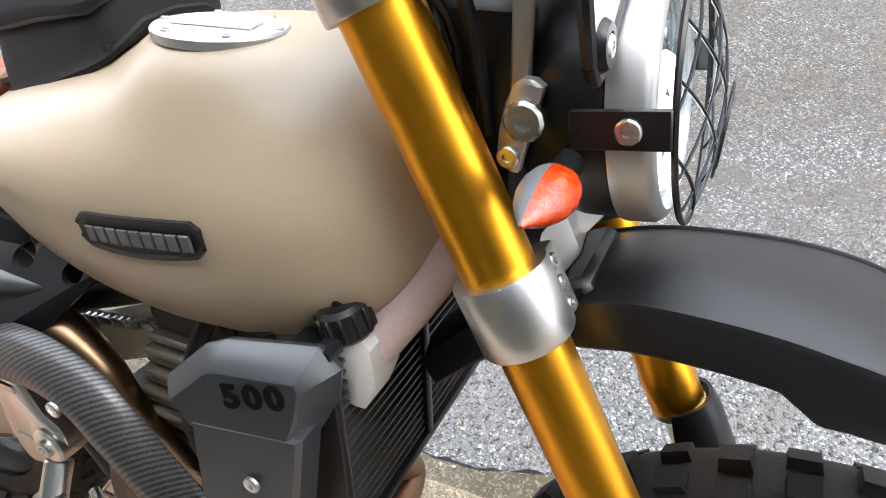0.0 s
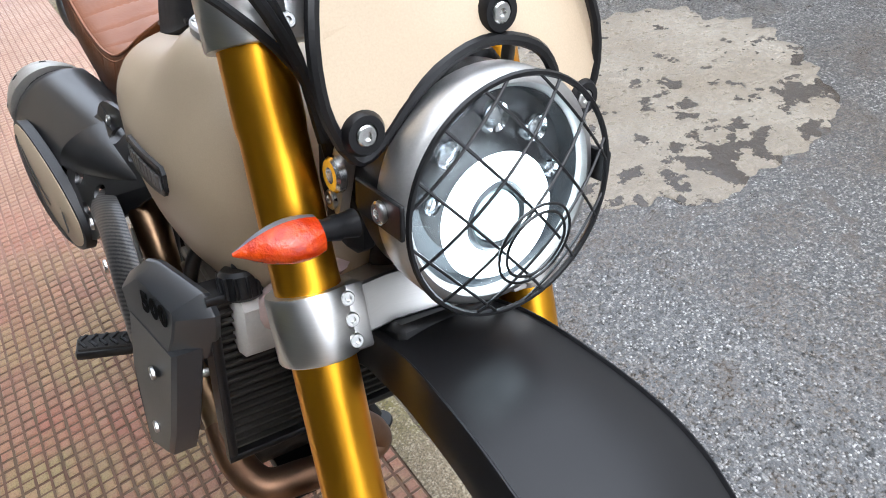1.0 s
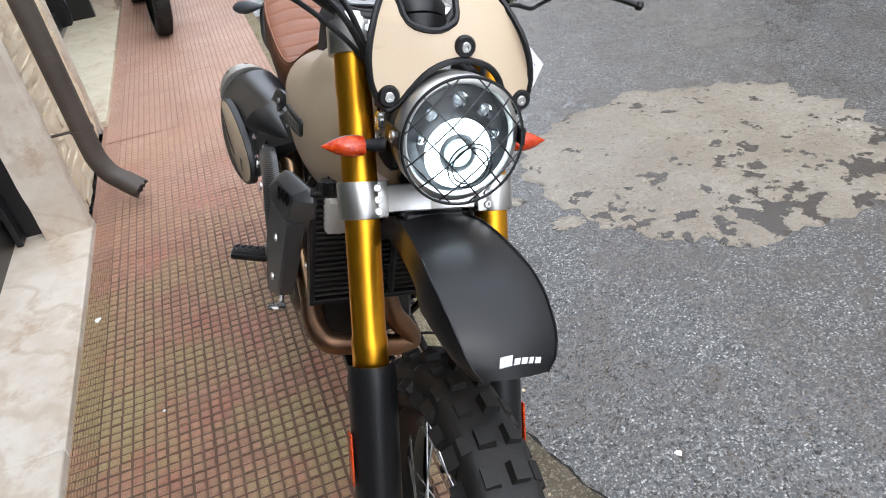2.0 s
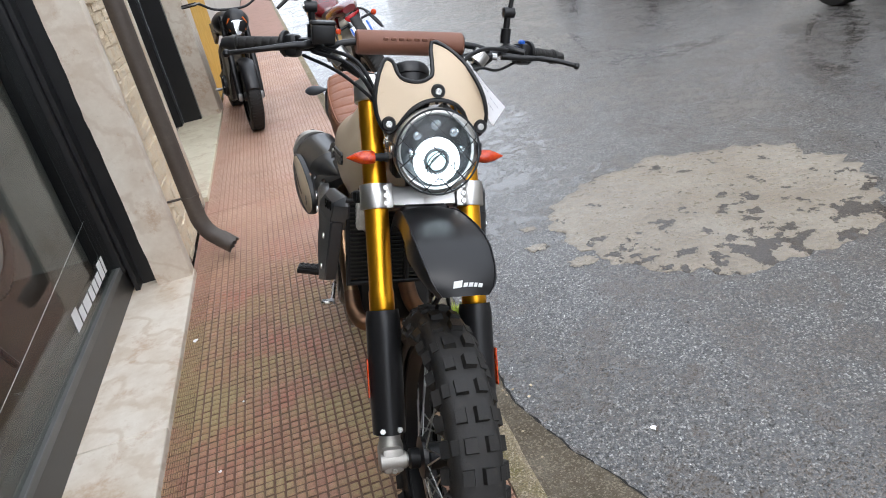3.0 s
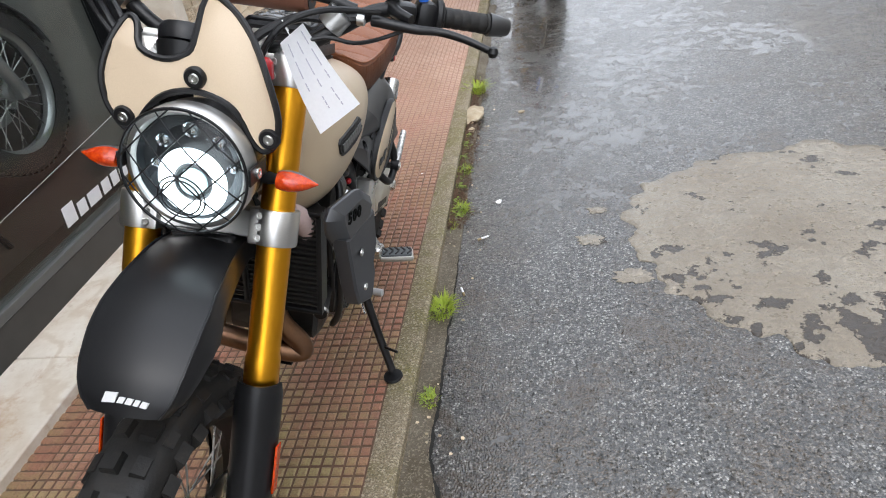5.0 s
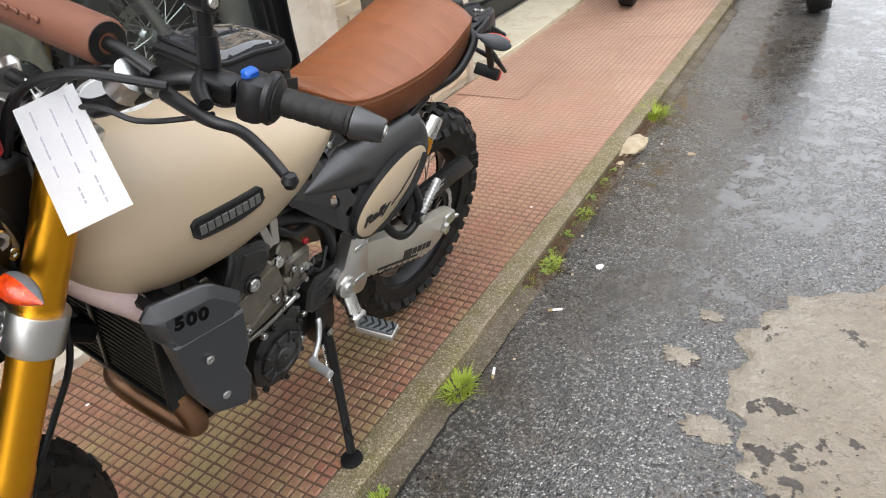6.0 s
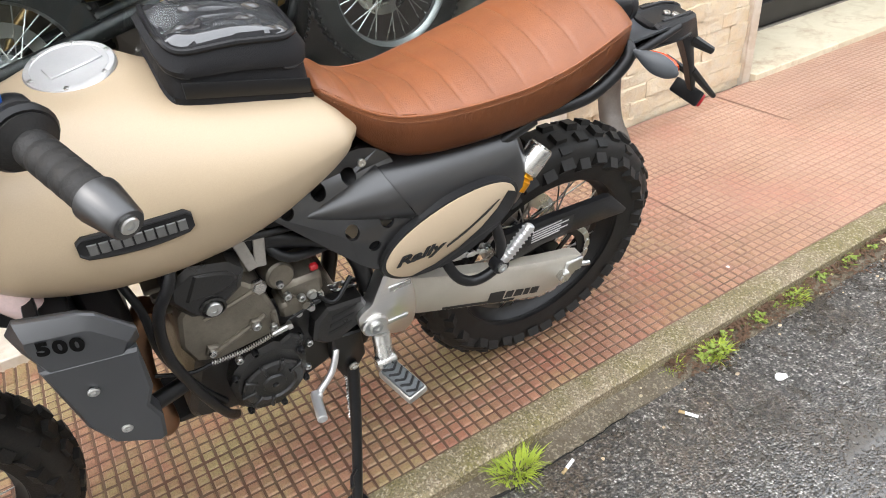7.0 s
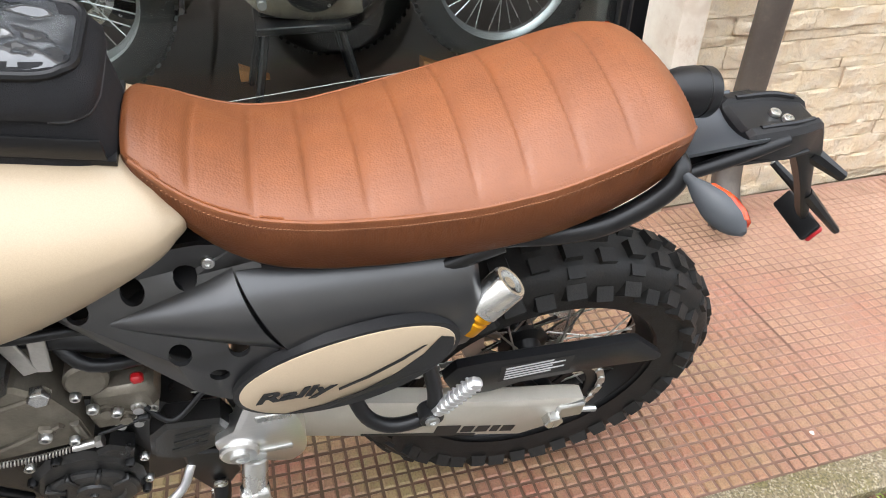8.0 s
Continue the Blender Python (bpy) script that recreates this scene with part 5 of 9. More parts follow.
def badge(sgn, y0, z0, y1, z1):
    """Black badge with a row of raised pale shapes along it."""
    out = [(-0.004, 0.0), (0.06, -0.006), (0.124, -0.004), (0.130, 0.0), (0.127, 0.027), (0.122, 0.031), (0.06, 0.029), (0.004, 0.0315), (-0.001, 0.027)]
    dy, dz = y1 - y0, z1 - z0
    q = math.hypot(dy, dz)
    ey, ez = dy / q, dz / q

    def put(a, b, d):
        y, z = y0 + ey * a - ez * b * (1 if dy > 0 else -1), z0 + ez * a + b * abs(ey)
        return Vector((side_x(y, z, sgn) + sgn * d, y, z))

    b1 = bmesh.new()
    # strips, so that the badge follows the tank
    rows = []
    for i in range(18):
        a = -0.002 + 0.131 * i / 17
        lo, hi = -0.006 * math.sin(math.pi * i / 17) + 0.001, 0.031
        e = 0.006 if i in (0, 17) else 0
        rows.append([put(a, lo + e, -0.002), put(a, lo + e, 0.004), put(a, lo + 0.003 + e, 0.0052), put(a, lo + 0.005 + e, 0.0035), put(a, hi - 0.005 - e, 0.0035), put(a, hi - 0.003 - e, 0.0052), put(a, hi - e, 0.004), put(a, hi - e, -0.002)])
    loft(b1, rows)
    bd = part("tank_badge", b1, M_BLACK, tank, "black tank badge with a row of silver raised characters")
    for k in range(9):
        b2 = bmesh.new()
        a = 0.0085 + k * 0.0127
        q4 = [(a, 0.0065), (a + 0.0105, 0.0065), (a + 0.0105, 0.021), (a, 0.021)]
        prism(b2, q4, put, 0.003, 0.0058, 0.0012)
        part("badge_character", b2, M_GREYDEC, bd, smooth=0)


badge(1, 0.508, 0.868, 0.635, 0.866)
badge(-1, 0.652, 0.839, 0.523, 0.852)


# -- seat
SY = [0.853, 0.863, 0.885, 0.91, 0.96, 1.02, 1.10, 1.18, 1.26, 1.33, 1.38, 1.415, 1.435, 1.443]
STOP = [0.946, 0.952, 0.941, 0.922, 0.901, 0.893, 0.899, 0.915, 0.934, 0.952, 0.960, 0.951, 0.932, 0.912]
SW = [0.050, 0.066, 0.082, 0.095, 0.107, 0.114, 0.120, 0.123, 0.124, 0.120, 0.111, 0.096, 0.076, 0.05]
SB = [0.920, 0.905, 0.875, 0.846, 0.812, 0.801, 0.800, 0.803, 0.814, 0.838, 0.862, 0.877, 0.888, 0.894]
SE = [0.935, 0.936, 0.923, 0.906, 0.887, 0.879, 0.878, 0.881, 0.895, 0.917, 0.931, 0.926, 0.914, 0.904]
SR = [-0.004, -0.006, -0.016, -0.024, -0.030, -0.027, -0.014, 0.0, 0.005, 0.006, 0.006, 0.004, 0.0, 0.0]


def seat_ring(y):
    t, w, b, e = (soft(SY, q, y) for q in (STOP, SW, SB, SE))
    ph = (y - 0.907) / 0.0545
    rib = 0
    drop = soft(SY, SR, y)
    if -0.4 < ph < 8.4:
        rib = -0.0058 * math.exp(-((ph - round(ph)) * 15) ** 2) + 0.0012 * math.cos(2 * math.pi * (ph - 0.5))
    ring = []
    top = [(-1 + i / 14) for i in range(29)]
    for q in top:
        a = abs(q)
        f = math.sin(a * math.pi / 2)
        z = e + (t - e) * max(0.0, 1 - f ** 2.4) ** 0.85 + rib * (1 - f ** 6)
        ring.append((-w * math.copysign(f, q), y, z))
        ring += [(-w * 1.02, y, e - (e - b) * 0.15), (-w * 1.03, y, e - (e - b) * 0.5), (-w * 1.015, y, e - (e - b) * 0.85), (-w * 0.95, y, b), (-w * 0.4, y, b - 0.002), (w * 0.4, y, b - 0.002), (w * 0.95, y, b), (w * 1.015, y, e - (e - b) * 0.85), (w * 1.03, y, e - (e - b) * 0.5), (w * 1.02, y, e - (e - b) * 0.15)]
    return [(x, y_, z + drop * max(0.0, min(1.0, (0.03 - x) / 0.10))) for x, y_, z in ring]


bm = bmesh.new()
ys = [0.853 + 0.590 * i / 290 for i in range(291)]
loft(bm, [seat_ring(y) for y in ys])
seat = part("seat", bm, M_LEATHER, bike, "ribbed tan-brown leather seat", smooth=80)
for sgn in (-1, 1):
    bm = bmesh.new()
    tube(bm, [(sgn * soft(SY, SW, y) * 1.004, y, soft(SY, SE, y) - 0.001 + (soft(SY, SR, y) if sgn < 0 else 0)) for y in [0.86 + 0.575 * i / 40 for i in range(41)]], 0.0022, 6, 1)
    part("piping", bm, M_LEATHER, seat)
    bm = bmesh.new()
    for i in range(150):
        y = 0.87 + 0.55 * i / 150
        p = Vector((sgn * soft(SY, SW, y) * 1.021, y, soft(SY, SE, y) - 0.009 + (soft(SY, SR, y) if sgn < 0 else 0)))
        block(bm, p, (0.0010, 0.0024, 0.0007), bev=0)
    part("stitching", bm, M_THREAD, seat, smooth=0)


# -- radiator and its shrouds
def rad(a, b, d):
    """The radiator's plane: a to the left, b up along it, d towards the front."""
    return Vector((a, 0.432 - d, 0.645 + b))


bm = bmesh.new()
prism(bm, [(-0.150, -0.072), (0.150, -0.072), (0.150, 0.14), (-0.150, 0.14)], rad, -0.035, 0.0, 0.003)
radiator = part("radiator", bm, M_DARK, bike, "black radiator with a slatted guard")
M_SLAT = surface("dusty_grille", (0.05, 0.047, 0.042), (0.032, 0.03, 0.027), rough=0.45, metal=0.3, fine=300)
for k in range(19):
    bm = bmesh.new()
    b = -0.066 + k * 0.0112
    prism(bm, [(-0.143, b), (0.143, b), (0.143, b + 0.0028), (-0.143, b + 0.0028)], rad, 0.003, 0.009)
    part("guard_slat", bm, M_SLAT, radiator, smooth=0)
for (a0, a1, b0, b1) in ((-0.153, -0.143, -0.072, 0.142), (0.143, 0.153, -0.072, 0.142), (-0.153, 0.153, 0.142, 0.152), (-0.153, 0.153, -0.082, -0.072), (-0.004, 0.008, -0.072, 0.142)):
    bm = bmesh.new()
    prism(bm, [(a0, b0), (a1, b0), (a1, b1), (a0, b1)], rad, -0.002, 0.014, 0.002)
    part("guard_frame", bm, M_BLACK, radiator)

BOX = [(0.396, 0.798), (0.410, 0.819), (0.478, 0.821), (0.496, 0.815), (0.532, 0.782), (0.531, 0.764), (0.510, 0.736), (0.422, 0.728), (0.401, 0.765)]
APRON = [(0.412, 0.752), (0.524, 0.758), (0.522, 0.685), (0.509, 0.650), (0.518, 0.616), (0.511, 0.566), (0.500, 0.557), (0.448, 0.580), (0.428, 0.630)]


def shroud(sgn, dy, dz, ox):
    face = lambda y, z: 0.2195 + ox + 0.22 * (y - 0.456) - 0.12 * max(-0.03, z - 0.703)
    rim = lambda y, z: 0.168 + ox * 1.3 + 0.33 * (y - 0.395)
    low = lambda y, z: face(y, z) + 0.0008
    bm = bmesh.new()
    prism(bm, [(y if sgn > 0 else min(y, 0.504), z) for y, z in APRON], lambda y, z, d: (sgn * (low(y, z) + d), y + dy, z + dz), -0.032, 0.0, 0.005)
    sh = part("radiator_shroud", bm, M_GREYP, bike, "graphite plastic radiator shroud", smooth=28)
    # the upper box: a face set off by a chamfer that widens to the front
    k = len(BOX)

    def ring(edge, inset):
        out = []
        for i, (y, z) in enumerate(BOX):
            (y0, z0), (y1, z1) = BOX[i - 1], BOX[(i + 1) % k]
            q = math.hypot(y1 - y0, z1 - z0)
            yy, zz = y + (z1 - z0) / q * inset, z - (y1 - y0) / q * inset
            out.append((sgn * edge(yy, zz), yy + dy, zz + dz))
        return out

    bm = bmesh.new()
    loft(bm, [ring(lambda y, z: rim(y, z) - 0.006, 0.002), ring(rim, 0.0), ring(lambda y, z: rim(y, z) + 0.004, 0.001), ring(lambda y, z: face(y, z) - 0.0015, 0.0145), ring(face, 0.017)])
    part("shroud_box", bm, M_GREYP, sh, smooth=24)
    up, right = (0, 0.20, 1), (0.22, 1 if sgn > 0 else -1, -0.12 if sgn > 0 else 0.12)
    for q, digit in enumerate("500"):
        off = (q - 1) * 0.0175
        y, z = 0.4475 + sgn * off, 0.787 - off * 0.12 * sgn
        letters("digit", digit, 0.030, basis((sgn * (face(y, z) + 0.0006), y + dy, z + dz), right, up), M_DIGIT, sh, 0.0006, 0.0, 0.0014)
    for y, z in ((0.456, 0.702), (0.47, 0.611)):
        bolt(sh, (sgn * (low(y, z) - 0.001), y + dy, z + dz), (sgn, 0, 0), 0.0075)
    return sh


shroud(1, 0.0, 0.0, 0.0)
shroud(-1, 0.016, -0.018, -0.016)

# -- frame
bm = bmesh.new()
for sgn in (-1, 1):
    if sgn > 0:
        tube(bm, [(0.065, 0.355, 0.870), (0.100, 0.392, 0.818), (0.116, 0.428, 0.772), (0.118, 0.46, 0.72), (0.105, 0.50, 0.66)], 0.020, 16)
    else:
        tube(bm, [(-0.055, 0.355, 0.860), (-0.078, 0.388, 0.805), (-0.095, 0.423, 0.755), (-0.10, 0.46, 0.70), (-0.10, 0.50, 0.64)], 0.021, 16)
part("main_frame", bm, surface("pale_frame_paint", (0.78, 0.60, 0.57), rough=0.22, coat=0.3), bike, "pale painted steel frame")
bm = bmesh.new()
for sgn in (-1, 1):
    tube(bm, [(sgn * 0.03, 0.35, 0.92), (sgn * 0.07, 0.5, 0.80), (sgn * 0.085, 0.7, 0.74), (sgn * 0.09, 0.86, 0.66), (sgn * 0.09, 0.90, 0.5), (sgn * 0.08, 0.88, 0.38)], 0.017, 12)
part("rear_frame", bm, M_DARK, bike, "black frame tubes behind the engine")
bm = bmesh.new()
for sgn in (-1, 1):
    tube(bm, [(sgn * 0.08, 0.80, 0.74), (sgn * 0.080, 1.0, 0.775), (sgn * 0.095, 1.19, 0.800), (sgn * 0.112, 1.275, 0.812), (sgn * 0.117, 1.33, 0.822), (sgn * 0.115, 1.378, 0.846), (sgn * 0.112, 1.404, 0.872), (sgn * 0.098, 1.410, 0.886), (sgn * 0.06, 1.412, 0.878), (0, 1.413, 0.872)], 0.0125, 12)
    tube(bm, [(sgn * 0.09, 0.88, 0.60), (sgn * 0.095, 1.05, 0.72), (sgn * 0.105, 1.22, 0.80)], 0.011, 10)
part("subframe", bm, M_DARK, bike, "black tubular rear frame")

# -- expansion tank with its black cap, on the right
bm = bmesh.new()
prism(bm, [(0.372, 0.768), (0.384, 0.738), (0.402, 0.738), (0.428, 0.760), (0.422, 0.800), (0.390, 0.820), (0.374, 0.802)], lambda a, b, d: (-d, a + 0.028, b - 0.020), 0.078, 0.128, 0.007)
ex = part("expansion_tank", bm, M_WHITE, bike, "white plastic coolant tank with a black cap")
bm = bmesh.new()
lathe(bm, [(0.017, 0), (0.021, 0.004), (0.021, 0.026), (0.017, 0.030), (0.007, 0.031), (0.006, 0.045), (0.001, 0.046)], axis_pose((-0.115, 0.423, 0.786), (0, 0.3, 1)), 20)
tc = part("tank_cap", bm, M_BLACK, ex, "ribbed black cap")
for k in range(12):
    bm = bmesh.new()
    a = 2 * math.pi * k / 12
    m = axis_pose((-0.115, 0.423, 0.786), (0, 0.3, 1))
    block(bm, (0.0212 * math.cos(a), 0.0212 * math.sin(a), 0.015), (0.004, 0.004, 0.022), m, 0.001)
    part("rib", bm, M_BLACK, tc)
bm = bmesh.new()
tube(bm, [(-0.115, 0.438, 0.828), (-0.105, 0.43, 0.838), (-0.09, 0.405, 0.845), (-0.07, 0.38, 0.85)], 0.006, 8)
part("overflow_hose", bm, M_BLACK, ex)


# -- engine
def cover(x, y, z, r, h, mat_, name, squash=1.0, lab=""):
    b = bmesh.new()
    m = Matrix.Translation((x, y, z)) @ Matrix.Rotation(radians(90 if x > 0 else -90), 4, "Y") @ Matrix.Diagonal((squash, 1, 1, 1))
    lathe(b, [(r, -0.02), (r, h * 0.55), (r * 0.93, h * 0.8), (r * 0.8, h), (r * 0.55, h * 0.95), (r * 0.5, h * 1.08), (r * 0.2, h * 1.1), (0.002, h * 1.1)], m, 36)
    ob = part(name, b, mat_, bike, lab)
    for k in range(6):
        a = 2 * math.pi * k / 6 + 0.4
        bolt(ob, (x + math.copysign(h * 0.3, x), y + math.cos(a) * r * 1.04, z + math.sin(a) * r * 1.04 * squash), (x, 0, 0), 0.0065, M_STEEL, 0.010)
    return ob


def slab(name, outline, lo, hi, mat_, bev=0.006, parent=None, lab="", curve=0):
    """A casting given by its side outline, between two depths to the left."""
    b = bmesh.new()
    prism(b, round_outline(outline, curve) if curve else outline, lambda a, c, d: (d, a, c), lo, hi, bev)
    return part(name, b, mat_, parent or bike, lab, smooth=30)


M_CASE = surface("black_engine_paint", (0.011, 0.011, 0.011), (0.017, 0.016, 0.015), rough=0.26, rough2=0.42, big=22, fine=420, grain=0.3, dirt=0.10, spec=0.6)
case = slab("crankcase", [(0.545, 0.40), (0.57, 0.365), (0.70, 0.345), (0.80, 0.37), (0.86, 0.43), (0.85, 0.52), (0.78, 0.575), (0.70, 0.60), (0.60, 0.58), (0.55, 0.50)], -0.105, 0.100, M_CASE, 0.012, lab="black engine cases", curve=4)
bm = bmesh.new()
block(bm, (0.005, 0.64, 0.635), (0.17, 0.12, 0.15), bev=0.006)
cyl = part("cylinder", bm, M_ENGINE, bike)
for k in range(9):
    bm = bmesh.new()
    block(bm, (-0.012, 0.665 - 0.05 * k / 8, 0.575 + 0.125 * k / 8), (0.20 + 0.01 * (k % 2), 0.13, 0.010), Matrix(), 0.003)
    part("fin", bm, M_ENGINE, cyl)
# cam chain side casting: a broad bare face with a seam and raised edges
hd = slab("cylinder_head", [(0.580, 0.664), (0.570, 0.600), (0.583, 0.556), (0.618, 0.540), (0.722, 0.552), (0.722, 0.606), (0.708, 0.660), (0.684, 0.690), (0.655, 0.700), (0.60, 0.69)], 0.02, 0.124, M_ENGINE, 0.006, lab="bare cast engine side")
slab("seam_rib", [(0.606, 0.566), (0.612, 0.558), (0.706, 0.602), (0.702, 0.610)], 0.120, 0.130, M_ENGINE, 0.003, hd)
slab("edge_rib", [(0.612, 0.648), (0.618, 0.640), (0.700, 0.662), (0.696, 0.672)], 0.120, 0.128, M_ENGINE, 0.003, hd)
slab("edge_rib", [(0.712, 0.556), (0.722, 0.556), (0.722, 0.604), (0.712, 0.606)], 0.120, 0.129, M_ENGINE, 0.003, hd)
slab("boss", [(0.600, 0.568), (0.618, 0.566), (0.622, 0.582), (0.606, 0.588)], 0.118, 0.132, M_ENGINE, 0.004, hd)
slab("boss", [(0.674, 0.588), (0.692, 0.588), (0.696, 0.604), (0.680, 0.608)], 0.118, 0.132, M_ENGINE, 0.004, hd)
for y, z, r in ((0.610, 0.576, 0.0065), (0.685, 0.597, 0.0075), (0.711, 0.580, 0.0065), (0.645, 0.532, 0.007), (0.766, 0.490, 0.0065), (0.756, 0.425, 0.0065), (0.744, 0.628, 0.007), (0.766, 0.612, 0.007), (0.736, 0.660, 0.006)):
    bolt(hd, (0.131 if y < 0.72 else 0.122, y, z), (1, 0, 0), r, M_STEEL, 0.008)
# black angular head cover with a chrome cap bolt in a socket
hc = slab("head_cover", [(0.585, 0.690), (0.600, 0.664), (0.628, 0.654), (0.655, 0.672), (0.678, 0.690), (0.688, 0.722), (0.668, 0.748), (0.616, 0.764), (0.580, 0.742), (0.574, 0.712)], -0.10, 0.134, M_CASE, 0.010, lab="black cylinder head cover")
slab("cover_step", [(0.598, 0.706), (0.640, 0.700), (0.668, 0.708), (0.674, 0.724), (0.660, 0.738), (0.618, 0.750), (0.594, 0.734)], 0.130, 0.137, M_CASE, 0.004, hc, "", 3)
bm = bmesh.new()
lathe(bm, [(0.019, -0.02), (0.020, 0.004), (0.017, 0.006), (0.0145, 0.002), (0.0145, -0.004)], axis_pose((0.132, 0.631, 0.676), (1, 0, 0)), 28)
sock = part("bolt_socket", bm, M_CASE, hc)
bm = bmesh.new()
lathe(bm, [(0.0135, -0.004), (0.0135, 0.006), (0.0115, 0.010), (0.0055, 0.0105), (0.005, 0.007)], axis_pose((0.132, 0.631, 0.676), (1, 0, 0)), 28)
part("cap_bolt", bm, M_STEEL, sock, "chrome cap bolt")
# stator cover: black, ribbed, with a raised disc
st_ = slab("stator_cover", [(0.619, 0.456), (0.632, 0.495), (0.659, 0.525), (0.706, 0.533), (0.742, 0.505), (0.757, 0.460), (0.752, 0.415), (0.735, 0.384), (0.693, 0.354), (0.650, 0.366), (0.623, 0.400)], 0.085, 0.132, M_CASE, 0.010, lab="black ribbed engine side cover")
bm = bmesh.new()
lathe(bm, [(0.056, -0.006), (0.056, 0.004), (0.052, 0.008), (0.040, 0.009), (0.037, 0.005), (0.022, 0.005), (0.020, 0.009), (0.006, 0.010), (0.004, 0.004)], axis_pose((0.132, 0.690, 0.437), (1, 0, 0)), 40)
part("cover_disc", bm, M_CASE, st_)
for k in range(7):
    a = radians(30 + 38 * k)
    bm = bmesh.new()
    block(bm, (0, 0.047, 0), (0.012, 0.026, 0.006), Matrix.Translation((0.138, 0.690, 0.437)) @ Matrix.Rotation(a, 4, "X"), 0.002)
    part("cover_rib", bm, M_CASE, st_)
slab("cover_lug", [(0.700, 0.515), (0.735, 0.535), (0.760, 0.515), (0.752, 0.490), (0.715, 0.496)], 0.10, 0.128, M_CASE, 0.006, st_)
for y, z in ((0.630, 0.482), (0.672, 0.527), (0.748, 0.488), (0.748, 0.405), (0.640, 0.378), (0.700, 0.360)):
    bolt(st_, (0.126, y, z), (1, 0, 0), 0.0062, M_DARK, 0.010)
cover(-0.105, 0.70, 0.46, 0.095, 0.045, M_CASE, "clutch_cover", 1.0, "black clutch cover")
cover(-0.105, 0.60, 0.40, 0.05, 0.03, M_ENGINE, "pump_cover")
# sprocket cover with long slots
spc = slab("sprocket_cover", [(0.774, 0.488), (0.783, 0.536), (0.807, 0.560), (0.872, 0.552), (0.884, 0.520), (0.866, 0.486), (0.822, 0.462), (0.796, 0.466)], 0.090, 0.128, M_CASE, 0.007, lab="slotted black sprocket cover")
for k in range(3):
    slab("slot", [(0.800 + 0.006 * k, 0.490 + 0.019 * k), (0.846 + 0.006 * k, 0.500 + 0.019 * k), (0.848 + 0.006 * k, 0.507 + 0.019 * k), (0.802 + 0.006 * k, 0.498 + 0.019 * k)], 0.1278, 0.1292, M_DECALB, 0.0, spc)
# coolant plug, starter and the gear linkage above the cover
bm = bmesh.new()
lathe(bm, [(0.0125, 0), (0.0125, 0.010), (0.010, 0.013), (0.004, 0.013)], axis_pose((0.120, 0.703, 0.672), (1, 0.1, 0.2)), 6)
part("coolant_plug", bm, M_STEEL, hd, "zinc hexagon plug")
bm = bmesh.new()
lathe(bm, [(0.022, -0.06), (0.024, -0.005), (0.024, 0.020), (0.020, 0.024), (0.003, 0.024)], axis_pose((0.085, 0.742, 0.652), (1, 0.1, 0.25)), 28)
part("starter_motor", bm, M_ENGINE, bike, "bare metal starter motor")
bm = bmesh.new()
block(bm, (0.075, 0.775, 0.615), (0.08, 0.07, 0.05), bev=0.008)
block(bm, (0.095, 0.752, 0.585), (0.05, 0.045, 0.035), bev=0.006)
link = part("gear_linkage", bm, M_ENGINE, bike)
for y, z, r, h in ((0.752, 0.604, 0.011, 0.016), (0.770, 0.588, 0.010, 0.020), (0.786, 0.600, 0.009, 0.016), (0.780, 0.572, 0.008, 0.018), (0.800, 0.590, 0.007, 0.014), (0.758, 0.566, 0.008, 0.014)):
    bm = bmesh.new()
    lathe(bm, [(r, -0.02), (r, h * 0.6), (r * 0.7, h * 0.65), (r * 0.7, h), (r * 0.3, h)], axis_pose((0.108, y, z), (1, 0.05, 0.15)), 14)
    part("linkage_boss", bm, M_STEEL if r < 0.0095 else M_ENGINE, link)
bm = bmesh.new()
rod(bm, (0.128, 0.735, 0.572), (0.126, 0.790, 0.590), 0.0024, 8)
block(bm, (0.126, 0.790, 0.590), (0.008, 0.014, 0.009), bev=0.002)
part("clutch_arm", bm, M_DARK, link)
bm = bmesh.new()
block(bm, (0.110, 0.798, 0.655), (0.012, 0.014, 0.012), bev=0.003)
part("red_plug", bm, M_RED, bike)
# tan stay in the shape of a V
for a_, b_ in (((0.100, 0.688, 0.772), (0.112, 0.705, 0.700)), ((0.100, 0.726, 0.768), (0.112, 0.716, 0.700))):
    d_ = Vector(b_) - Vector(a_)
    bm = bmesh.new()
    block(bm, (0, 0, 0), (d_.length, 0.018, 0.005), basis((Vector(a_) + Vector(b_)) / 2, d_, (0, 1, 0.2)), 0.0015)
    part("engine_stay", bm, M_ALU_DULL, bike, "dull metal engine stay")
# clutch cable spring with its ends
a, b = Vector((0.134, 0.604, 0.552)), Vector((0.136, 0.712, 0.566))
bm = bmesh.new()
tube(bm, [a.lerp(b, i / 339) + Vector((0, 0, -0.006 * math.sin(math.pi * i / 339))) + Vector((math.cos(i * 0.5), 0, math.sin(i * 0.5))) * 0.0036 for i in range(340)], 0.0009, 5, 1)
part("cable_spring", bm, M_ALU_DULL, bike, "bare steel cable spring")
bm = bmesh.new()
rod(bm, (0.136, 0.706, 0.565), (0.136, 0.734, 0.570), 0.0055, 10)
rod(bm, (0.136, 0.732, 0.5697), (0.136, 0.740, 0.571), 0.008, 6)
part("cable_end", bm, M_STEEL, bike)
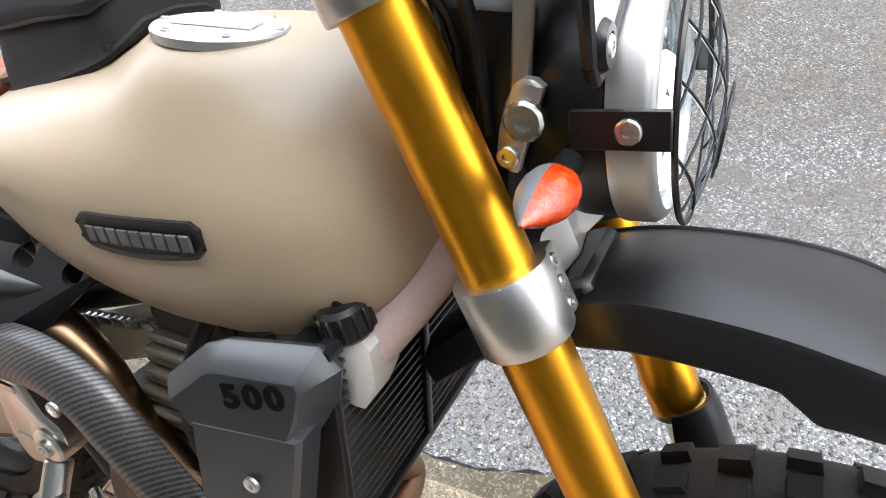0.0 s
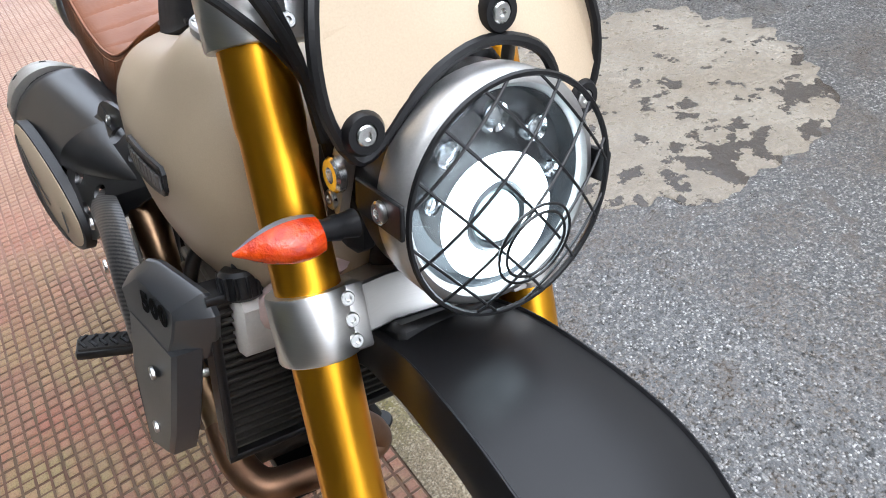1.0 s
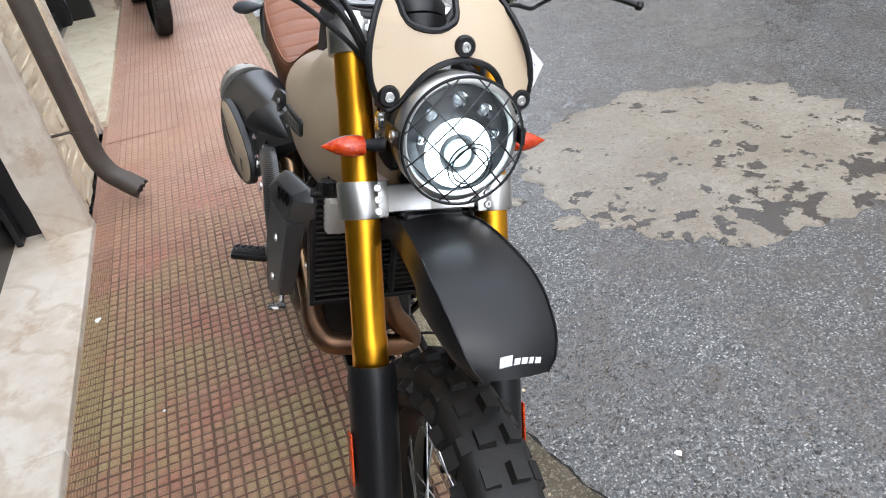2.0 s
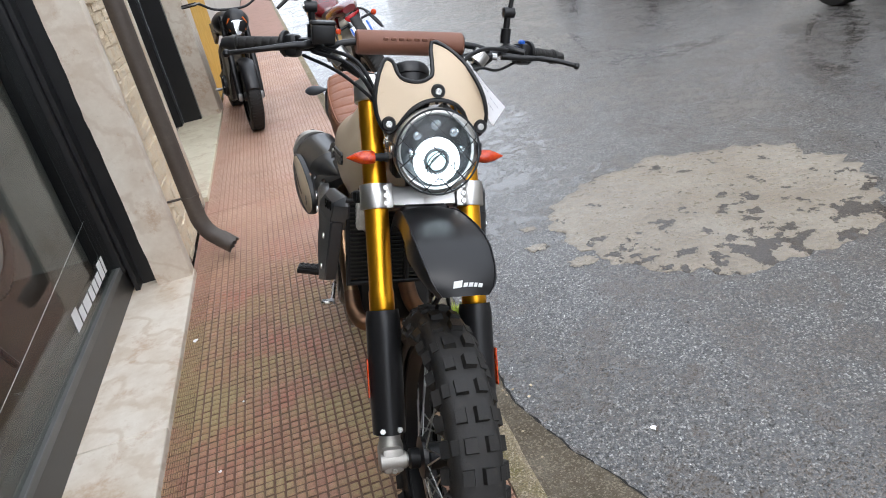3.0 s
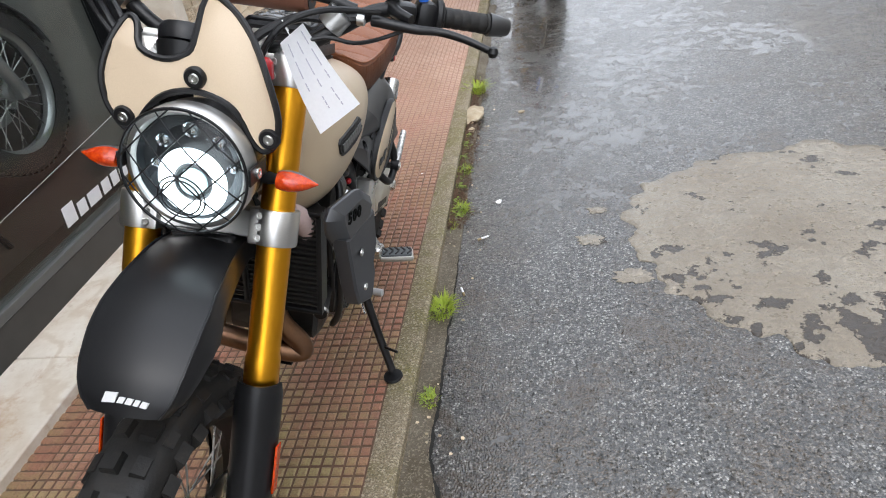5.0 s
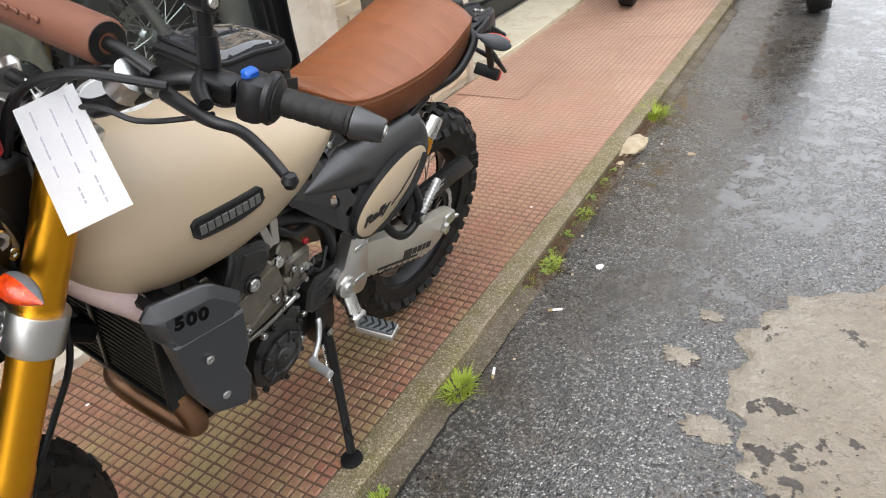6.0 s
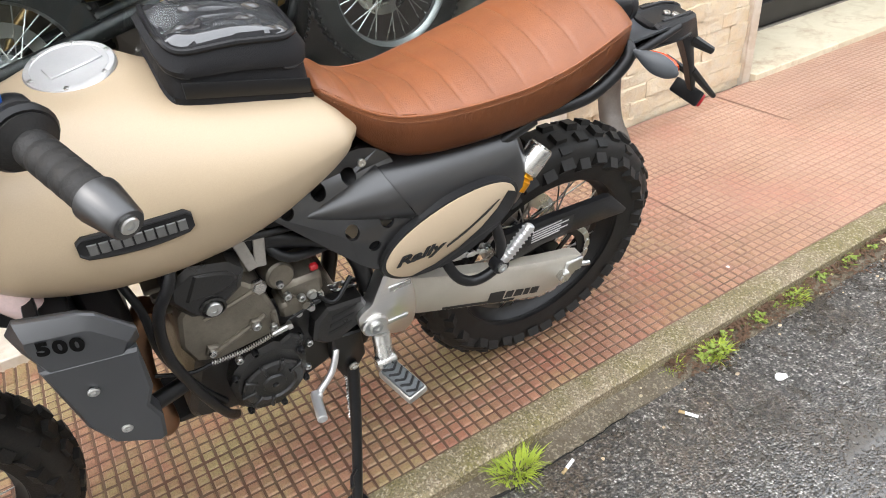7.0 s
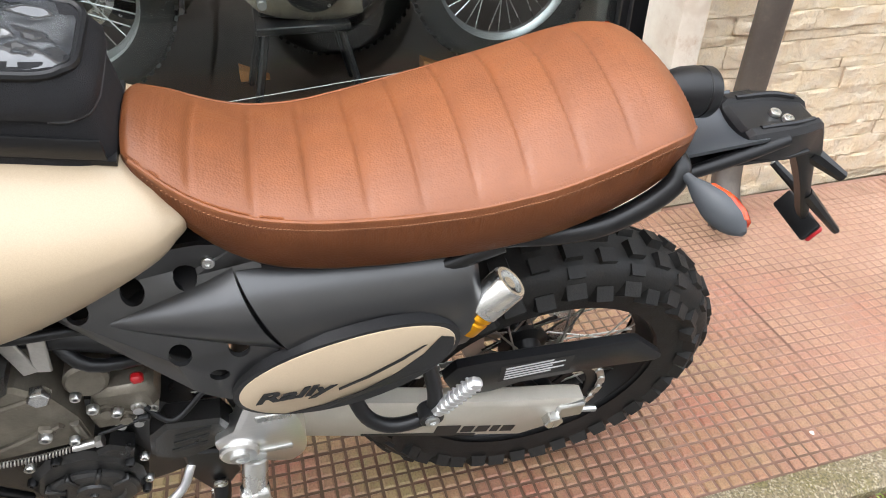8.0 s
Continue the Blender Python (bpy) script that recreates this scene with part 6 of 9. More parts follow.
for pts, r in (([(0.10, 0.60, 0.80), (0.140, 0.588, 0.765), (0.150, 0.558, 0.714), (0.153, 0.550, 0.640), (0.150, 0.560, 0.565), (0.146, 0.582, 0.475), (0.135, 0.602, 0.405), (0.12, 0.615, 0.37)], 0.0085),
               ([(0.09, 0.52, 0.78), (0.125, 0.540, 0.71), (0.135, 0.542, 0.62), (0.13, 0.575, 0.50), (0.12, 0.605, 0.42)], 0.0065),
               ([(0.134, 0.604, 0.552), (0.132, 0.57, 0.548), (0.12, 0.52, 0.56)], 0.0035),
               ([(0.05, 0.60, 0.79), (0.11, 0.64, 0.785), (0.12, 0.70, 0.775), (0.09, 0.78, 0.735)], 0.006),
               ([(0.08, 0.72, 0.735), (0.11, 0.76, 0.695), (0.09, 0.84, 0.67)], 0.008),
               ([(0.115, 0.79, 0.60), (0.128, 0.82, 0.575), (0.11, 0.86, 0.60)], 0.004),
               ([(-0.08, 0.56, 0.80), (-0.12, 0.60, 0.72), (-0.12, 0.64, 0.60), (-0.10, 0.62, 0.45)], 0.009),
               ([(-0.05, 0.40, 0.82), (-0.10, 0.46, 0.80), (-0.11, 0.52, 0.76), (-0.08, 0.58, 0.72)], 0.008)):
    bm = bmesh.new()
    tube(bm, pts, r, 10)
    part("hose", bm, M_BLACK, bike)
bm = bmesh.new()
rod(bm, (0.128, 0.488, 0.502), (0.120, 0.562, 0.515), 0.0145, 18)
wp = part("water_pipe", bm, M_BLACK, bike)
bm = bmesh.new()
lathe(bm, [(0.0150, -0.004), (0.0165, -0.004), (0.0165, 0.004), (0.0150, 0.004)], axis_pose((0.1272, 0.496, 0.5034), (-0.008, 0.074, 0.013)), 20, cap=False)
part("hose_clip", bm, M_STEEL, wp)
bm = bmesh.new()
prism(bm, round_outline([(0.50, 0.33), (0.56, 0.315), (0.70, 0.315), (0.80, 0.335), (0.80, 0.35), (0.70, 0.335), (0.57, 0.335), (0.50, 0.37)], 3), lambda a, b, d: (d, a, b), -0.055, 0.055, 0.003)
part("skid_plate", bm, M_DARK, bike)
bm = bmesh.new()
block(bm, (0.0, 0.495, 0.715), (0.215, 0.055, 0.16), bev=0.012)
block(bm, (0.0, 0.485, 0.615), (0.16, 0.04, 0.06), bev=0.010)
part("fan_shroud", bm, M_BLACK, bike, "black fan housing behind the radiator")
bm = bmesh.new()
for p in ((0.0, 0.60, 0.80), (0.0, 0.72, 0.79), (-0.03, 0.80, 0.75)):
    block(bm, p, (0.13, 0.13, 0.09), bev=0.02)
block(bm, (0.0, 0.90, 0.735), (0.09, 0.40, 0.12), bev=0.02)
part("airbox", bm, M_BLACK, bike)

# -- exhaust
bm = bmesh.new()
tube(bm, [(0.01, 0.548, 0.60), (0.015, 0.512, 0.54), (0.035, 0.497, 0.465), (0.076, 0.502, 0.405), (0.080, 0.500, 0.378), (0.03, 0.487, 0.386), (-0.05, 0.472, 0.415), (-0.100, 0.480, 0.420), (-0.120, 0.520, 0.432), (-0.123, 0.575, 0.460)], 0.0235, 18, 7)
part("exhaust_header", bm, M_COPPER, bike, "heat-tinted copper-brown exhaust pipe")
bm = bmesh.new()
tube(bm, [(-0.122, 0.560, 0.452), (-0.126, 0.634, 0.503), (-0.130, 0.685, 0.550), (-0.131, 0.722, 0.600), (-0.131, 0.742, 0.648), (-0.131, 0.780, 0.684), (-0.131, 0.86, 0.70)], [0.022, 0.022, 0.023, 0.026], 18, 6)
part("exhaust_pipe", bm, surface("bronze_steel", (0.38, 0.25, 0.14), (0.24, 0.15, 0.09), rough=0.26, metal=1.0, big=7, fine=200, grain=0.05), bike)
bm = bmesh.new()
rows = []
line = spline([(-0.178, 0.590, 0.520), (-0.182, 0.626, 0.578), (-0.184, 0.664, 0.632), (-0.182, 0.705, 0.672), (-0.178, 0.77, 0.684), (-0.176, 0.85, 0.672)], 6)
for i, p in enumerate(line):
    d = (line[min(i + 1, len(line) - 1)] - line[max(i - 1, 0)]).normalized()
    nrm = Vector((-1, 0, 0))
    acr = d.cross(nrm).normalized()
    rows.append([p + acr * (0.036 * math.sin(t)) + nrm * (0.034 * math.cos(t) - 0.014 - dd) for dd, seq in ((0, [-1.45 + 2.9 * j / 10 for j in range(11)]), (0.003, [1.45 - 2.9 * j / 10 for j in range(11)])) for t in seq])
loft(bm, rows)
hs = part("heat_shield", bm, M_CARBON, bike, "carbon-fibre exhaust heat shield")
for p in ((-0.200, 0.612, 0.540), (-0.203, 0.715, 0.668), (-0.198, 0.83, 0.668)):
    bolt(hs, p, (-1, 0, 0), 0.009)


# -- side covers with oval number plates
def side_cover(sgn, out, dy, dz):
    """out: how far the cover stands off the middle."""
    def k(y):
        return 0.0 if sgn > 0 else along([0.74, 0.90, 1.17], [0.008, 0.058, out - 0.147], y)

    # front plate with round holes
    edge = [(0.735, 0.785), (0.80, 0.812), (0.90, 0.835), (0.955, 0.80), (0.965, 0.72), (0.94, 0.655), (0.905, 0.625), (0.865, 0.655), (0.80, 0.72)]
    holes = [(0.772, 0.777, 0.011), (0.827, 0.788, 0.012), (0.880, 0.795, 0.012), (0.860, 0.722, 0.012), (0.921, 0.722, 0.012), (0.894, 0.684, 0.011)]

    def put(y, z, d):
        x = 0.082 + 0.056 * max(0, min(1.1, (0.80 - z) / 0.085)) ** 0.8
        return Vector((sgn * (x + k(y) + d), y + dy, z + dz))

    bm = bmesh.new()
    loops = [round_outline(edge, 4)] + [[(y + r * math.cos(-2 * math.pi * i / 14), z + r * math.sin(-2 * math.pi * i / 14)) for i in range(14)] for y, z, r in holes]
    es = []
    for lp in loops:
        vs = [bm.verts.new((y, z, 0)) for y, z in lp]
        es += [bm.edges.new((vs[i - 1], vs[i])) for i in range(len(vs))]
    fill = bmesh.ops.triangle_fill(bm, use_beauty=True, use_dissolve=False, edges=es)
    faces = [f for f in fill["geom"] if isinstance(f, bmesh.types.BMFace)]
    ext = bmesh.ops.extrude_face_region(bm, geom=faces)
    for v in [g for g in ext["geom"] if isinstance(g, bmesh.types.BMVert)]:
        v.co.z = -0.006
    for v in bm.verts:
        v.co = put(v.co.x, v.co.y, v.co.z)
    cov = part("side_cover", bm, M_SATIN, bike, "black metal side cover with round holes", smooth=30)
    # bulged rear shell, and the cone that leads into it

    def half_pipe(cx, y, cz, rx, rz, n=40):
        ring = []
        for j in range(n):
            a = radians(105 - 180 * j / (n - 1))
            ring.append((sgn * (cx + rx * math.cos(a) + k(y)), y + dy, cz + rz * math.sin(a) + dz))
        return ring

    def skew(ring, amount):
        return [(x, y + amount * (0.775 + dz - z), z) for x, y, z in ring]

    bm = bmesh.new()
    rows = []
    for i in range(17):
        t = i / 16
        end = 1 - 0.10 * max(0.0, (t - 0.9) / 0.1) ** 2
        rows.append(skew(half_pipe(0.050, 0.940 + 0.255 * t, 0.702 - 0.004 * t, 0.0975 * end, 0.100 * end), 0.55 * (1 - t)))
    rows.append(half_pipe(0.050, 1.198, 0.700, 0.07, 0.075))
    loft(bm, rows, cap=False, closed=False)
    part("cover_shell", bm, M_SATIN, cov, smooth=60)
    bm = bmesh.new()
    rows = []
    for i in range(15):
        t = i / 14
        y = 0.790 + 0.149 * t
        e = t ** 0.95
        rows.append(skew(half_pipe(0.104 - 0.054 * e, y, 0.762 - 0.028 * e, 0.005 + 0.0915 * e, 0.002 + 0.066 * e), 0.54 * t))
    loft(bm, rows, cap=False, closed=False)
    part("cover_cone", bm, M_SATIN, cov, smooth=60)
    # oval plate
    th = radians(16.5)

    def oval(a, b, d):
        y = 1.035 + a * math.cos(th) - b * math.sin(th)
        z = 0.664 + a * math.sin(th) + b * math.cos(th)
        return Vector((sgn * (0.153 - 0.006 * (a / 0.14) ** 2 + k(y) + d), y + dy, z + dz))

    for nm, f, d0, d1, m_, lab in (("number_plate", 1.0, -0.012, 0.004, M_DECALB, "oval number plate with black border"), ("plate_face", 0.945, 0.003, 0.0055, M_PLATE, "sand-coloured oval face")):
        bm = bmesh.new()
        prism(bm, [(0.139 * f * math.cos(q), 0.073 * f * math.sin(q)) for q in [2 * math.pi * i / 56 for i in range(56)]], oval, d0, d1, 0.0012)
        ob = part(nm, bm, m_, cov, lab)
    # black swoosh along the lower edge and stripe
    bm = bmesh.new()
    low = [(-0.100, -0.0450), (-0.05, -0.0490), (0.0, -0.0450), (0.05, -0.0310), (0.09, -0.0110), (0.117, 0.0120)]
    low += [(0.130 * math.cos(radians(q)), 0.068 * math.sin(radians(q))) for q in range(0, -140, -9)]
    prism(bm, low, oval, 0.0056, 0.0064)
    part("plate_stripe", bm, M_DECALB, cov, smooth=0)
    bm = bmesh.new()
    prism(bm, [(-0.022, -0.0265), (0.02, -0.0195), (0.065, -0.0075), (0.098, 0.0055), (0.094, 0.0065), (0.06, -0.0035), (0.02, -0.0145), (-0.020, -0.0215)], oval, 0.0056, 0.0064)
    part("plate_stripe", bm, M_DECALB, cov, smooth=0)
    c = oval(-0.0725, -0.0045, 0.0062)
    wide = Matrix.Diagonal((1.62, 1.0, 1.0, 1.0))
    letters("plate_word", "Rally", 0.0285, basis(c, (0, sgn, 0.01 * sgn), (0, 0, 1)) @ wide, M_DECALB, cov, 0.0006, 0.35, 0.0009)
    bolt(cov, put(0.905, 0.808, 0.001), (sgn, 0, 0.2), 0.007)
    return cov


side_cover(1, 0.147, 0.0, 0.0)
side_cover(-1, 0.252, -0.02, -0.014)
bm = bmesh.new()
tube(bm, [(-0.115, 0.95, 0.70), (-0.178, 1.20, 0.712)], 0.066, 28, 1)
muf = part("silencer", bm, M_DARK, bike, "black silencer with a drilled silver end cap")
bm = bmesh.new()
lathe(bm, [(0.074, 0), (0.072, 0.02), (0.062, 0.05), (0.045, 0.07), (0.03, 0.074), (0.028, 0.05)], axis_pose((-0.180, 1.180, 0.712), (-0.20, 1, 0.14)), 28)
ec = part("end_cap", bm, M_ALU_DULL, muf)
for k in range(8):
    a = 2 * math.pi * k / 8
    m = axis_pose((-0.180, 1.180, 0.712), (-0.20, 1, 0.14))
    bolt(ec, m @ Vector((0.066 * math.cos(a), 0.066 * math.sin(a), 0.035)), m.to_3x3() @ Vector((math.cos(a), math.sin(a), 0.5)), 0.006, M_DARK, 0.002)

# -- swingarm, chain, guard, pegs, stand
SWING = [(0.885, 0.535), (0.93, 0.545), (0.985, 0.523), (1.06, 0.490), (1.18, 0.446), (1.30, 0.406), (1.40, 0.380), (1.425, 0.368), (1.418, 0.348), (1.40, 0.318), (1.365, 0.296), (1.32, 0.285), (1.24, 0.315), (1.12, 0.362), (1.02, 0.405), (0.94, 0.44), (0.89, 0.455)]
M_PEG = surface("peg_rubber", (0.10, 0.11, 0.115), rough=0.5)
for sgn in (-1, 1):
    bm = bmesh.new()
    prism(bm, SWING, lambda a, b, d: (sgn * d, a, b), 0.078, 0.112, 0.006)
    sw = part("swingarm", bm, M_SWING, bike, "champagne-coloured swingarm")
    bm = bmesh.new()
    prism(bm, [(1.05, 0.405), (1.24, 0.328), (1.235, 0.322), (1.05, 0.398)], lambda a, b, d: (sgn * d, a, b), 0.1122, 0.1128)
    part("swingarm_stripe", bm, M_DECALB, sw, smooth=0)
    bm = bmesh.new()
    x = 1.165
    for w in (0.040, 0.020, 0.022, 0.014, 0.022):
        z = 0.355 - (x - 1.205) * 0.36
        hh = 0.024 if w > 0.03 else 0.018
        prism(bm, [(x, z - hh * 0.5), (x + w, z - hh * 0.5 - w * 0.36), (x + w + 0.006, z + hh * 0.5 - w * 0.36), (x + 0.006, z + hh * 0.5)], lambda a, b, d: (sgn * d, a, b), 0.1122, 0.1129)
        x += w + 0.005
    part("swingarm_mark", bm, M_DECALB, sw, smooth=0)
    bm = bmesh.new()
    block(bm, (sgn * 0.113, 1.40, 0.352), (0.012, 0.05, 0.04), Matrix(), 0.004)
    rod(bm, (sgn * 0.10, 1.370, 0.337), (sgn * 0.128, 1.370, 0.337), 0.017, 6)
    rod(bm, (sgn * 0.113, 1.42, 0.345), (sgn * 0.113, 1.45, 0.335), 0.006, 8)
    part("chain_adjuster", bm, M_STEEL, sw)
    # cast footrest hanger
    bm = bmesh.new()
    prism(bm, round_outline([(0.909, 0.600), (0.953, 0.580), (0.971, 0.521), (0.971, 0.454), (0.950, 0.424), (0.916, 0.435), (0.870, 0.464), (0.858, 0.512), (0.885, 0.535), (0.903, 0.555)], 4), lambda a, b, d: (sgn * d, a, b), 0.105, 0.142, 0.006)
    rod(bm, (sgn * 0.10, 0.885, 0.487), (sgn * 0.150, 0.885, 0.487), 0.026, 18)
    hg = part("footrest_hanger", bm, M_ALU, bike, "cast aluminium footrest hanger")
    bolt(hg, (sgn * 0.150, 0.885, 0.487), (sgn, 0, 0), 0.013, M_STEEL, 0.006)
    for y, z, w, h in ((0.938, 0.565, 0.045, 0.014), (0.930, 0.475, 0.05, 0.010)):
        bm = bmesh.new()
        block(bm, (sgn * 0.1425, y, z), (0.004, w, h), Matrix(), 0.002)
        part("polished_flat", bm, M_STEEL, hg)
    bm = bmesh.new()
    rod(bm, (sgn * 0.135, 0.90, 0.445), (sgn * 0.165, 0.893, 0.402), 0.018, 12)
    block(bm, (sgn * 0.168, 0.893, 0.400), (0.03, 0.04, 0.035), Matrix(), 0.006)
    part("peg_clevis", bm, M_STEEL, hg)
    # cleated footrest
    bm = bmesh.new()
    a_, b_ = Vector((sgn * 0.180, 0.892, 0.392)), Vector((sgn * 0.258, 0.910, 0.398))
    rt = (b_ - a_).normalized()
    m = basis((a_ + b_) / 2, rt, Vector((-rt.y * sgn, abs(rt.x), 0.0)))
    block(bm, (0, 0, -0.004 * sgn), (0.090, 0.046, 0.018), m, 0.006, 2)
    pg = part("footrest", bm, M_ALU_DULL if sgn > 0 else M_DARK, hg, "rubber-topped footrest")
    bm = bmesh.new()
    block(bm, (0, 0, 0.004 * sgn), (0.082, 0.038, 0.012), m, 0.004, 2)
    part("peg_pad", bm, M_PEG if sgn > 0 else M_RUBBER, pg)
    for q in range(5):
        for s2 in (-1, 1):
            bm = bmesh.new()
            block(bm, (0, 0, 0), (0.005, 0.020, 0.004), m @ Matrix.Translation((-0.030 + 0.016 * q, s2 * 0.008, 0.0105 * sgn)) @ Matrix.Rotation(radians(35 * s2), 4, "Z"), 0.001)
            part("peg_rib", bm, M_BLACK, pg)

bm = bmesh.new()
rod(bm, (-0.12, 1.370, 0.337), (0.12, 1.370, 0.337), 0.010, 12)
part("rear_axle", bm, M_STEEL, bike)
bm = bmesh.new()
m = Matrix.Translation((0.066, 1.370, 0.337)) @ Matrix.Rotation(radians(90), 4, "Y")
lathe(bm, [(0.08, -0.002), (0.10, -0.002), (0.10, 0.002), (0.08, 0.002)], m, 44, cap=False)
for k in range(44):
    a = 2 * math.pi * k / 44
    block(bm, (0.103 * math.cos(a), 0.103 * math.sin(a), 0), (0.009, 0.006, 0.005), m, 0.001)
for k in range(5):
    block(bm, (0.058, 0, 0), (0.055, 0.014, 0.004), m @ Matrix.Rotation(2 * math.pi * k / 5, 4, "Z"), 0.001)
part("rear_sprocket", bm, M_DARK, bike)
# chain: two runs and the wrap round the sprockets
loop = []
f, r = Vector((0.066, 0.815, 0.50)), Vector((0.066, 1.370, 0.337))
for i in range(37):
    a = radians(73 + 180 * i / 36)
    loop.append(f + Vector((0, math.cos(a), math.sin(a))) * 0.036)
for i in range(37):
    a = radians(253 + 180 * i / 36)
    loop.append(r + Vector((0, math.cos(a), math.sin(a))) * 0.104)
loop.append(loop[0])
dist = [0]
for a, b in zip(loop, loop[1:]):
    dist.append(dist[-1] + (b - a).length)
bm = bmesh.new()
s, k = 0.0, 0
while s < dist[-1]:
    i = max(0, min(len(loop) - 2, int(np.searchsorted(dist, s)) - 1))
    t = (s - dist[i]) / max(1e-9, dist[i + 1] - dist[i])
    p, d = loop[i].lerp(loop[i + 1], t), (loop[i + 1] - loop[i]).normalized()
    m = basis(p, d, Vector((1, 0, 0)).cross(d))
    for w in ((-0.0085, 0.0085) if k % 2 else (-0.006, 0.006)):
        block(bm, (0, 0, w), (0.0205, 0.0135, 0.002), m, 0.003)
    rod(bm, m @ Vector((0.008, 0, -0.010)), m @ Vector((0.008, 0, 0.010)), 0.0045, 6)
    s += 0.0159
    k += 1
tagged(part("drive_chain", bm, M_STEEL, bike, "steel drive chain"), kind="stuff")
bm = bmesh.new()
GUARD = [(1.176, 0.498), (1.195, 0.524), (1.245, 0.526), (1.275, 0.523), (1.468, 0.515), (1.486, 0.510), (1.543, 0.452), (1.533, 0.441), (1.45, 0.448), (1.30, 0.450), (1.255, 0.438), (1.20, 0.440)]
prism(bm, GUARD, lambda a, b, d: (d, a, b), 0.080, 0.100, 0.004)
cg = part("chain_guard", bm, M_BLACK, bike, "black plastic chain guard with a printed label")
bm = bmesh.new()
prism(bm, [(1.262, 0.468), (1.378, 0.466), (1.378, 0.508), (1.262, 0.512)], lambda a, b, d: (d, a, b), 0.1002, 0.1008)
lb = part("label", bm, M_DECALB, cg)
for i in range(5):
    bm = bmesh.new()
    z = 0.472 + 0.0072 * i
    prism(bm, [(1.27, z), (1.345 + 0.02 * (i % 2), z + 0.003), (1.345 + 0.02 * (i % 2), z + 0.0065), (1.27, z + 0.0035)], lambda a, b, d: (d, a, b), 0.1009, 0.1013)
    part("label_line", bm, M_DECALW, cg, smooth=0)
bm = bmesh.new()
tube(bm, [(0.12, 1.035, 0.575), (0.148, 1.055, 0.53), (0.158, 1.09, 0.510), (0.160, 1.135, 0.525), (0.155, 1.145, 0.57), (0.135, 1.135, 0.63), (0.115, 1.125, 0.68)], 0.0105, 12)
hang = part("passenger_hanger", bm, M_DARK, bike, "black tube holding the folded passenger footrest")
bm = bmesh.new()
rod(bm, (0.150, 1.139, 0.535), (0.174, 1.139, 0.535), 0.017, 20)
part("pivot", bm, M_BLACK, hang)
bolt(hang, (0.174, 1.139, 0.535), (1, 0, 0), 0.010, M_STEEL)
bm = bmesh.new()
m = basis((0.170, 1.168, 0.582), Vector((0.08, 0.52, 0.85)), (1, 0, 0))
block(bm, (0, 0, 0), (0.095, 0.016, 0.020), m, 0.006, 2)
pf = part("passenger_footrest", bm, M_CAP, hang, "ribbed aluminium footrest folded up")
for k in range(8):
    bm = bmesh.new()
    block(bm, (-0.030 + 0.0095 * k, 0, 0), (0.004, 0.0170, 0.0210), m, 0.001)
    part("rib", bm, M_CAP, pf)
RES = axis_pose((0.124, 1.199, 0.708), (-0.02, 0.60, 0.78))
bm = bmesh.new()
lathe(bm, [(0.019, 0), (0.0235, 0.004), (0.0235, 0.050), (0.021, 0.054), (0.0165, 0.054), (0.0155, 0.046), (0.009, 0.046), (0.008, 0.052), (0.002, 0.052)], RES, 28)
sk = part("shock_reservoir", bm, M_STEEL, bike, "silver shock reservoir with a gold collar")
bm = bmesh.new()
lathe(bm, [(0.018, -0.034), (0.0225, -0.031), (0.0225, -0.012), (0.020, -0.010), (0.020, -0.006), (0.0225, -0.004), (0.019, 0.001)], RES, 28)
part("collar", bm, M_GOLD, sk)
bm = bmesh.new()
tube(bm, [(0.0, 0.93, 0.62), (0.0, 0.985, 0.70)], 0.03, 16, 1)
tube(bm, [(0.0, 0.985, 0.70), (0.0, 1.02, 0.78)], 0.02, 16, 1)
part("shock_absorber", bm, M_DARK, bike)
bm = bmesh.new()
line = spline([(0, 1.16, 0.70), (0, 1.18, 0.58), (0, 1.14, 0.46)], 5)
loft(bm, [[p + Vector((x, 0.02 * (1 - abs(x) / 0.075), 0)) for x in (-0.075, -0.04, 0, 0.04, 0.075)] + [p + Vector((x, 0.016 * (1 - abs(x) / 0.075) - 0.002, 0)) for x in (0.075, 0.04, 0, -0.04, -0.075)] for p in line])
part("splash_guard", bm, M_BLACK, bike)
# side stand
bm = bmesh.new()
tube(bm, [(0.118, 0.842, 0.375), (0.135, 0.838, 0.335), (0.19, 0.81, 0.20), (0.245, 0.778, 0.085)], [0.013, 0.0125, 0.011, 0.011], 12, 3)
stand = part("side_stand", bm, M_BLACK, bike, "black side stand, folded out")
bm = bmesh.new()
lathe(bm, [(0.026, -0.004), (0.028, 0.0), (0.026, 0.005), (0.010, 0.007)], axis_pose((0.250, 0.774, 0.0655), (-0.242, 0, 0.97)), 20)
part("stand_foot", bm, M_BLACK, stand)
bm = bmesh.new()
tube(bm, [(0.215, 0.795, 0.15), (0.235, 0.775, 0.165), (0.258, 0.765, 0.168)], 0.004, 8, 1)
part("stand_spur", bm, M_BLACK, stand)
bm = bmesh.new()
prism(bm, [(0.808, 0.475), (0.866, 0.462), (0.872, 0.385), (0.850, 0.345), (0.824, 0.335), (0.806, 0.392)], lambda a, c, d: (d, a, c), 0.08, 0.126, 0.006)
part("stand_bracket", bm, M_BLACK, bike)
bolt(bike, (0.132, 0.842, 0.375), (1, 0, 0), 0.010, M_STEEL)
bm = bmesh.new()
cs = [Vector((0.118, 0.832, 0.36)).lerp(Vector((0.155, 0.818, 0.24)), i / 119) + Vector((0, math.cos(i * 1.0), math.sin(i * 1.0) * 0.3)) * 0.006 for i in range(120)]
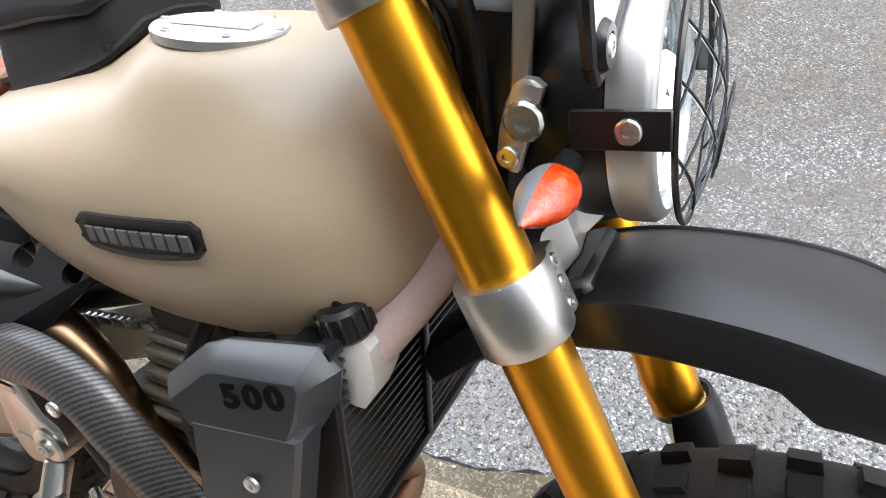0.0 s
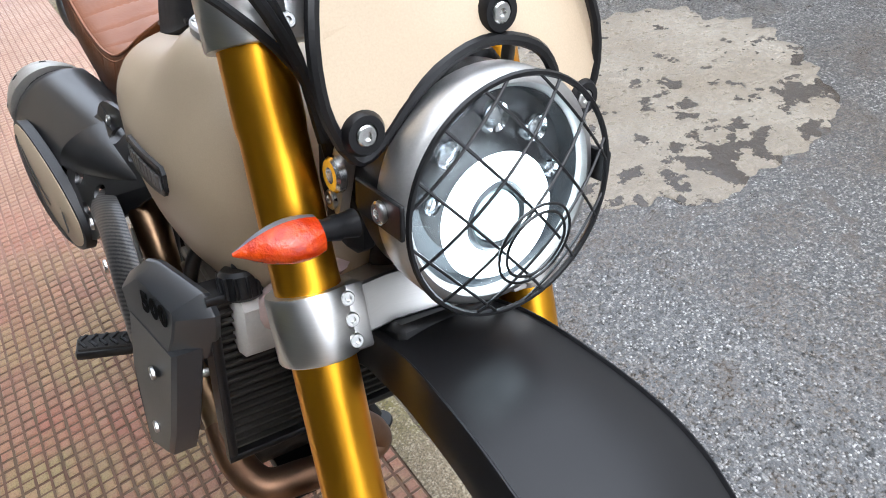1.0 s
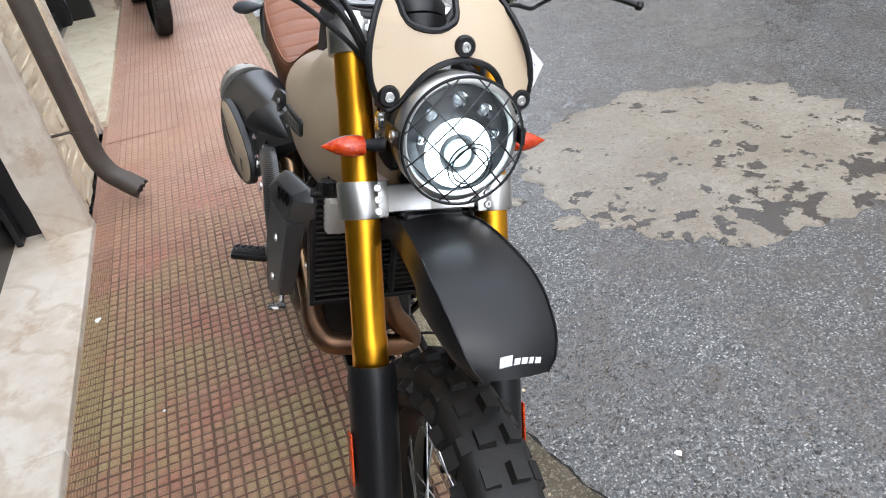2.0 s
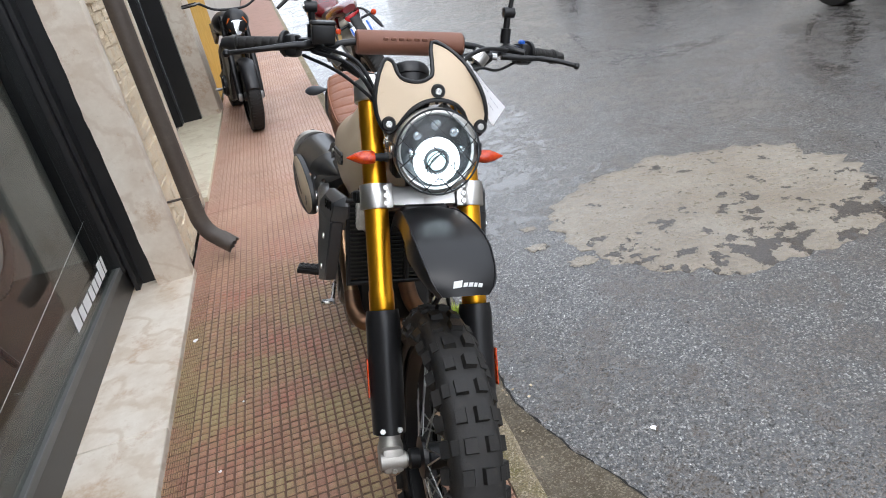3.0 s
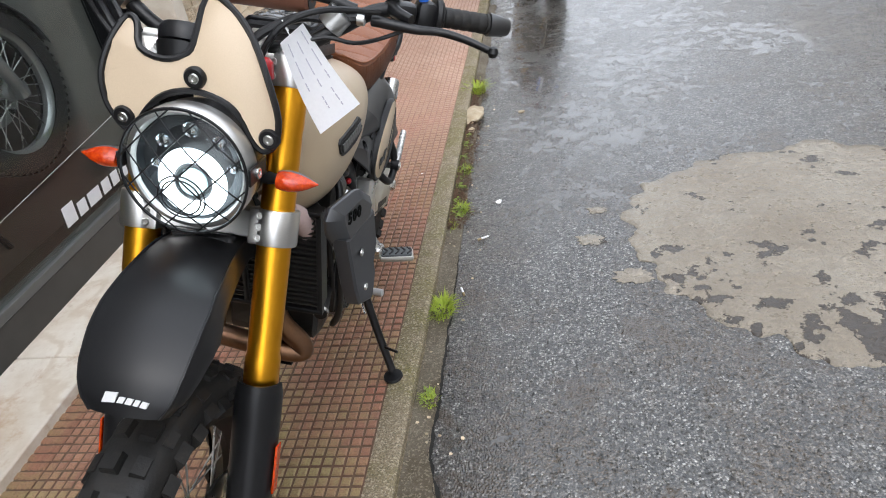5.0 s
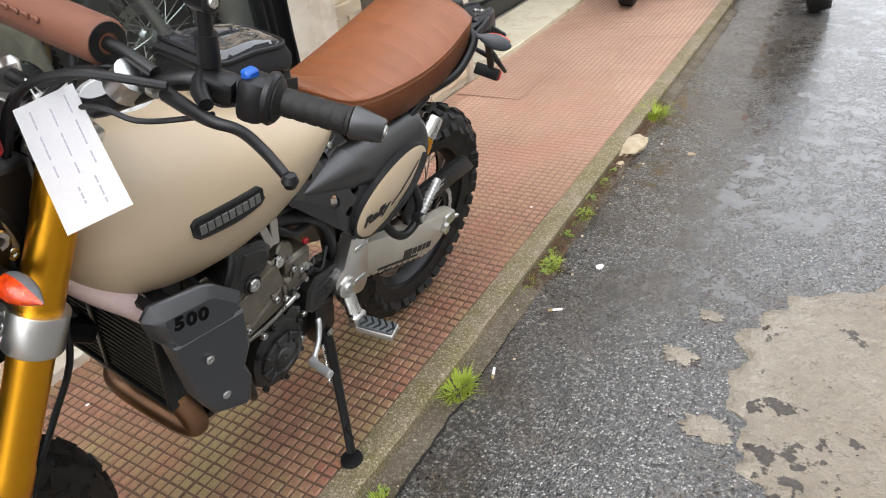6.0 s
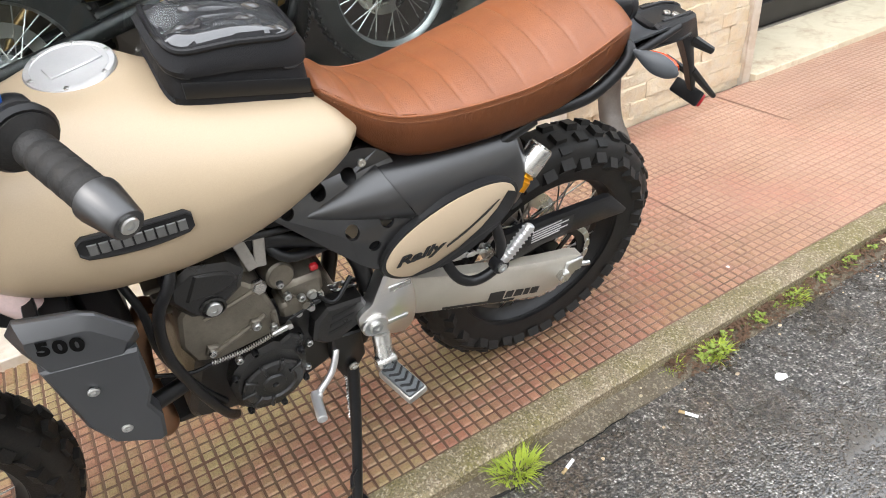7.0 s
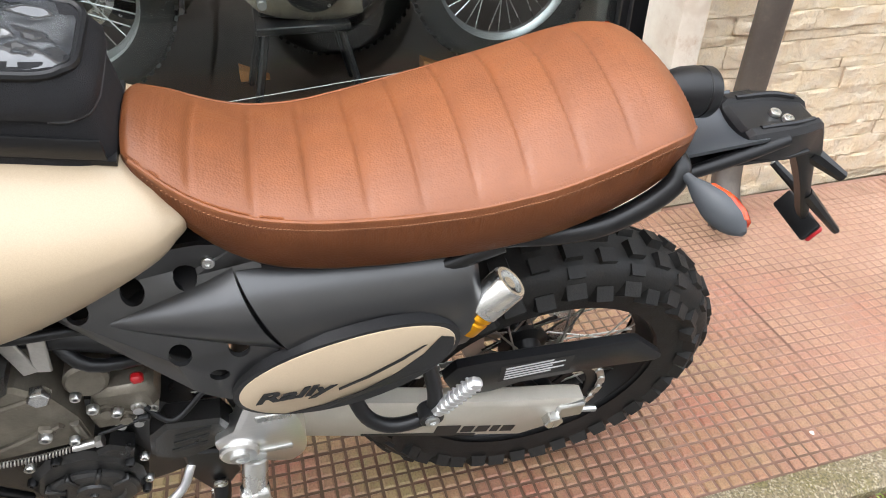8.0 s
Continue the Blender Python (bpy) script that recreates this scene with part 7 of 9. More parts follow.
tube(bm, cs, 0.0014, 5, 1)
part("stand_spring", bm, M_STEEL, stand)
# gear lever
bm = bmesh.new()
tube(bm, [(0.10, 0.822, 0.425), (0.125, 0.812, 0.432), (0.14, 0.795, 0.40), (0.155, 0.76, 0.375)], 0.0065, 10)
gl = part("gear_lever", bm, M_CAP, bike)
bm = bmesh.new()
block(bm, (0.158, 0.754, 0.373), (0.018, 0.02, 0.02), bev=0.004)
rod(bm, (0.160, 0.752, 0.374), (0.214, 0.742, 0.382), 0.0095, 12)
part("toe_peg", bm, M_CAP, gl)
# brake pedal on the right
bm = bmesh.new()
tube(bm, [(-0.13, 0.86, 0.40), (-0.155, 0.80, 0.38), (-0.165, 0.72, 0.385), (-0.175, 0.66, 0.395)], 0.007, 10)
block(bm, (-0.185, 0.655, 0.397), (0.04, 0.022, 0.012), bev=0.003)
part("brake_pedal", bm, M_STEEL, bike)

# -- handlebar and controls
bm = bmesh.new()
BAR = [(-0.402, 0.560, 1.142), (-0.29, 0.511, 1.149), (-0.215, 0.475, 1.148), (-0.15, 0.448, 1.115), (-0.09, 0.432, 1.085), (0.01, 0.430, 1.082), (0.11, 0.434, 1.084), (0.17, 0.452, 1.113), (0.235, 0.482, 1.144), (0.313, 0.521, 1.136), (0.424, 0.566, 1.114)]
tube(bm, BAR, 0.0115, 14, 5)
bar = part("handlebar", bm, M_DARK, bike, "black handlebar with a brown padded crossbar")
bm = bmesh.new()
tube(bm, [(-0.19, 0.463, 1.146), (-0.13, 0.462, 1.160), (0.0, 0.464, 1.162), (0.14, 0.466, 1.158), (0.20, 0.468, 1.145)], 0.008, 10)
part("crossbar", bm, M_DARK, bar)
bm = bmesh.new()
lathe(bm, [(0.012, -0.004), (0.024, -0.004), (0.0275, 0.0), (0.0275, 0.244), (0.024, 0.248), (0.012, 0.248)], axis_pose((-0.117, 0.4625, 1.1605), (1, 0.015, -0.008)), 28)
pd = part("bar_pad", bm, M_PAD, bar, "brown leather crossbar pad with embossed writing")
bm = bmesh.new()
lathe(bm, [(0.012, 0.247), (0.0235, 0.247), (0.0235, 0.2495), (0.012, 0.2495)], axis_pose((-0.117, 0.4625, 1.1605), (1, 0.015, -0.008)), 28, cap=False)
part("pad_core", bm, M_BLACK, pd, "black foam end of the pad")
bm = bmesh.new()
lathe(bm, [(0.004, 0), (0.0085, 0.001), (0.0085, 0.012), (0.004, 0.013)], axis_pose((0.204, 0.456, 1.133), (1, 0, 0.0)), 14)
part("cable_adjuster", bm, M_STEEL, bar, "zinc cable adjuster")
bm = bmesh.new()
for k in range(7):
    block(bm, (-0.055 + 0.018 * k, 0.4375, 1.171 - 0.0 * k), (0.013, 0.004, 0.008), Matrix(), 0.002)
part("embossing", bm, M_PAD, pd)
for sgn in (-1, 1):
    bm = bmesh.new()
    lathe(bm, [(0.015, 0), (0.022, 0.002), (0.022, 0.030), (0.016, 0.032)], axis_pose((0.006 + sgn * 0.155, 0.450, 1.118), (sgn * 0.6, 0.2, 0.7)), 16)
    part("bar_clamp", bm, M_STEEL, bar)
    bm = bmesh.new()
    block(bm, (0.01 + sgn * 0.045, 0.425, 1.078), (0.036, 0.045, 0.055), bev=0.008)
    part("riser", bm, M_ALU, bar)
    # grip with rings, bar end weight
    a, b = (Vector((-0.278, 0.506, 1.149)), Vector((-0.380, 0.551, 1.143))) if sgn < 0 else (Vector((0.318, 0.522, 1.135)), Vector((0.396, 0.554, 1.1235)))
    L = (b - a).length
    bm = bmesh.new()
    prof = [(0.0125, -0.002), (0.024, 0.0), (0.025, 0.006), (0.018, 0.010)]
    for k in range(5):
        s0 = 0.012 + (L - 0.014) * k / 5
        prof += [(0.0150, s0), (0.0158, s0 + 0.002), (0.0160, s0 + (L - 0.014) / 5 - 0.003), (0.0150, s0 + (L - 0.014) / 5 - 0.001)]
    prof += [(0.0165, L - 0.002), (0.0165, L + 0.002), (0.013, L + 0.003)]
    lathe(bm, prof, axis_pose(a, b - a), 24)
    part("grip", bm, M_RUBBER, bar, "ribbed black rubber grip")
    bm = bmesh.new()
    d = (b - a).normalized()
    lathe(bm, [(0.0150, 0), (0.0188, 0.002), (0.0188, 0.006), (0.0138, 0.036), (0.0122, 0.038), (0.006, 0.037)], axis_pose(b + d * 0.002, d), 28)
    be = part("bar_end", bm, M_SATIN, bar, "black tapered bar end weight")
    bolt(be, b + d * 0.0385, d, 0.0075)
    # switch housing
    bm = bmesh.new()
    c = a - d * 0.02
    m = basis(c, d, (0, 0.1, 1))
    block(bm, (0, -0.004, 0), (0.034, 0.052, 0.046), m, 0.012, 2)
    lathe(bm, [(0.020, 0.012), (0.029, 0.014), (0.030, 0.020), (0.027, 0.024)], axis_pose(c, d), 24)
    sw = part("switch_housing", bm, M_BLACK, bar)
    if sgn > 0:
        bm = bmesh.new()
        block(bm, c + Vector((-0.002, -0.004, 0.024)), (0.014, 0.018, 0.012), bev=0.003)
        part("blue_switch", bm, M_BLUE, sw, "bright blue rocker switch")
    # perch and lever
    pc = c - d * 0.035
    bm = bmesh.new()
    block(bm, (0, 0, 0), (0.04, 0.03, 0.034), basis(pc + Vector((0, -0.006, 0)), d, (0, 0, 1)), 0.008, 2)
    tube(bm, [pc + Vector((-sgn * 0.02, -0.005, 0.006)), pc + Vector((-sgn * 0.005, -0.03, 0.004)), pc + Vector((sgn * 0.02, -0.045, 0.0))], [0.012, 0.010, 0.008], 10, 3)
    part("lever_perch", bm, M_DARK, bar)
    bm = bmesh.new()
    tip = Vector((0.417, 0.434, 1.117)) if sgn > 0 else Vector((-0.405, 0.455, 1.132))
    p0 = pc + Vector((sgn * 0.012, -0.043, 0.001))
    pts = [p0, p0 + Vector((sgn * 0.03, -0.006, 0.0)), p0.lerp(tip, 0.55) + Vector((sgn * 0.004, -0.012, 0.002)), tip]
    if sgn > 0:
        pts = [(0.228, 0.456, 1.135), (0.262, 0.452, 1.133), (0.300, 0.450, 1.131), (0.333, 0.456, 1.130), (0.374, 0.447, 1.126), tip]
    tube(bm, pts, [0.009, 0.008, 0.0065, 0.006, 0.0055], 10, 5)
    lathe(bm, [(0.001, -0.009), (0.006, -0.007), (0.009, 0), (0.006, 0.007), (0.001, 0.009)], Matrix.Translation(tip), 14)
    part("lever", bm, M_DARK, bar, "ball-ended hand lever")
    # mirror on its stem
    ms = Vector((0.250, 0.500, 1.160)) if sgn > 0 else Vector((-0.215, 0.492, 1.160))
    bm = bmesh.new()
    tube(bm, [ms, ms + Vector((0, 0, 0.035))], 0.0125, 12, 1)
    tube(bm, [ms + Vector((0, 0, 0.03)), ms + Vector((sgn * 0.003, 0, 0.075))], 0.008, 12, 1)
    tube(bm, [ms + Vector((sgn * 0.003, -0.003, 0.068)), ms + Vector((sgn * 0.02, 0.004, 0.15)), ms + Vector((sgn * 0.05, 0.01, 0.22))], 0.006, 10, 4)
    st = part("mirror_stem", bm, M_BLACK, bar)
    bm = bmesh.new()
    rod(bm, ms + Vector((sgn * 0.003 - 0.014, -0.002, 0.072)), ms + Vector((sgn * 0.003 + 0.014, -0.002, 0.072)), 0.0125, 14)
    part("stem_joint", bm, M_BLACK, st)
    bolt(st, ms + Vector((sgn * 0.003 + sgn * 0.014, -0.002, 0.072)), (sgn, 0, 0), 0.006)
    bm = bmesh.new()
    lathe(bm, [(0.01, -0.012), (0.045, -0.010), (0.052, 0.0), (0.050, 0.004)], axis_pose(ms + Vector((sgn * 0.06, 0.015, 0.26)), (-sgn * 0.15, 1, 0.1)), 28)
    mr = part("mirror", bm, M_BLACK, st)
    bm = bmesh.new()
    lathe(bm, [(0.048, 0.0045), (0.002, 0.0048)], axis_pose(ms + Vector((sgn * 0.06, 0.015, 0.26)), (-sgn * 0.15, 1, 0.1)), 28)
    part("mirror_glass", bm, M_CHROME, mr)
# brake fluid reservoir on the right
bm = bmesh.new()
block(bm, (-0.195, 0.447, 1.178), (0.052, 0.042, 0.042), bev=0.005, seg=2)
block(bm, (-0.195, 0.447, 1.202), (0.056, 0.046, 0.008), bev=0.003)
part("brake_reservoir", bm, M_BLACK, bar, "square black brake fluid reservoir")
# cables
for pts, r in (([(-0.20, 0.44, 1.15), (-0.13, 0.37, 1.13), (-0.09, 0.34, 1.06), (-0.07, 0.33, 0.98)], 0.0045),
               ([(-0.22, 0.45, 1.14), (-0.14, 0.36, 1.12), (-0.085, 0.335, 1.04), (-0.06, 0.33, 0.95)], 0.005),
               ([(-0.24, 0.46, 1.13), (-0.16, 0.38, 1.10), (-0.08, 0.35, 1.03), (-0.04, 0.36, 0.93)], 0.004),
               ([(0.24, 0.45, 1.15), (0.16, 0.40, 1.155), (0.10, 0.37, 1.12), (0.06, 0.35, 1.02)], 0.005),
               ([(0.215, 0.458, 1.134), (0.16, 0.450, 1.130), (0.11, 0.435, 1.128), (0.05, 0.39, 1.09), (0.02, 0.37, 1.0)], 0.0075),
               ([(0.275, 0.475, 1.12), (0.235, 0.460, 1.105), (0.205, 0.430, 1.105), (0.150, 0.410, 1.110), (0.06, 0.37, 1.06)], 0.0034),
               ([(0.22, 0.47, 1.14), (0.15, 0.468, 1.136), (0.10, 0.43, 1.122), (0.05, 0.36, 1.04)], 0.004),
               ([(0.05, 0.33, 0.92), (0.07, 0.345, 0.85), (0.07, 0.365, 0.78)], 0.006)):
    bm = bmesh.new()
    tube(bm, pts, r, 8)
    part("cable", bm, M_BLACK, bar)
bm = bmesh.new()
block(bm, (0.10, 0.325, 1.085), (0.03, 0.02, 0.035), bev=0.006)
part("red_connector", bm, M_RED, bike)

# -- tail
TX = 0.014
M_TRAY = surface("dark_grey_plastic", (0.060, 0.066, 0.074), rough=0.4, fine=700, grain=0.05)
bm = bmesh.new()
rows = []
for i in range(9):
    y = 1.405 + 0.150 * i / 8
    w = 0.054 - 0.006 * i / 8
    seq = [-1 + j / 5 for j in range(11)]
    z = 0.846 + 0.010 * i / 8
    rows.append([(TX + q * w, y - 0.014 * (1 - q * q) * (i / 8) ** 4, z + 0.016 * q * q) for q in seq] + [(TX + q * w, y - 0.014 * (1 - q * q) * (i / 8) ** 4, z + 0.016 * q * q - 0.005) for q in seq[::-1]])
loft(bm, rows)
tail = part("tail_plate", bm, M_TRAY, bike, "dark grey concave tail tray with a black hood and number plate bracket")
# angular hood with a sunk middle and a sloping rear face
bm = bmesh.new()
rows = []
for y, w, top_, low_ in ((1.534, 0.044, 0.868, 0.850), (1.540, 0.047, 0.874, 0.842), (1.58, 0.046, 0.876, 0.838), (1.615, 0.040, 0.875, 0.834), (1.640, 0.032, 0.872, 0.828), (1.649, 0.029, 0.866, 0.822), (1.662, 0.027, 0.846, 0.816), (1.674, 0.025, 0.824, 0.810)):
    half = [(w * 0.30, top_ - 0.006), (w * 0.52, top_ - 0.005), (w * 0.62, top_), (w * 0.86, top_ - 0.001), (w, top_ - 0.008), (w * 1.06, low_ + 0.006), (w * 1.06, low_), (w * 0.9, low_)]
    rows.append([(TX + x, y, z) for x, z in half] + [(TX - x, y, z) for x, z in half[::-1]])
loft(bm, rows)
hood = part("tail_hood", bm, M_BLACK, tail, "angular black tail hood", smooth=24)
for sgn in (-1, 1):
    bm = bmesh.new()
    tube(bm, [(TX + sgn * 0.056, 1.425, 0.832), (TX + sgn * 0.054, 1.47, 0.840), (TX + sgn * 0.050, 1.53, 0.853), (TX + sgn * 0.045, 1.585, 0.864)], [0.006, 0.0085, 0.009, 0.007], 12)
    part("tail_rail", bm, M_BLACK, tail)
    # raised edge along each side of the sunk middle
    bm = bmesh.new()
    tube(bm, [(TX + sgn * 0.030, 1.552, 0.8735), (TX + sgn * 0.029, 1.60, 0.8745), (TX + sgn * 0.022, 1.632, 0.8725)], [0.0035, 0.0045, 0.003], 8, 4)
    part("hood_ridge", bm, M_BLACK, hood)
# flat skirt under the hood
bm = bmesh.new()
prism(bm, [(TX - 0.050, 1.478), (TX - 0.046, 1.60), (TX - 0.040, 1.635), (TX + 0.040, 1.635), (TX + 0.046, 1.60), (TX + 0.050, 1.478), (TX + 0.038, 1.47), (TX - 0.038, 1.47)], lambda a, b, d: (a, b, 0.830 + d + 0.05 * max(0.0, 1.53 - b)), 0.0, 0.007, 0.002)
part("tail_skirt", bm, M_BLACK, tail)
for x, y in ((0.018, 1.588), (0.031, 1.598)):
    bolt(tail, (x, y, 0.8705), (0, 0, 1), 0.0075, M_STEEL, 0.005)
for sgn in (-1, 1):
    # rear signals hang from the frame loop
    bm = bmesh.new()
    rows = []
    b0, t0 = Vector((sgn * 0.118, 1.409, 0.886)), Vector((sgn * 0.195, 1.440, 0.872))
    for i in range(11):
        t = i / 10
        p = b0.lerp(t0, t)
        r = along([0, 0.12, 0.25, 0.55, 0.85, 1.0], [0.005, 0.0065, 0.012, 0.0185, 0.0150, 0.004], t)
        u = Vector((0.0, -1.0, 0.0))
        rows.append([p + u * (math.cos(q) * r * 0.8) + Vector((0, 0.15, 1.0)) * (math.sin(q) * r) for q in [2 * math.pi * j / 18 for j in range(18)]])
    loft(bm, rows)
    rs = part("rear_signal", bm, M_TRAY, bike, "rear turn signal with amber lens")
    bm = bmesh.new()
    loft(bm, [[v + Vector((0, 0.0045, 0.0)) for v in row] for row in rows[3:10]])
    part("lens", bm, M_AMBER_IN, rs)
LIGHT = axis_pose((0.006, 1.462, 0.908), (0, 1, -0.12)) @ Matrix.Scale(0.83, 4)
bm = bmesh.new()
lathe(bm, [(0.012, -0.05), (0.026, -0.044), (0.034, -0.018), (0.036, 0.004), (0.0355, 0.010), (0.0345, 0.011), (0.0345, 0.013), (0.0360, 0.014), (0.0360, 0.028), (0.034, 0.031)], LIGHT, 40)
tl = part("tail_light", bm, M_BLACK, bike, "round black tail light")
bm = bmesh.new()
lathe(bm, [(0.034, 0.0305), (0.028, 0.034), (0.003, 0.036)], LIGHT, 32)
part("lens", bm, M_RED, tl)
# plate arm with its brackets
bm = bmesh.new()
rows = []
for p, hw, hd in (((0.018, 1.650, 0.826), 0.020, 0.016), ((0.018, 1.672, 0.790), 0.018, 0.012), ((0.018, 1.702, 0.738), 0.014, 0.008), ((0.014, 1.738, 0.676), 0.013, 0.007), ((0.012, 1.750, 0.656), 0.010, 0.005)):
    dn = Vector((0, 0.86, 0.51))
    p = Vector(p)
    rows.append([p + Vector((sx * hw * 0.78, 0, 0)) + dn * (sy * hd) for sx, sy in ((-1, -0.6), (-0.8, -1), (0.8, -1), (1, -0.6), (1, 0.6), (0.8, 1), (-0.8, 1), (-1, 0.6))])
loft(bm, rows)
part("plate_arm", bm, M_BLACK, tail)
for p, q, w0, w1 in (((0.022, 1.676, 0.800), (0.047, 1.727, 0.772), 0.013, 0.008), ((0.020, 1.718, 0.716), (0.031, 1.815, 0.628), 0.010, 0.006), ((0.014, 1.742, 0.690), (-0.040, 1.698, 0.724), 0.009, 0.006)):
    bm = bmesh.new()
    tube(bm, [p, q], [w0, w1], 8, 1)
    ob = part("plate_bracket", bm, M_BLACK, tail)
    bolt(ob, q, Vector(q) - Vector(p), w1 * 0.6, M_STEEL, 0.002)
bm = bmesh.new()
block(bm, (0, 0, 0), (0.082, 0.010, 0.036), pose(-0.006, 1.764, 0.634, -28), 0.006, 2)
part("reflector_holder", bm, M_BLACK, tail)
bm = bmesh.new()
block(bm, (0, 0, 0), (0.086, 0.008, 0.030), pose(-0.006, 1.772, 0.630, -28), 0.003)
part("red_reflector", bm, M_RED, tail)

# ---- what rests on or hangs from the motorcycle ----
BIKE_M = bike.matrix_basis.copy()
bag = thing("tank_bag", "black nylon tank bag with a clear map pocket on the tank", "bag", BIKE_M)


def bag_ring(t, inset=0.0):
    """A loop round the bag at height t."""
    pts = []
    for i in range(56):
        a = 2 * math.pi * i / 56
        c, s = math.cos(a), math.sin(a)
        y = (0.096 - inset) * math.copysign(abs(s) ** 0.34, s)
        half = 0.072 - 0.07 * y
        x = (half - inset) * math.copysign(abs(c) ** 0.34, c)
        base = 0.966 - 0.36 * y - 0.5 * max(0.0, abs(x) - 0.03)
        crown = 1.040 - 0.16 * y + 0.005 * math.cos(y * 26) - 0.8 * max(0.0, abs(x) - 0.05)
        pts.append((x - 0.002, 0.756 + y, base + (crown - base) * t))
    return pts


bm = bmesh.new()
loft(bm, [bag_ring(-0.10, -0.001), bag_ring(0.0, -0.003), bag_ring(0.06, 0.0), bag_ring(0.30, 0.001), bag_ring(0.60, 0.004), bag_ring(0.635, 0.008), bag_ring(0.67, 0.0), bag_ring(0.80, -0.001), bag_ring(0.93, 0.007), bag_ring(0.98, 0.012), bag_ring(1.0, 0.018)])
part("bag_body", bm, M_NYLON, bag)
bm = bmesh.new()
wavy = [Vector((x, y, z + 0.0008 * math.sin(i * 1.3))) for i, (x, y, z) in enumerate(bag_ring(0.635, 0.0025))]
tube(bm, wavy[2:54], 0.0026, 6, 2)
part("zip", bm, surface("zip_teeth", (0.035, 0.035, 0.037), rough=0.4, big=400, fine=900, grain=0.6), bag, "black wavy zip under the lid")
bm = bmesh.new()
tube(bm, [Vector(p) for p in bag_ring(0.975, 0.0105)] + [Vector(bag_ring(0.975, 0.0105)[0])], 0.0042, 8, 1)
part("lid_piping", bm, M_BLACK, bag, "black rim round the map pocket")
bm = bmesh.new()
rows = []
for k in range(12):
    h = 0.985 + 0.058 * (1 - (1 - k / 11) ** 3)
    fold = []
    for x, y, z in bag_ring(h, 0.014 + 0.0042 * k):
        crease = 0.5 - abs(noise.noise((x * 38 + 2, y * 30, 3)))
        fold.append((x, y, z + min(1, k / 2) * (0.0085 * (crease - 0.3) + 0.0026 * noise.noise((x * 120, y * 90, 7)))))
    rows.append(fold)
loft(bm, rows)
part("map_pocket", bm, surface("map_vinyl", (0.045, 0.047, 0.05), (0.020, 0.020, 0.023), rough=0.04, rough2=0.09, big=16, fine=40, grain=0.6, spec=1.0, coat=0.9), bag, "shiny clear vinyl map pocket")
bm = bmesh.new()
prism(bm, [(0.68, 0.985), (0.845, 0.940), (0.845, 0.962), (0.68, 1.007)], lambda a, b, d: (d - 0.078 * (a - 0.756) - 0.002, a, b), 0.0715, 0.0745, 0.001)
part("side_strap", bm, M_BLACK, bag)
bm = bmesh.new()
prism(bm, [(-0.072, 0.668), (0.072, 0.668), (0.070, 0.75), (0.062, 0.850), (-0.062, 0.850), (-0.070, 0.75)], lambda a, b, d: Vector((a - 0.002, b, along(TY, TT, b) - 0.35 * max(0, abs(a) - 0.02) ** 1.3 + d)), 0.001, 0.006)
part("base_mat", bm, M_BLACK, bag)

tag = thing("paper_tag", "white printed paper tag hanging from the handlebar cables", "tag", BIKE_M)
P = [Vector(p) for p in ((0.118, 0.352, 1.117), (0.132, 0.414, 1.130), (0.228, 0.390, 1.027), (0.183, 0.334, 0.995))]


def on_tag(u, v, d=0.0):
    p = P[0].lerp(P[1], u).lerp(P[3].lerp(P[2], u), v)
    nrm = (P[1] - P[0]).cross(P[3] - P[0]).normalized()
    return p + nrm * (d + 0.007 * math.sin(v * 2.6) * (1 - 0.4 * u))


bm = bmesh.new()
rows = [[on_tag(u / 6, v / 12, 0.0003) for u in range(7)] + [on_tag(u / 6, v / 12, -0.0003) for u in range(6, -1, -1)] for v in range(13)]
loft(bm, rows)
sheet = part("sheet", bm, M_TAG, tag)
TAG_SIDE = -1 if (P[1] - P[0]).cross(P[3] - P[0]).x > 0 else 1
for u, v0, v1 in ((0.80, 0.05, 0.60), (0.52, 0.10, 0.62), (0.22, 0.06, 0.58), (0.70, 0.68, 0.9), (0.42, 0.7, 0.84)):
    for side in (0.0007, -0.0007):
        bm = bmesh.new()
        n_ = 11
        for k in range(n_):
            if k % 5 == 3:
                continue
            a, b = v0 + (v1 - v0) * k / n_, v0 + (v1 - v0) * (k + 0.93) / n_
            w = 0.013
            loft(bm, [[on_tag(u - w, a, side), on_tag(u + w, a, side), on_tag(u + w, a, side * 1.4), on_tag(u - w, a, side * 1.4)], [on_tag(u - w, b, side), on_tag(u + w, b, side), on_tag(u + w, b, side * 1.4), on_tag(u - w, b, side * 1.4)]])
        part("printed_line", bm, M_INK, tag, smooth=0)
bm = bmesh.new()
tube(bm, [P[0].lerp(P[1], 0.4), P[0].lerp(P[1], 0.4) + Vector((-0.01, 0, 0.02)), Vector((0.12, 0.385, 1.125))], 0.001, 5, 3)
part("tie", bm, M_PAPER, tag)


# ---- other motorcycles, plainer, as far as they show ----
M_BRASS = surface("brass_pipe", (0.45, 0.30, 0.13), rough=0.28, metal=1.0, fine=200, grain=0.03)
M_ALLOY = surface("grey_alloy", (0.38, 0.38, 0.38), rough=0.3, metal=0.8, fine=300, grain=0.03)
M_REDPAINT = surface("dark_red_paint", (0.13, 0.006, 0.010), rough=0.22, coat=0.7, fine=500, grain=0)
M_ORANGE = surface("orange_trim", (0.75, 0.16, 0.02), rough=0.35, grain=0)
M_PLATEW = surface("plate_white", (0.70, 0.71, 0.72), rough=0.4, grain=0)


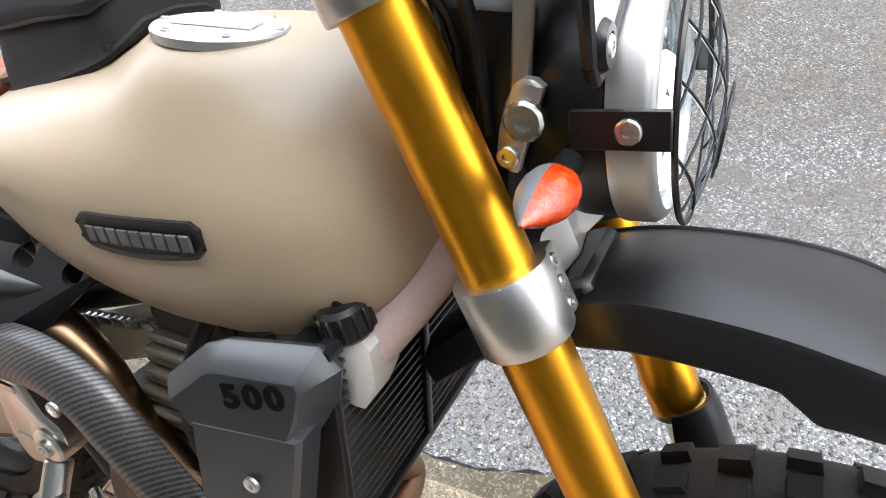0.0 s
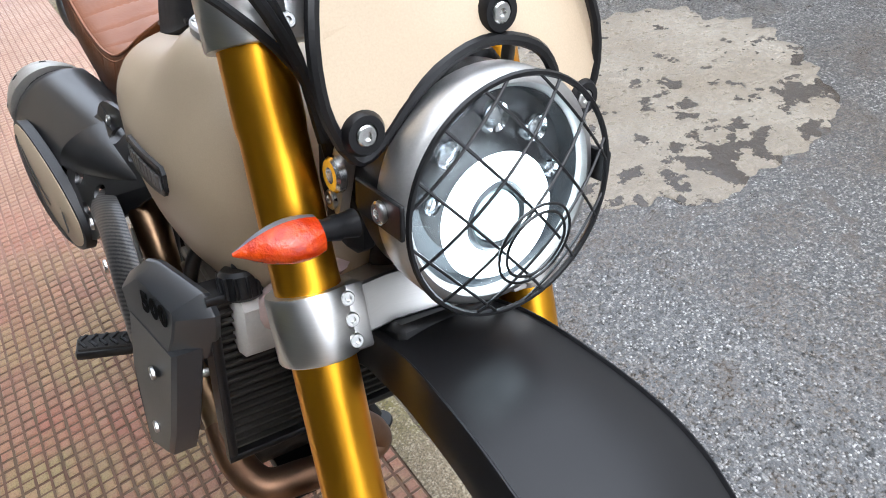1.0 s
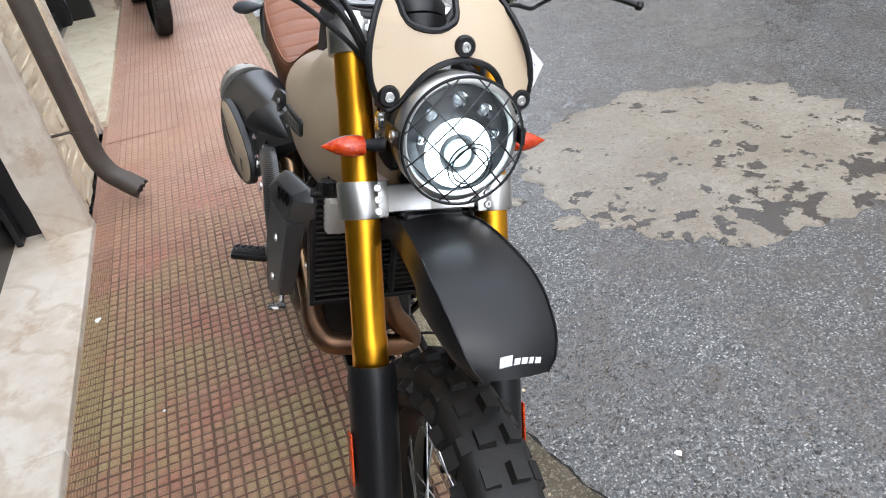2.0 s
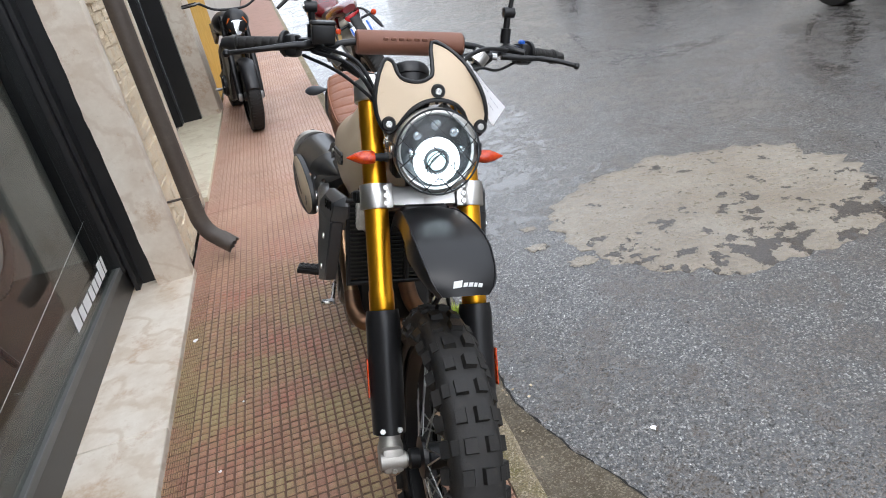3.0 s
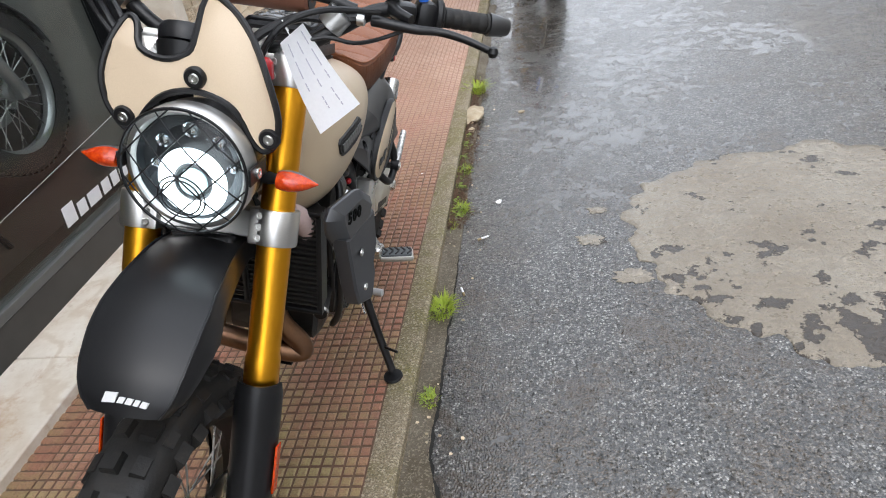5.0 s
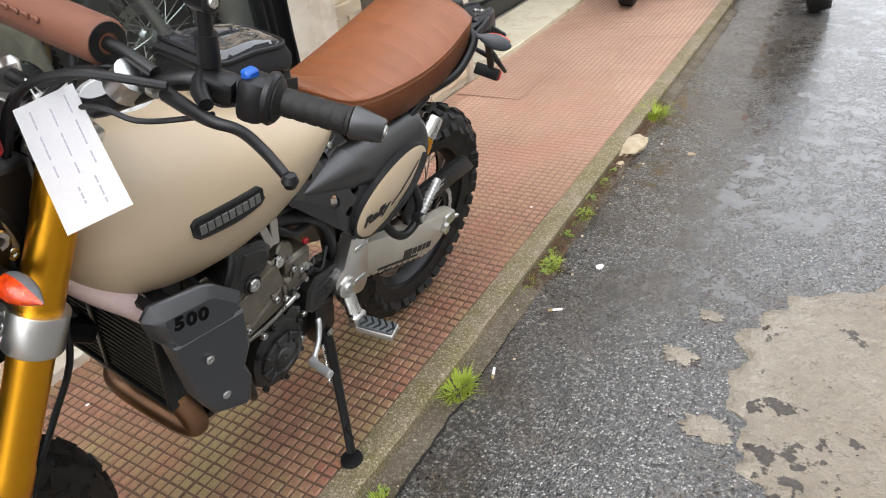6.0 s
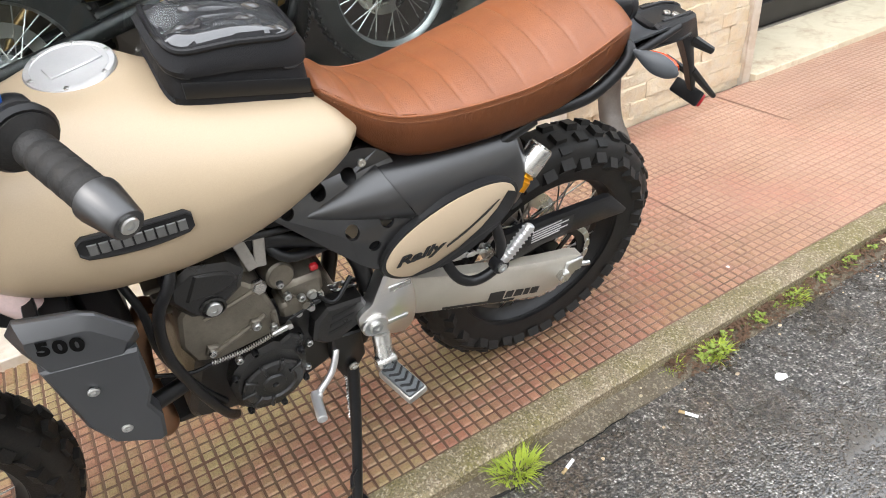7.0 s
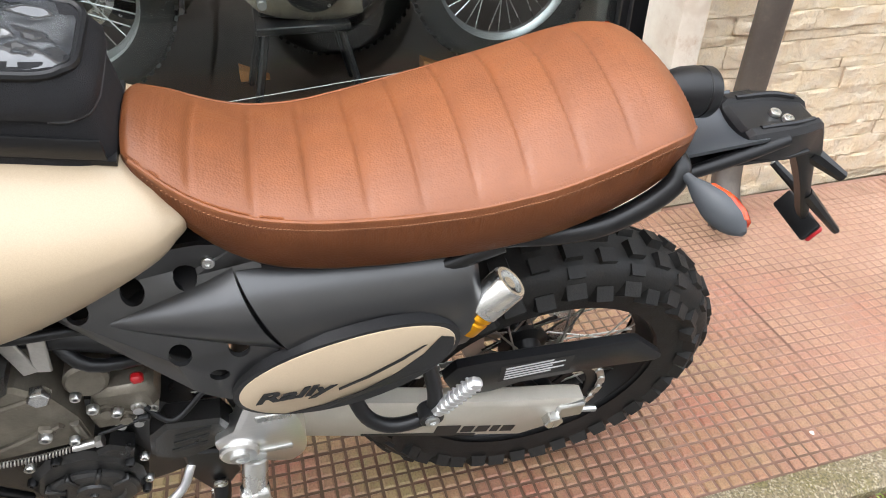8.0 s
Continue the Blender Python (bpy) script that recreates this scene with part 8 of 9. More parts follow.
def plain_wheel(name, parent, at, radius, width, rim_r, rim_mat, cast, disc=True):
    """A wheel on the x axis: hub, smooth tyre, rim, and wire or cast spokes."""
    base = Matrix.Translation(at)
    ax = base @ Matrix.Rotation(radians(90), 4, "Y")
    bm = bmesh.new()
    lathe(bm, [(0.014, -0.07), (0.035, -0.06), (0.042, -0.04), (0.026, -0.025), (0.026, 0.025), (0.042, 0.04), (0.035, 0.06), (0.014, 0.07)], ax, 20)
    hub = part(name, bm, M_DARK if cast else M_ALLOY, parent)
    bm = bmesh.new()
    ring = []
    for i in range(15):
        q = -1 + 2 * i / 14
        ring.append((rim_r + (radius - rim_r) * max(0.0, 1 - abs(q) ** 3) ** 0.6, width / 2 * math.sin(q * math.pi / 2)))
    lathe(bm, ring, ax, 56, cap=False)
    part("tyre", bm, M_RUBBER, hub, smooth=50)
    bm = bmesh.new()
    for k in range(60):
        m = base @ Matrix.Rotation(2 * math.pi * k / 60, 4, "X")
        for s in (-1, 1):
            block(bm, (s * width * 0.25, 0.0, radius - 0.004), (width * 0.34, 0.016, 0.010), m @ Matrix.Rotation(radians(s * 18), 4, "Z"), 0)
    tagged(part("tread", bm, M_RUBBER, hub, smooth=0), kind="stuff")
    w = width * 0.33
    bm = bmesh.new()
    lathe(bm, [(rim_r + 0.008, -w), (rim_r - 0.004, -w + 0.004), (rim_r - 0.016, -w * 0.4), (rim_r - 0.016, w * 0.4), (rim_r - 0.004, w - 0.004), (rim_r + 0.008, w), (rim_r - 0.004, 0)], ax, 48, cap=False)
    part("rim", bm, rim_mat, hub)
    shared = {}
    for k in range(10 if cast else 32):
        side, tilt = (-1 if k % 2 else 1), (-1 if (k // 2) % 2 else 1)
        key = 0 if cast else (side, tilt)
        if key not in shared:
            bm = bmesh.new()
            if cast:
                tube(bm, [(0, 0, 0.03), (0, 0.012, rim_r * 0.55), (0, 0.0, rim_r - 0.01)], [0.014, 0.010, 0.012], 8, 3)
            else:
                rod(bm, (side * 0.04, math.sin(0.55 * tilt) * 0.04, math.cos(0.55 * tilt) * 0.04), (side * 0.006, 0, rim_r - 0.014), 0.0024, 6)
            ob = part("spoke", bm, rim_mat if cast else M_STEEL, hub)
            shared[key] = ob.data
        else:
            ob = new("spoke", shared[key])
            ob.parent = hub
        ob.matrix_basis = base @ Matrix.Rotation(2 * math.pi * k / (10 if cast else 32), 4, "X")
    if disc:
        bm = bmesh.new()
        lathe(bm, [(0.09, 0.055), (0.14, 0.055), (0.14, 0.060), (0.09, 0.060)], ax, 40, cap=False)
        part("brake_disc", bm, M_STEEL, hub)
    return hub


def plain_bike(name, label, at, paint, fork_mat, seat_mat, rf, rr, wf, wr, cast, rim_mat, group=""):
    """Front axle over the origin, y to the rear, z up."""
    b = thing(name, label, "motorcycle", at, group)
    base_y = 1.42
    plain_wheel("front_wheel", b, (0, 0, rf), rf, wf, rf * 0.74, rim_mat, cast)
    plain_wheel("rear_wheel", b, (0, base_y, rr), rr, wr, rr * 0.68, rim_mat, cast)
    for s in (-1, 1):
        bm = bmesh.new()
        tube(bm, [(s * 0.095, -0.005, rf - 0.02), (s * 0.095, 0.10, rf + 0.25), (s * 0.095, 0.29, rf + 0.66)], [0.024, 0.028, 0.026], 14, 3)
        part("fork_leg", bm, fork_mat, b)
        bm = bmesh.new()
        block(bm, (s * 0.092, 0.0, rf), (0.04, 0.06, 0.07), bev=0.012, seg=2)
        part("axle_clamp", bm, M_ALLOY, b)
        bm = bmesh.new()
        tube(bm, [(s * 0.085, 0.85, rr + 0.14), (s * 0.095, 1.1, rr + 0.08), (s * 0.10, base_y + 0.05, rr)], [0.036, 0.032, 0.026], 12, 3)
        part("swingarm", bm, M_DARK, b)
        bm = bmesh.new()
        tube(bm, [(s * 0.04, 0.30, rf + 0.52), (s * 0.12, 0.50, rf + 0.40), (s * 0.12, 0.80, rf + 0.28), (s * 0.10, 0.88, rr + 0.14)], 0.022, 10, 4)
        tube(bm, [(s * 0.05, 0.32, rf + 0.42), (s * 0.10, 0.42, rf + 0.10), (s * 0.10, 0.55, rf - 0.10), (s * 0.10, 0.85, rf - 0.08)], 0.017, 10, 4)
        part("frame_tube", bm, M_DARK, b)
    bm = bmesh.new()
    for z0, d in ((rf + 0.40, 0.0), (rf + 0.62, 0.0)):
        block(bm, (0, 0.17 + (z0 - rf - 0.40) * 0.45, z0), (0.24, 0.06, 0.035), bev=0.01)
    part("fork_clamp", bm, M_DARK, b)
    bm = bmesh.new()
    prism(bm, round_outline([(0.52, rf - 0.10), (0.85, rf - 0.08), (0.90, rf + 0.12), (0.72, rf + 0.22), (0.70, rf + 0.38), (0.54, rf + 0.40), (0.50, rf + 0.10)], 4), lambda p, q, d: (d, p, q), -0.13, 0.13, 0.02)
    part("engine", bm, M_ENGINE, b)
    for s in (-1, 1):
        bm = bmesh.new()
        lathe(bm, [(0.10, 0), (0.10, 0.03), (0.08, 0.045), (0.03, 0.05), (0.002, 0.05)], axis_pose((s * 0.125, 0.68, rf + 0.02), (s, 0, 0)), 24)
        cv = part("engine_cover", bm, M_BLACK, b)
        for k in range(6):
            q = 2 * math.pi * k / 6
            bolt(cv, (s * 0.155, 0.68 + 0.09 * math.cos(q), rf + 0.02 + 0.09 * math.sin(q)), (s, 0, 0), 0.006, M_STEEL, 0.01)
    bm = bmesh.new()
    tube(bm, [(0.06, 0.52, rf + 0.30), (0.10, 0.40, rf + 0.16), (0.14, 0.45, rf - 0.02), (0.15, 0.66, rf + 0.22), (0.15, 0.95, rf + 0.26), (0.15, 1.25, rf + 0.38)], [0.021, 0.021, 0.021, 0.024, 0.045, 0.05], 14, 5)
    part("exhaust", bm, M_BRASS, b)
    bm = bmesh.new()
    rows = []
    for y, zc, w, h in ((0.30, 0.60, 0.05, 0.03), (0.36, 0.60, 0.13, 0.08), (0.50, 0.60, 0.165, 0.105), (0.66, 0.57, 0.15, 0.095), (0.78, 0.54, 0.10, 0.06), (0.82, 0.53, 0.06, 0.03)):
        rows.append([(w * math.copysign(abs(math.cos(q)) ** 0.8, math.cos(q)), y, rf + zc + h * math.sin(q)) for q in [2 * math.pi * i / 24 for i in range(24)]])
    loft(bm, rows)
    part("fuel_tank", bm, paint, b, smooth=60)
    bm = bmesh.new()
    rows = []
    for y, zc, w, h in ((0.76, 0.52, 0.06, 0.03), (0.82, 0.52, 0.11, 0.045), (1.0, 0.50, 0.135, 0.05), (1.2, 0.54, 0.13, 0.045), (1.42, 0.58, 0.09, 0.035), (1.50, 0.585, 0.04, 0.015)):
        rows.append([(w * math.copysign(abs(math.cos(q)) ** 0.6, math.cos(q)), y, rf + zc + h * math.sin(q)) for q in [2 * math.pi * i / 20 for i in range(20)]])
    loft(bm, rows)
    part("seat", bm, seat_mat, b, smooth=60)
    for s in (-1, 1):
        bm = bmesh.new()
        prism(bm, round_outline([(0.84, rf + 0.46), (1.15, rf + 0.48), (1.42, rf + 0.55), (1.20, rf + 0.36), (0.92, rf + 0.26)], 4), lambda p, q, d: (s * d, p, q), 0.09, 0.125, 0.01)
        part("side_panel", bm, paint, b)
        bm = bmesh.new()
        a0, a1 = Vector((s * 0.27, 0.43, rf + 0.78)), Vector((s * 0.39, 0.49, rf + 0.76))
        rod(bm, a0, a1, 0.017, 14)
        part("grip", bm, M_RUBBER, b)
        bm = bmesh.new()
        tube(bm, [(s * 0.24, 0.38, rf + 0.79), (s * 0.30, 0.34, rf + 0.78), (s * 0.40, 0.41, rf + 0.76)], 0.006, 8, 3)
        part("lever", bm, M_ALLOY, b)
        bm = bmesh.new()
        rod(bm, (s * 0.12, 0.84, rf - 0.03), (s * 0.23, 0.84, rf - 0.03), 0.014, 10)
        part("footrest", bm, M_ALLOY, b)
    bm = bmesh.new()
    tube(bm, [(-0.39, 0.49, rf + 0.76), (-0.26, 0.43, rf + 0.78), (-0.12, 0.36, rf + 0.72), (0.12, 0.36, rf + 0.72), (0.26, 0.43, rf + 0.78), (0.39, 0.49, rf + 0.76)], 0.011, 12, 5)
    part("handlebar", bm, M_DARK, b)
    bm = bmesh.new()
    rows = []
    for i in range(9):
        q = radians(20 + 105 * i / 8)
        y, z = -math.cos(q) * (rf + 0.03) * 1.0, rf + math.sin(q) * (rf + 0.03)
        half = 0.062
        rows.append([(half * u, y * (1 - 0.06 * u * u), z - 0.02 * u * u) for u in (-1, -0.6, 0, 0.6, 1)] + [(half * u, y * (1 - 0.06 * u * u) * 0.985, (z - 0.02 * u * u) - 0.006) for u in (1, 0.6, 0, -0.6, -1)])
    loft(bm, rows)
    part("front_fender", bm, paint if paint is not M_REDPAINT else M_BLACK, b, smooth=60)
    return b


def showroom():
    """Motorcycles behind the shop window."""
    g = "motorcycles in the showroom"
    yb = plain_bike("motorcycle", "yellow enduro motorcycle on display behind the window", pose(-1.78, -0.09, 0.2, 0, 8, 2), M_YELLOW, M_ALLOY, M_BLACK, 0.345, 0.335, 0.09, 0.14, False, M_DARK, g)
    for s in (-1, 1):
        bm = bmesh.new()
        prism(bm, round_outline([(0.80, 0.64), (0.95, 0.57), (1.12, 0.56), (1.22, 0.66), (1.16, 0.80), (0.90, 0.80)], 4), lambda p, q, d: (s * d, p, q), 0.12, 0.15, 0.01)
        part("lower_panel", bm, M_YELLOW, yb)
    # the second one faces the other way, held up on a stand
    m = pose(-1.33, 1.87, 0.285, 0, 0, 180)
    plain_bike("motorcycle", "dark enduro motorcycle raised on a work stand in the showroom", m, M_BLACK, M_ALLOY, M_BLACK, 0.345, 0.33, 0.085, 0.13, False, M_ALLOY, g)
    st = thing("work_stand", "black metal work stand under the dark motorcycle", "stand")
    bm = bmesh.new()
    box_between(bm, (-1.50, 1.00, 0.49), (-1.16, 1.30, 0.515), bev=0.004)
    part("top_plate", bm, M_DARK, st)
    for dx in (-1, 1):
        for dy in (-1, 1):
            bm = bmesh.new()
            tube(bm, [(-1.33 + dx * 0.19, 1.15 + dy * 0.19, 0.201), (-1.33 + dx * 0.13, 1.15 + dy * 0.12, 0.49)], 0.014, 8, 1)
            part("leg", bm, M_DARK, st)
    # orange-brown wedges on the shop floor
    for i, (x, y) in enumerate(((-1.55, 1.62), (-1.62, 0.92))):
        bm = bmesh.new()
        prism(bm, [(0, 0), (0.11, 0), (0.0, 0.05)], lambda a, c, d: (x + d, y + a, 0.201 + c), 0.0, 0.07, 0.002)
        tagged(part("wheel_wedge", bm, surface("orange_brown", (0.50, 0.23, 0.08), rough=0.6)), "small orange-brown wedge on the shop floor", "wedge", "wedges on the shop floor")
    # thin white tube just behind the glass, drawn in place of a reflected pale line
    bm = bmesh.new()
    tube(bm, [(-0.926, -1.6, 0.20), (-0.926, 0.9, 0.385), (-0.926, 2.0, 0.475)], 0.0012, 6, 1)
    tagged(part("reflection_line", bm, M_DECALW), "thin pale line behind the glass, standing in for a reflection", "tape line")


showroom()

# -- black naked motorcycle on the pavement
blk = plain_bike("motorcycle", "black naked motorcycle with orange trim parked on the pavement", pose(-0.25, 5.08, 0.0, 0, 7, 8), M_BLACK, M_BLACK, M_BLACK, 0.30, 0.31, 0.12, 0.16, True, M_DARK)
bm = bmesh.new()
rows = []
for y, zc, w, h in ((0.02, 0.58, 0.05, 0.05), (0.04, 0.60, 0.085, 0.085), (0.10, 0.62, 0.11, 0.11), (0.22, 0.62, 0.10, 0.09), (0.26, 0.62, 0.05, 0.04)):
    rows.append([(w * math.cos(q), y, 0.30 + zc + h * math.sin(q)) for q in [2 * math.pi * i / 20 for i in range(20)]])
loft(bm, rows)
nose_b = part("headlight_cowl", bm, M_BLACK, blk, smooth=60)
bm = bmesh.new()
prism(bm, round_outline([(-0.05, 0.93), (0.05, 0.93), (0.042, 0.87), (0.02, 0.82), (-0.02, 0.82), (-0.042, 0.87)], 3), lambda a, c, d: (a, 0.03 - d + abs(a) * 0.3, c), 0.0, 0.018, 0.004)
part("headlight", bm, M_CHROME, nose_b, "pale clear headlight")
for s in (-1, 1):
    bm = bmesh.new()
    tube(bm, [(s * 0.055, 0.035, 0.955), (s * 0.078, 0.045, 0.91), (s * 0.060, 0.04, 0.85)], 0.008, 8, 3)
    part("trim_strip", bm, M_ORANGE, nose_b, "orange trim strip")

# -- red motorcycle on the road, seen from behind
red = plain_bike("motorcycle", "dark red motorcycle with tail rack parked on the road", pose(0.80, 6.62, -0.05, 0, 14, 188), M_REDPAINT, M_ALLOY, M_BLACK, 0.30, 0.31, 0.11, 0.15, True, M_DARK)
bm = bmesh.new()
rows = []
for y, zc, w, h in ((1.15, 0.84, 0.14, 0.07), (1.35, 0.88, 0.13, 0.065), (1.52, 0.90, 0.10, 0.05), (1.60, 0.90, 0.06, 0.03)):
    rows.append([(w * math.copysign(abs(math.cos(q)) ** 0.7, math.cos(q)), y, zc + h * math.sin(q)) for q in [2 * math.pi * i / 20 for i in range(20)]])
loft(bm, rows)
tail_r = part("tail_cowl", bm, M_REDPAINT, red, smooth=60)
bm = bmesh.new()
prism(bm, round_outline([(-0.07, 0.85), (0.07, 0.85), (0.05, 0.80), (-0.05, 0.80)], 3), lambda a, c, d: (a, 1.59 + d, c), 0.0, 0.03, 0.006)
part("tail_light", bm, M_RED, tail_r, "red tail light")
bm = bmesh.new()
prism(bm, [(-0.045, 0.83), (0.045, 0.83), (0.05, 0.50), (-0.05, 0.50)], lambda a, c, d: (a, 1.60 + (0.83 - c) * 0.35 + d, c), 0.0, 0.02, 0.004)
part("rear_fender", bm, M_BLACK, red)
bm = bmesh.new()
prism(bm, [(-0.09, 0.76), (0.09, 0.76), (0.09, 0.60), (-0.09, 0.60)], lambda a, c, d: (a, 1.64 + (0.76 - c) * 0.35 + d, c), 0.0, 0.004, 0.001)
pl = part("plate", bm, M_PLATEW, red, "white number plate with blue ends")
for x0, x1, z0, z1, m_ in ((-0.088, -0.07, 0.605, 0.755, M_BLUE), (0.07, 0.088, 0.605, 0.755, M_BLUE), (-0.045, -0.02, 0.70, 0.745, M_DECALB), (0.0, 0.025, 0.70, 0.745, M_DECALB), (-0.055, -0.035, 0.62, 0.665, M_DECALB), (-0.02, 0.0, 0.62, 0.665, M_DECALB), (0.015, 0.035, 0.62, 0.665, M_DECALB)):
    bm = bmesh.new()
    prism(bm, [(x0, z0), (x1, z0), (x1, z1), (x0, z1)], lambda a, c, d: (a, 1.644 + (0.76 - c) * 0.35 + d, c), 0.0005, 0.0015)
    part("plate_bar", bm, m_, pl, smooth=0)
for s in (-1, 1):
    bm = bmesh.new()
    tube(bm, [(s * 0.10, 1.20, 0.84), (s * 0.20, 1.25, 0.78), (s * 0.24, 1.38, 0.66), (s * 0.22, 1.50, 0.62), (s * 0.16, 1.42, 0.80)], 0.011, 8, 4)
    part("pannier_rail", bm, M_DARK, red)
    bm = bmesh.new()
    rod(bm, (s * 0.06, 1.58, 0.78), (s * 0.17, 1.60, 0.78), 0.012, 10)
    sg = part("rear_signal", bm, M_BLACK, red)
    bm = bmesh.new()
    lathe(bm, [(0.012, -0.03), (0.024, -0.02), (0.026, 0.0), (0.018, 0.012), (0.002, 0.014)], axis_pose((s * 0.18, 1.61, 0.78), (0, 1, 0)), 16)
    part("lens", bm, M_AMBER_IN, sg)


# ---- parked cars across the road ----
def car(x, y0, paint):
    """Side profile along y; the wheels' outer faces towards the road at x."""
    c = thing("car", "silver-grey parked car with alloy wheels", "car", Matrix.Translation((x, y0, ROAD)), "cars parked across the road")
    wy = (0.85, 3.45)
    low = [(0.05, 0.35), (0.10, 0.22)]
    for yc in wy:
        low.append((yc - 0.37, 0.20))
        low += [(yc - 0.37 * math.cos(q), 0.31 + 0.37 * math.sin(q)) for q in [math.pi * i / 12 for i in range(13)]]
        low.append((yc + 0.37, 0.20))
    low += [(4.15, 0.24), (4.22, 0.40), (4.20, 0.70), (4.05, 0.88), (3.2, 0.94), (1.0, 0.92), (0.25, 0.80), (0.05, 0.62)]
    bm = bmesh.new()
    prism(bm, low, lambda a, b, d: (d, a, b), 0.03, 1.72, 0.03)
    part("body", bm, paint, c)
    bm = bmesh.new()
    prism(bm, [(0.95, 0.93), (3.75, 0.93), (3.30, 1.32), (2.9, 1.42), (1.9, 1.42), (1.5, 1.34)], lambda a, b, d: (d * (1.0) + (0.875 - d) * (b - 0.93) * 0.35, a, b), 0.08, 1.67, 0.04)
    part("cabin", bm, surface("dark_car_glass", (0.02, 0.022, 0.025), rough=0.05, grain=0), c)
    for s, xx in ((0, 0.0), (1, 1.62)):
        for yc in wy:
            bm = bmesh.new()
            m = Matrix.Translation((xx + 0.11, yc, 0.31)) @ Matrix.Rotation(radians(-90), 4, "Y")
            lathe(bm, [(0.20, -0.10), (0.295, -0.10), (0.31, -0.07), (0.31, 0.07), (0.295, 0.10), (0.235, 0.11), (0.22, 0.09), (0.20, 0.09)], m, 40, cap=False)
            w = part("wheel", bm, M_RUBBER, c, "black tyre on a silver alloy rim")
            bm = bmesh.new()
            lathe(bm, [(0.225, 0.095), (0.20, 0.10), (0.195, 0.02), (0.05, 0.03), (0.045, 0.085), (0.002, 0.09)], m, 40)
            part("rim", bm, M_ALLOY, w)
            for k in range(5):
                bm = bmesh.new()
                block(bm, (0, 0.12, 0.085), (0.045, 0.18, 0.03), m @ Matrix.Rotation(2 * math.pi * k / 5, 4, "Z"), 0.008)
                part("spoke", bm, M_ALLOY, w)
    return c


car(5.05, 0.85, M_CARPAINT)
car(5.30, 7.25, M_CARPAINT)


# ---- weeds, stones and litter along the kerb ----
def tuft(x, y, count, height, spread, rng):
    bm = bmesh.new()
    for k in range(count):
        a, r = rng.uniform(0, 6.2832), spread * rng.random() ** 0.7
        p = Vector((x + 0.6 * r * math.cos(a), y + r * math.sin(a), ROAD + 0.004))
        lean = Vector((math.cos(a) * rng.uniform(0.2, 1.0), math.sin(a) * rng.uniform(0.2, 1.0), 0)) * height * rng.uniform(0.4, 1.1)
        h = height * rng.uniform(0.5, 1.1)
        w = rng.uniform(0.0015, 0.0034)
        side = Vector((-math.sin(a + rng.uniform(-1, 1)), math.cos(a), 0)).normalized() * w
        prev = None
        for i in range(5):
            t = i / 4
            q = p + lean * t * t + Vector((0, 0, h * (t - 0.35 * t * t)))
            ww = side * (1 - t * 0.92)
            cur = (bm.verts.new(q - ww), bm.verts.new(q + Vector((0, 0, -0.0006))), bm.verts.new(q + ww))
            if prev:
                bm.faces.new((prev[0], prev[1], cur[1], cur[0]))
                bm.faces.new((prev[1], prev[2], cur[2], cur[1]))
            prev = cur
    tagged(part("grass_tuft", bm, M_GRASS), "fresh green grass tuft growing at the kerb", "grass", "weeds along the kerb")


def weed(x, y, count, size, rng):
    """A low clump of small rounded leaves."""
    bm = bmesh.new()
    for k in range(count):
        a, r = rng.uniform(0, 6.2832), size * rng.random() ** 0.6
        p = Vector((x + 0.55 * r * math.cos(a), y + 1.3 * r * math.sin(a), ROAD + 0.006 + rng.random() * 0.03 * (1 - r / size * 0.6)))
        L, W = rng.uniform(0.008, 0.018), rng.uniform(0.005, 0.010)
        d = rng.uniform(0, 6.2832)
        m = Matrix.Translation(p) @ Matrix.Rotation(d, 4, "Z") @ Matrix.Rotation(rng.uniform(-0.7, 0.3), 4, "X") @ Matrix.Rotation(rng.uniform(-0.4, 0.4), 4, "Y")
        outline = [(0, 0), (W * 0.5, L * 0.35), (W * 0.42, L * 0.75), (0, L), (-W * 0.42, L * 0.75), (-W * 0.5, L * 0.35)]
        mid = bm.verts.new(m @ Vector((0, L * 0.5, -0.0015)))
        vs = [bm.verts.new(m @ Vector((u, v, 0))) for u, v in outline]
        for i in range(6):
            bm.faces.new((mid, vs[i], vs[(i + 1) % 6]))
    tagged(part("weed", bm, M_LEAF), "low leafy green weed rooted in the gutter", "weed", "weeds along the kerb")


rng = random.Random(17)
for x, y, n_, h, sp in ((0.487, 1.125, 230, 0.058, 0.058), (0.494, 0.728, 40, 0.035, 0.035), (0.475, 3.12, 170, 0.09, 0.08), (0.466, 1.64, 35, 0.04, 0.03), (0.492, 1.77, 160, 0.034, 0.05), (0.478, 2.12, 120, 0.034, 0.05)):
    tuft(x, y, n_, h, sp, rng)
for x, y, n_, size in ((0.488, 1.76, 150, 0.045), (0.474, 1.95, 110, 0.04), (0.474, 2.11, 170, 0.05), (0.462, 2.25, 100, 0.04), (0.465, 2.39, 80, 0.04), (0.487, 0.735, 40, 0.03), (0.47, 1.83, 50, 0.03), (0.465, 2.5, 50, 0.03)):
    weed(x, y, n_, size, rng)


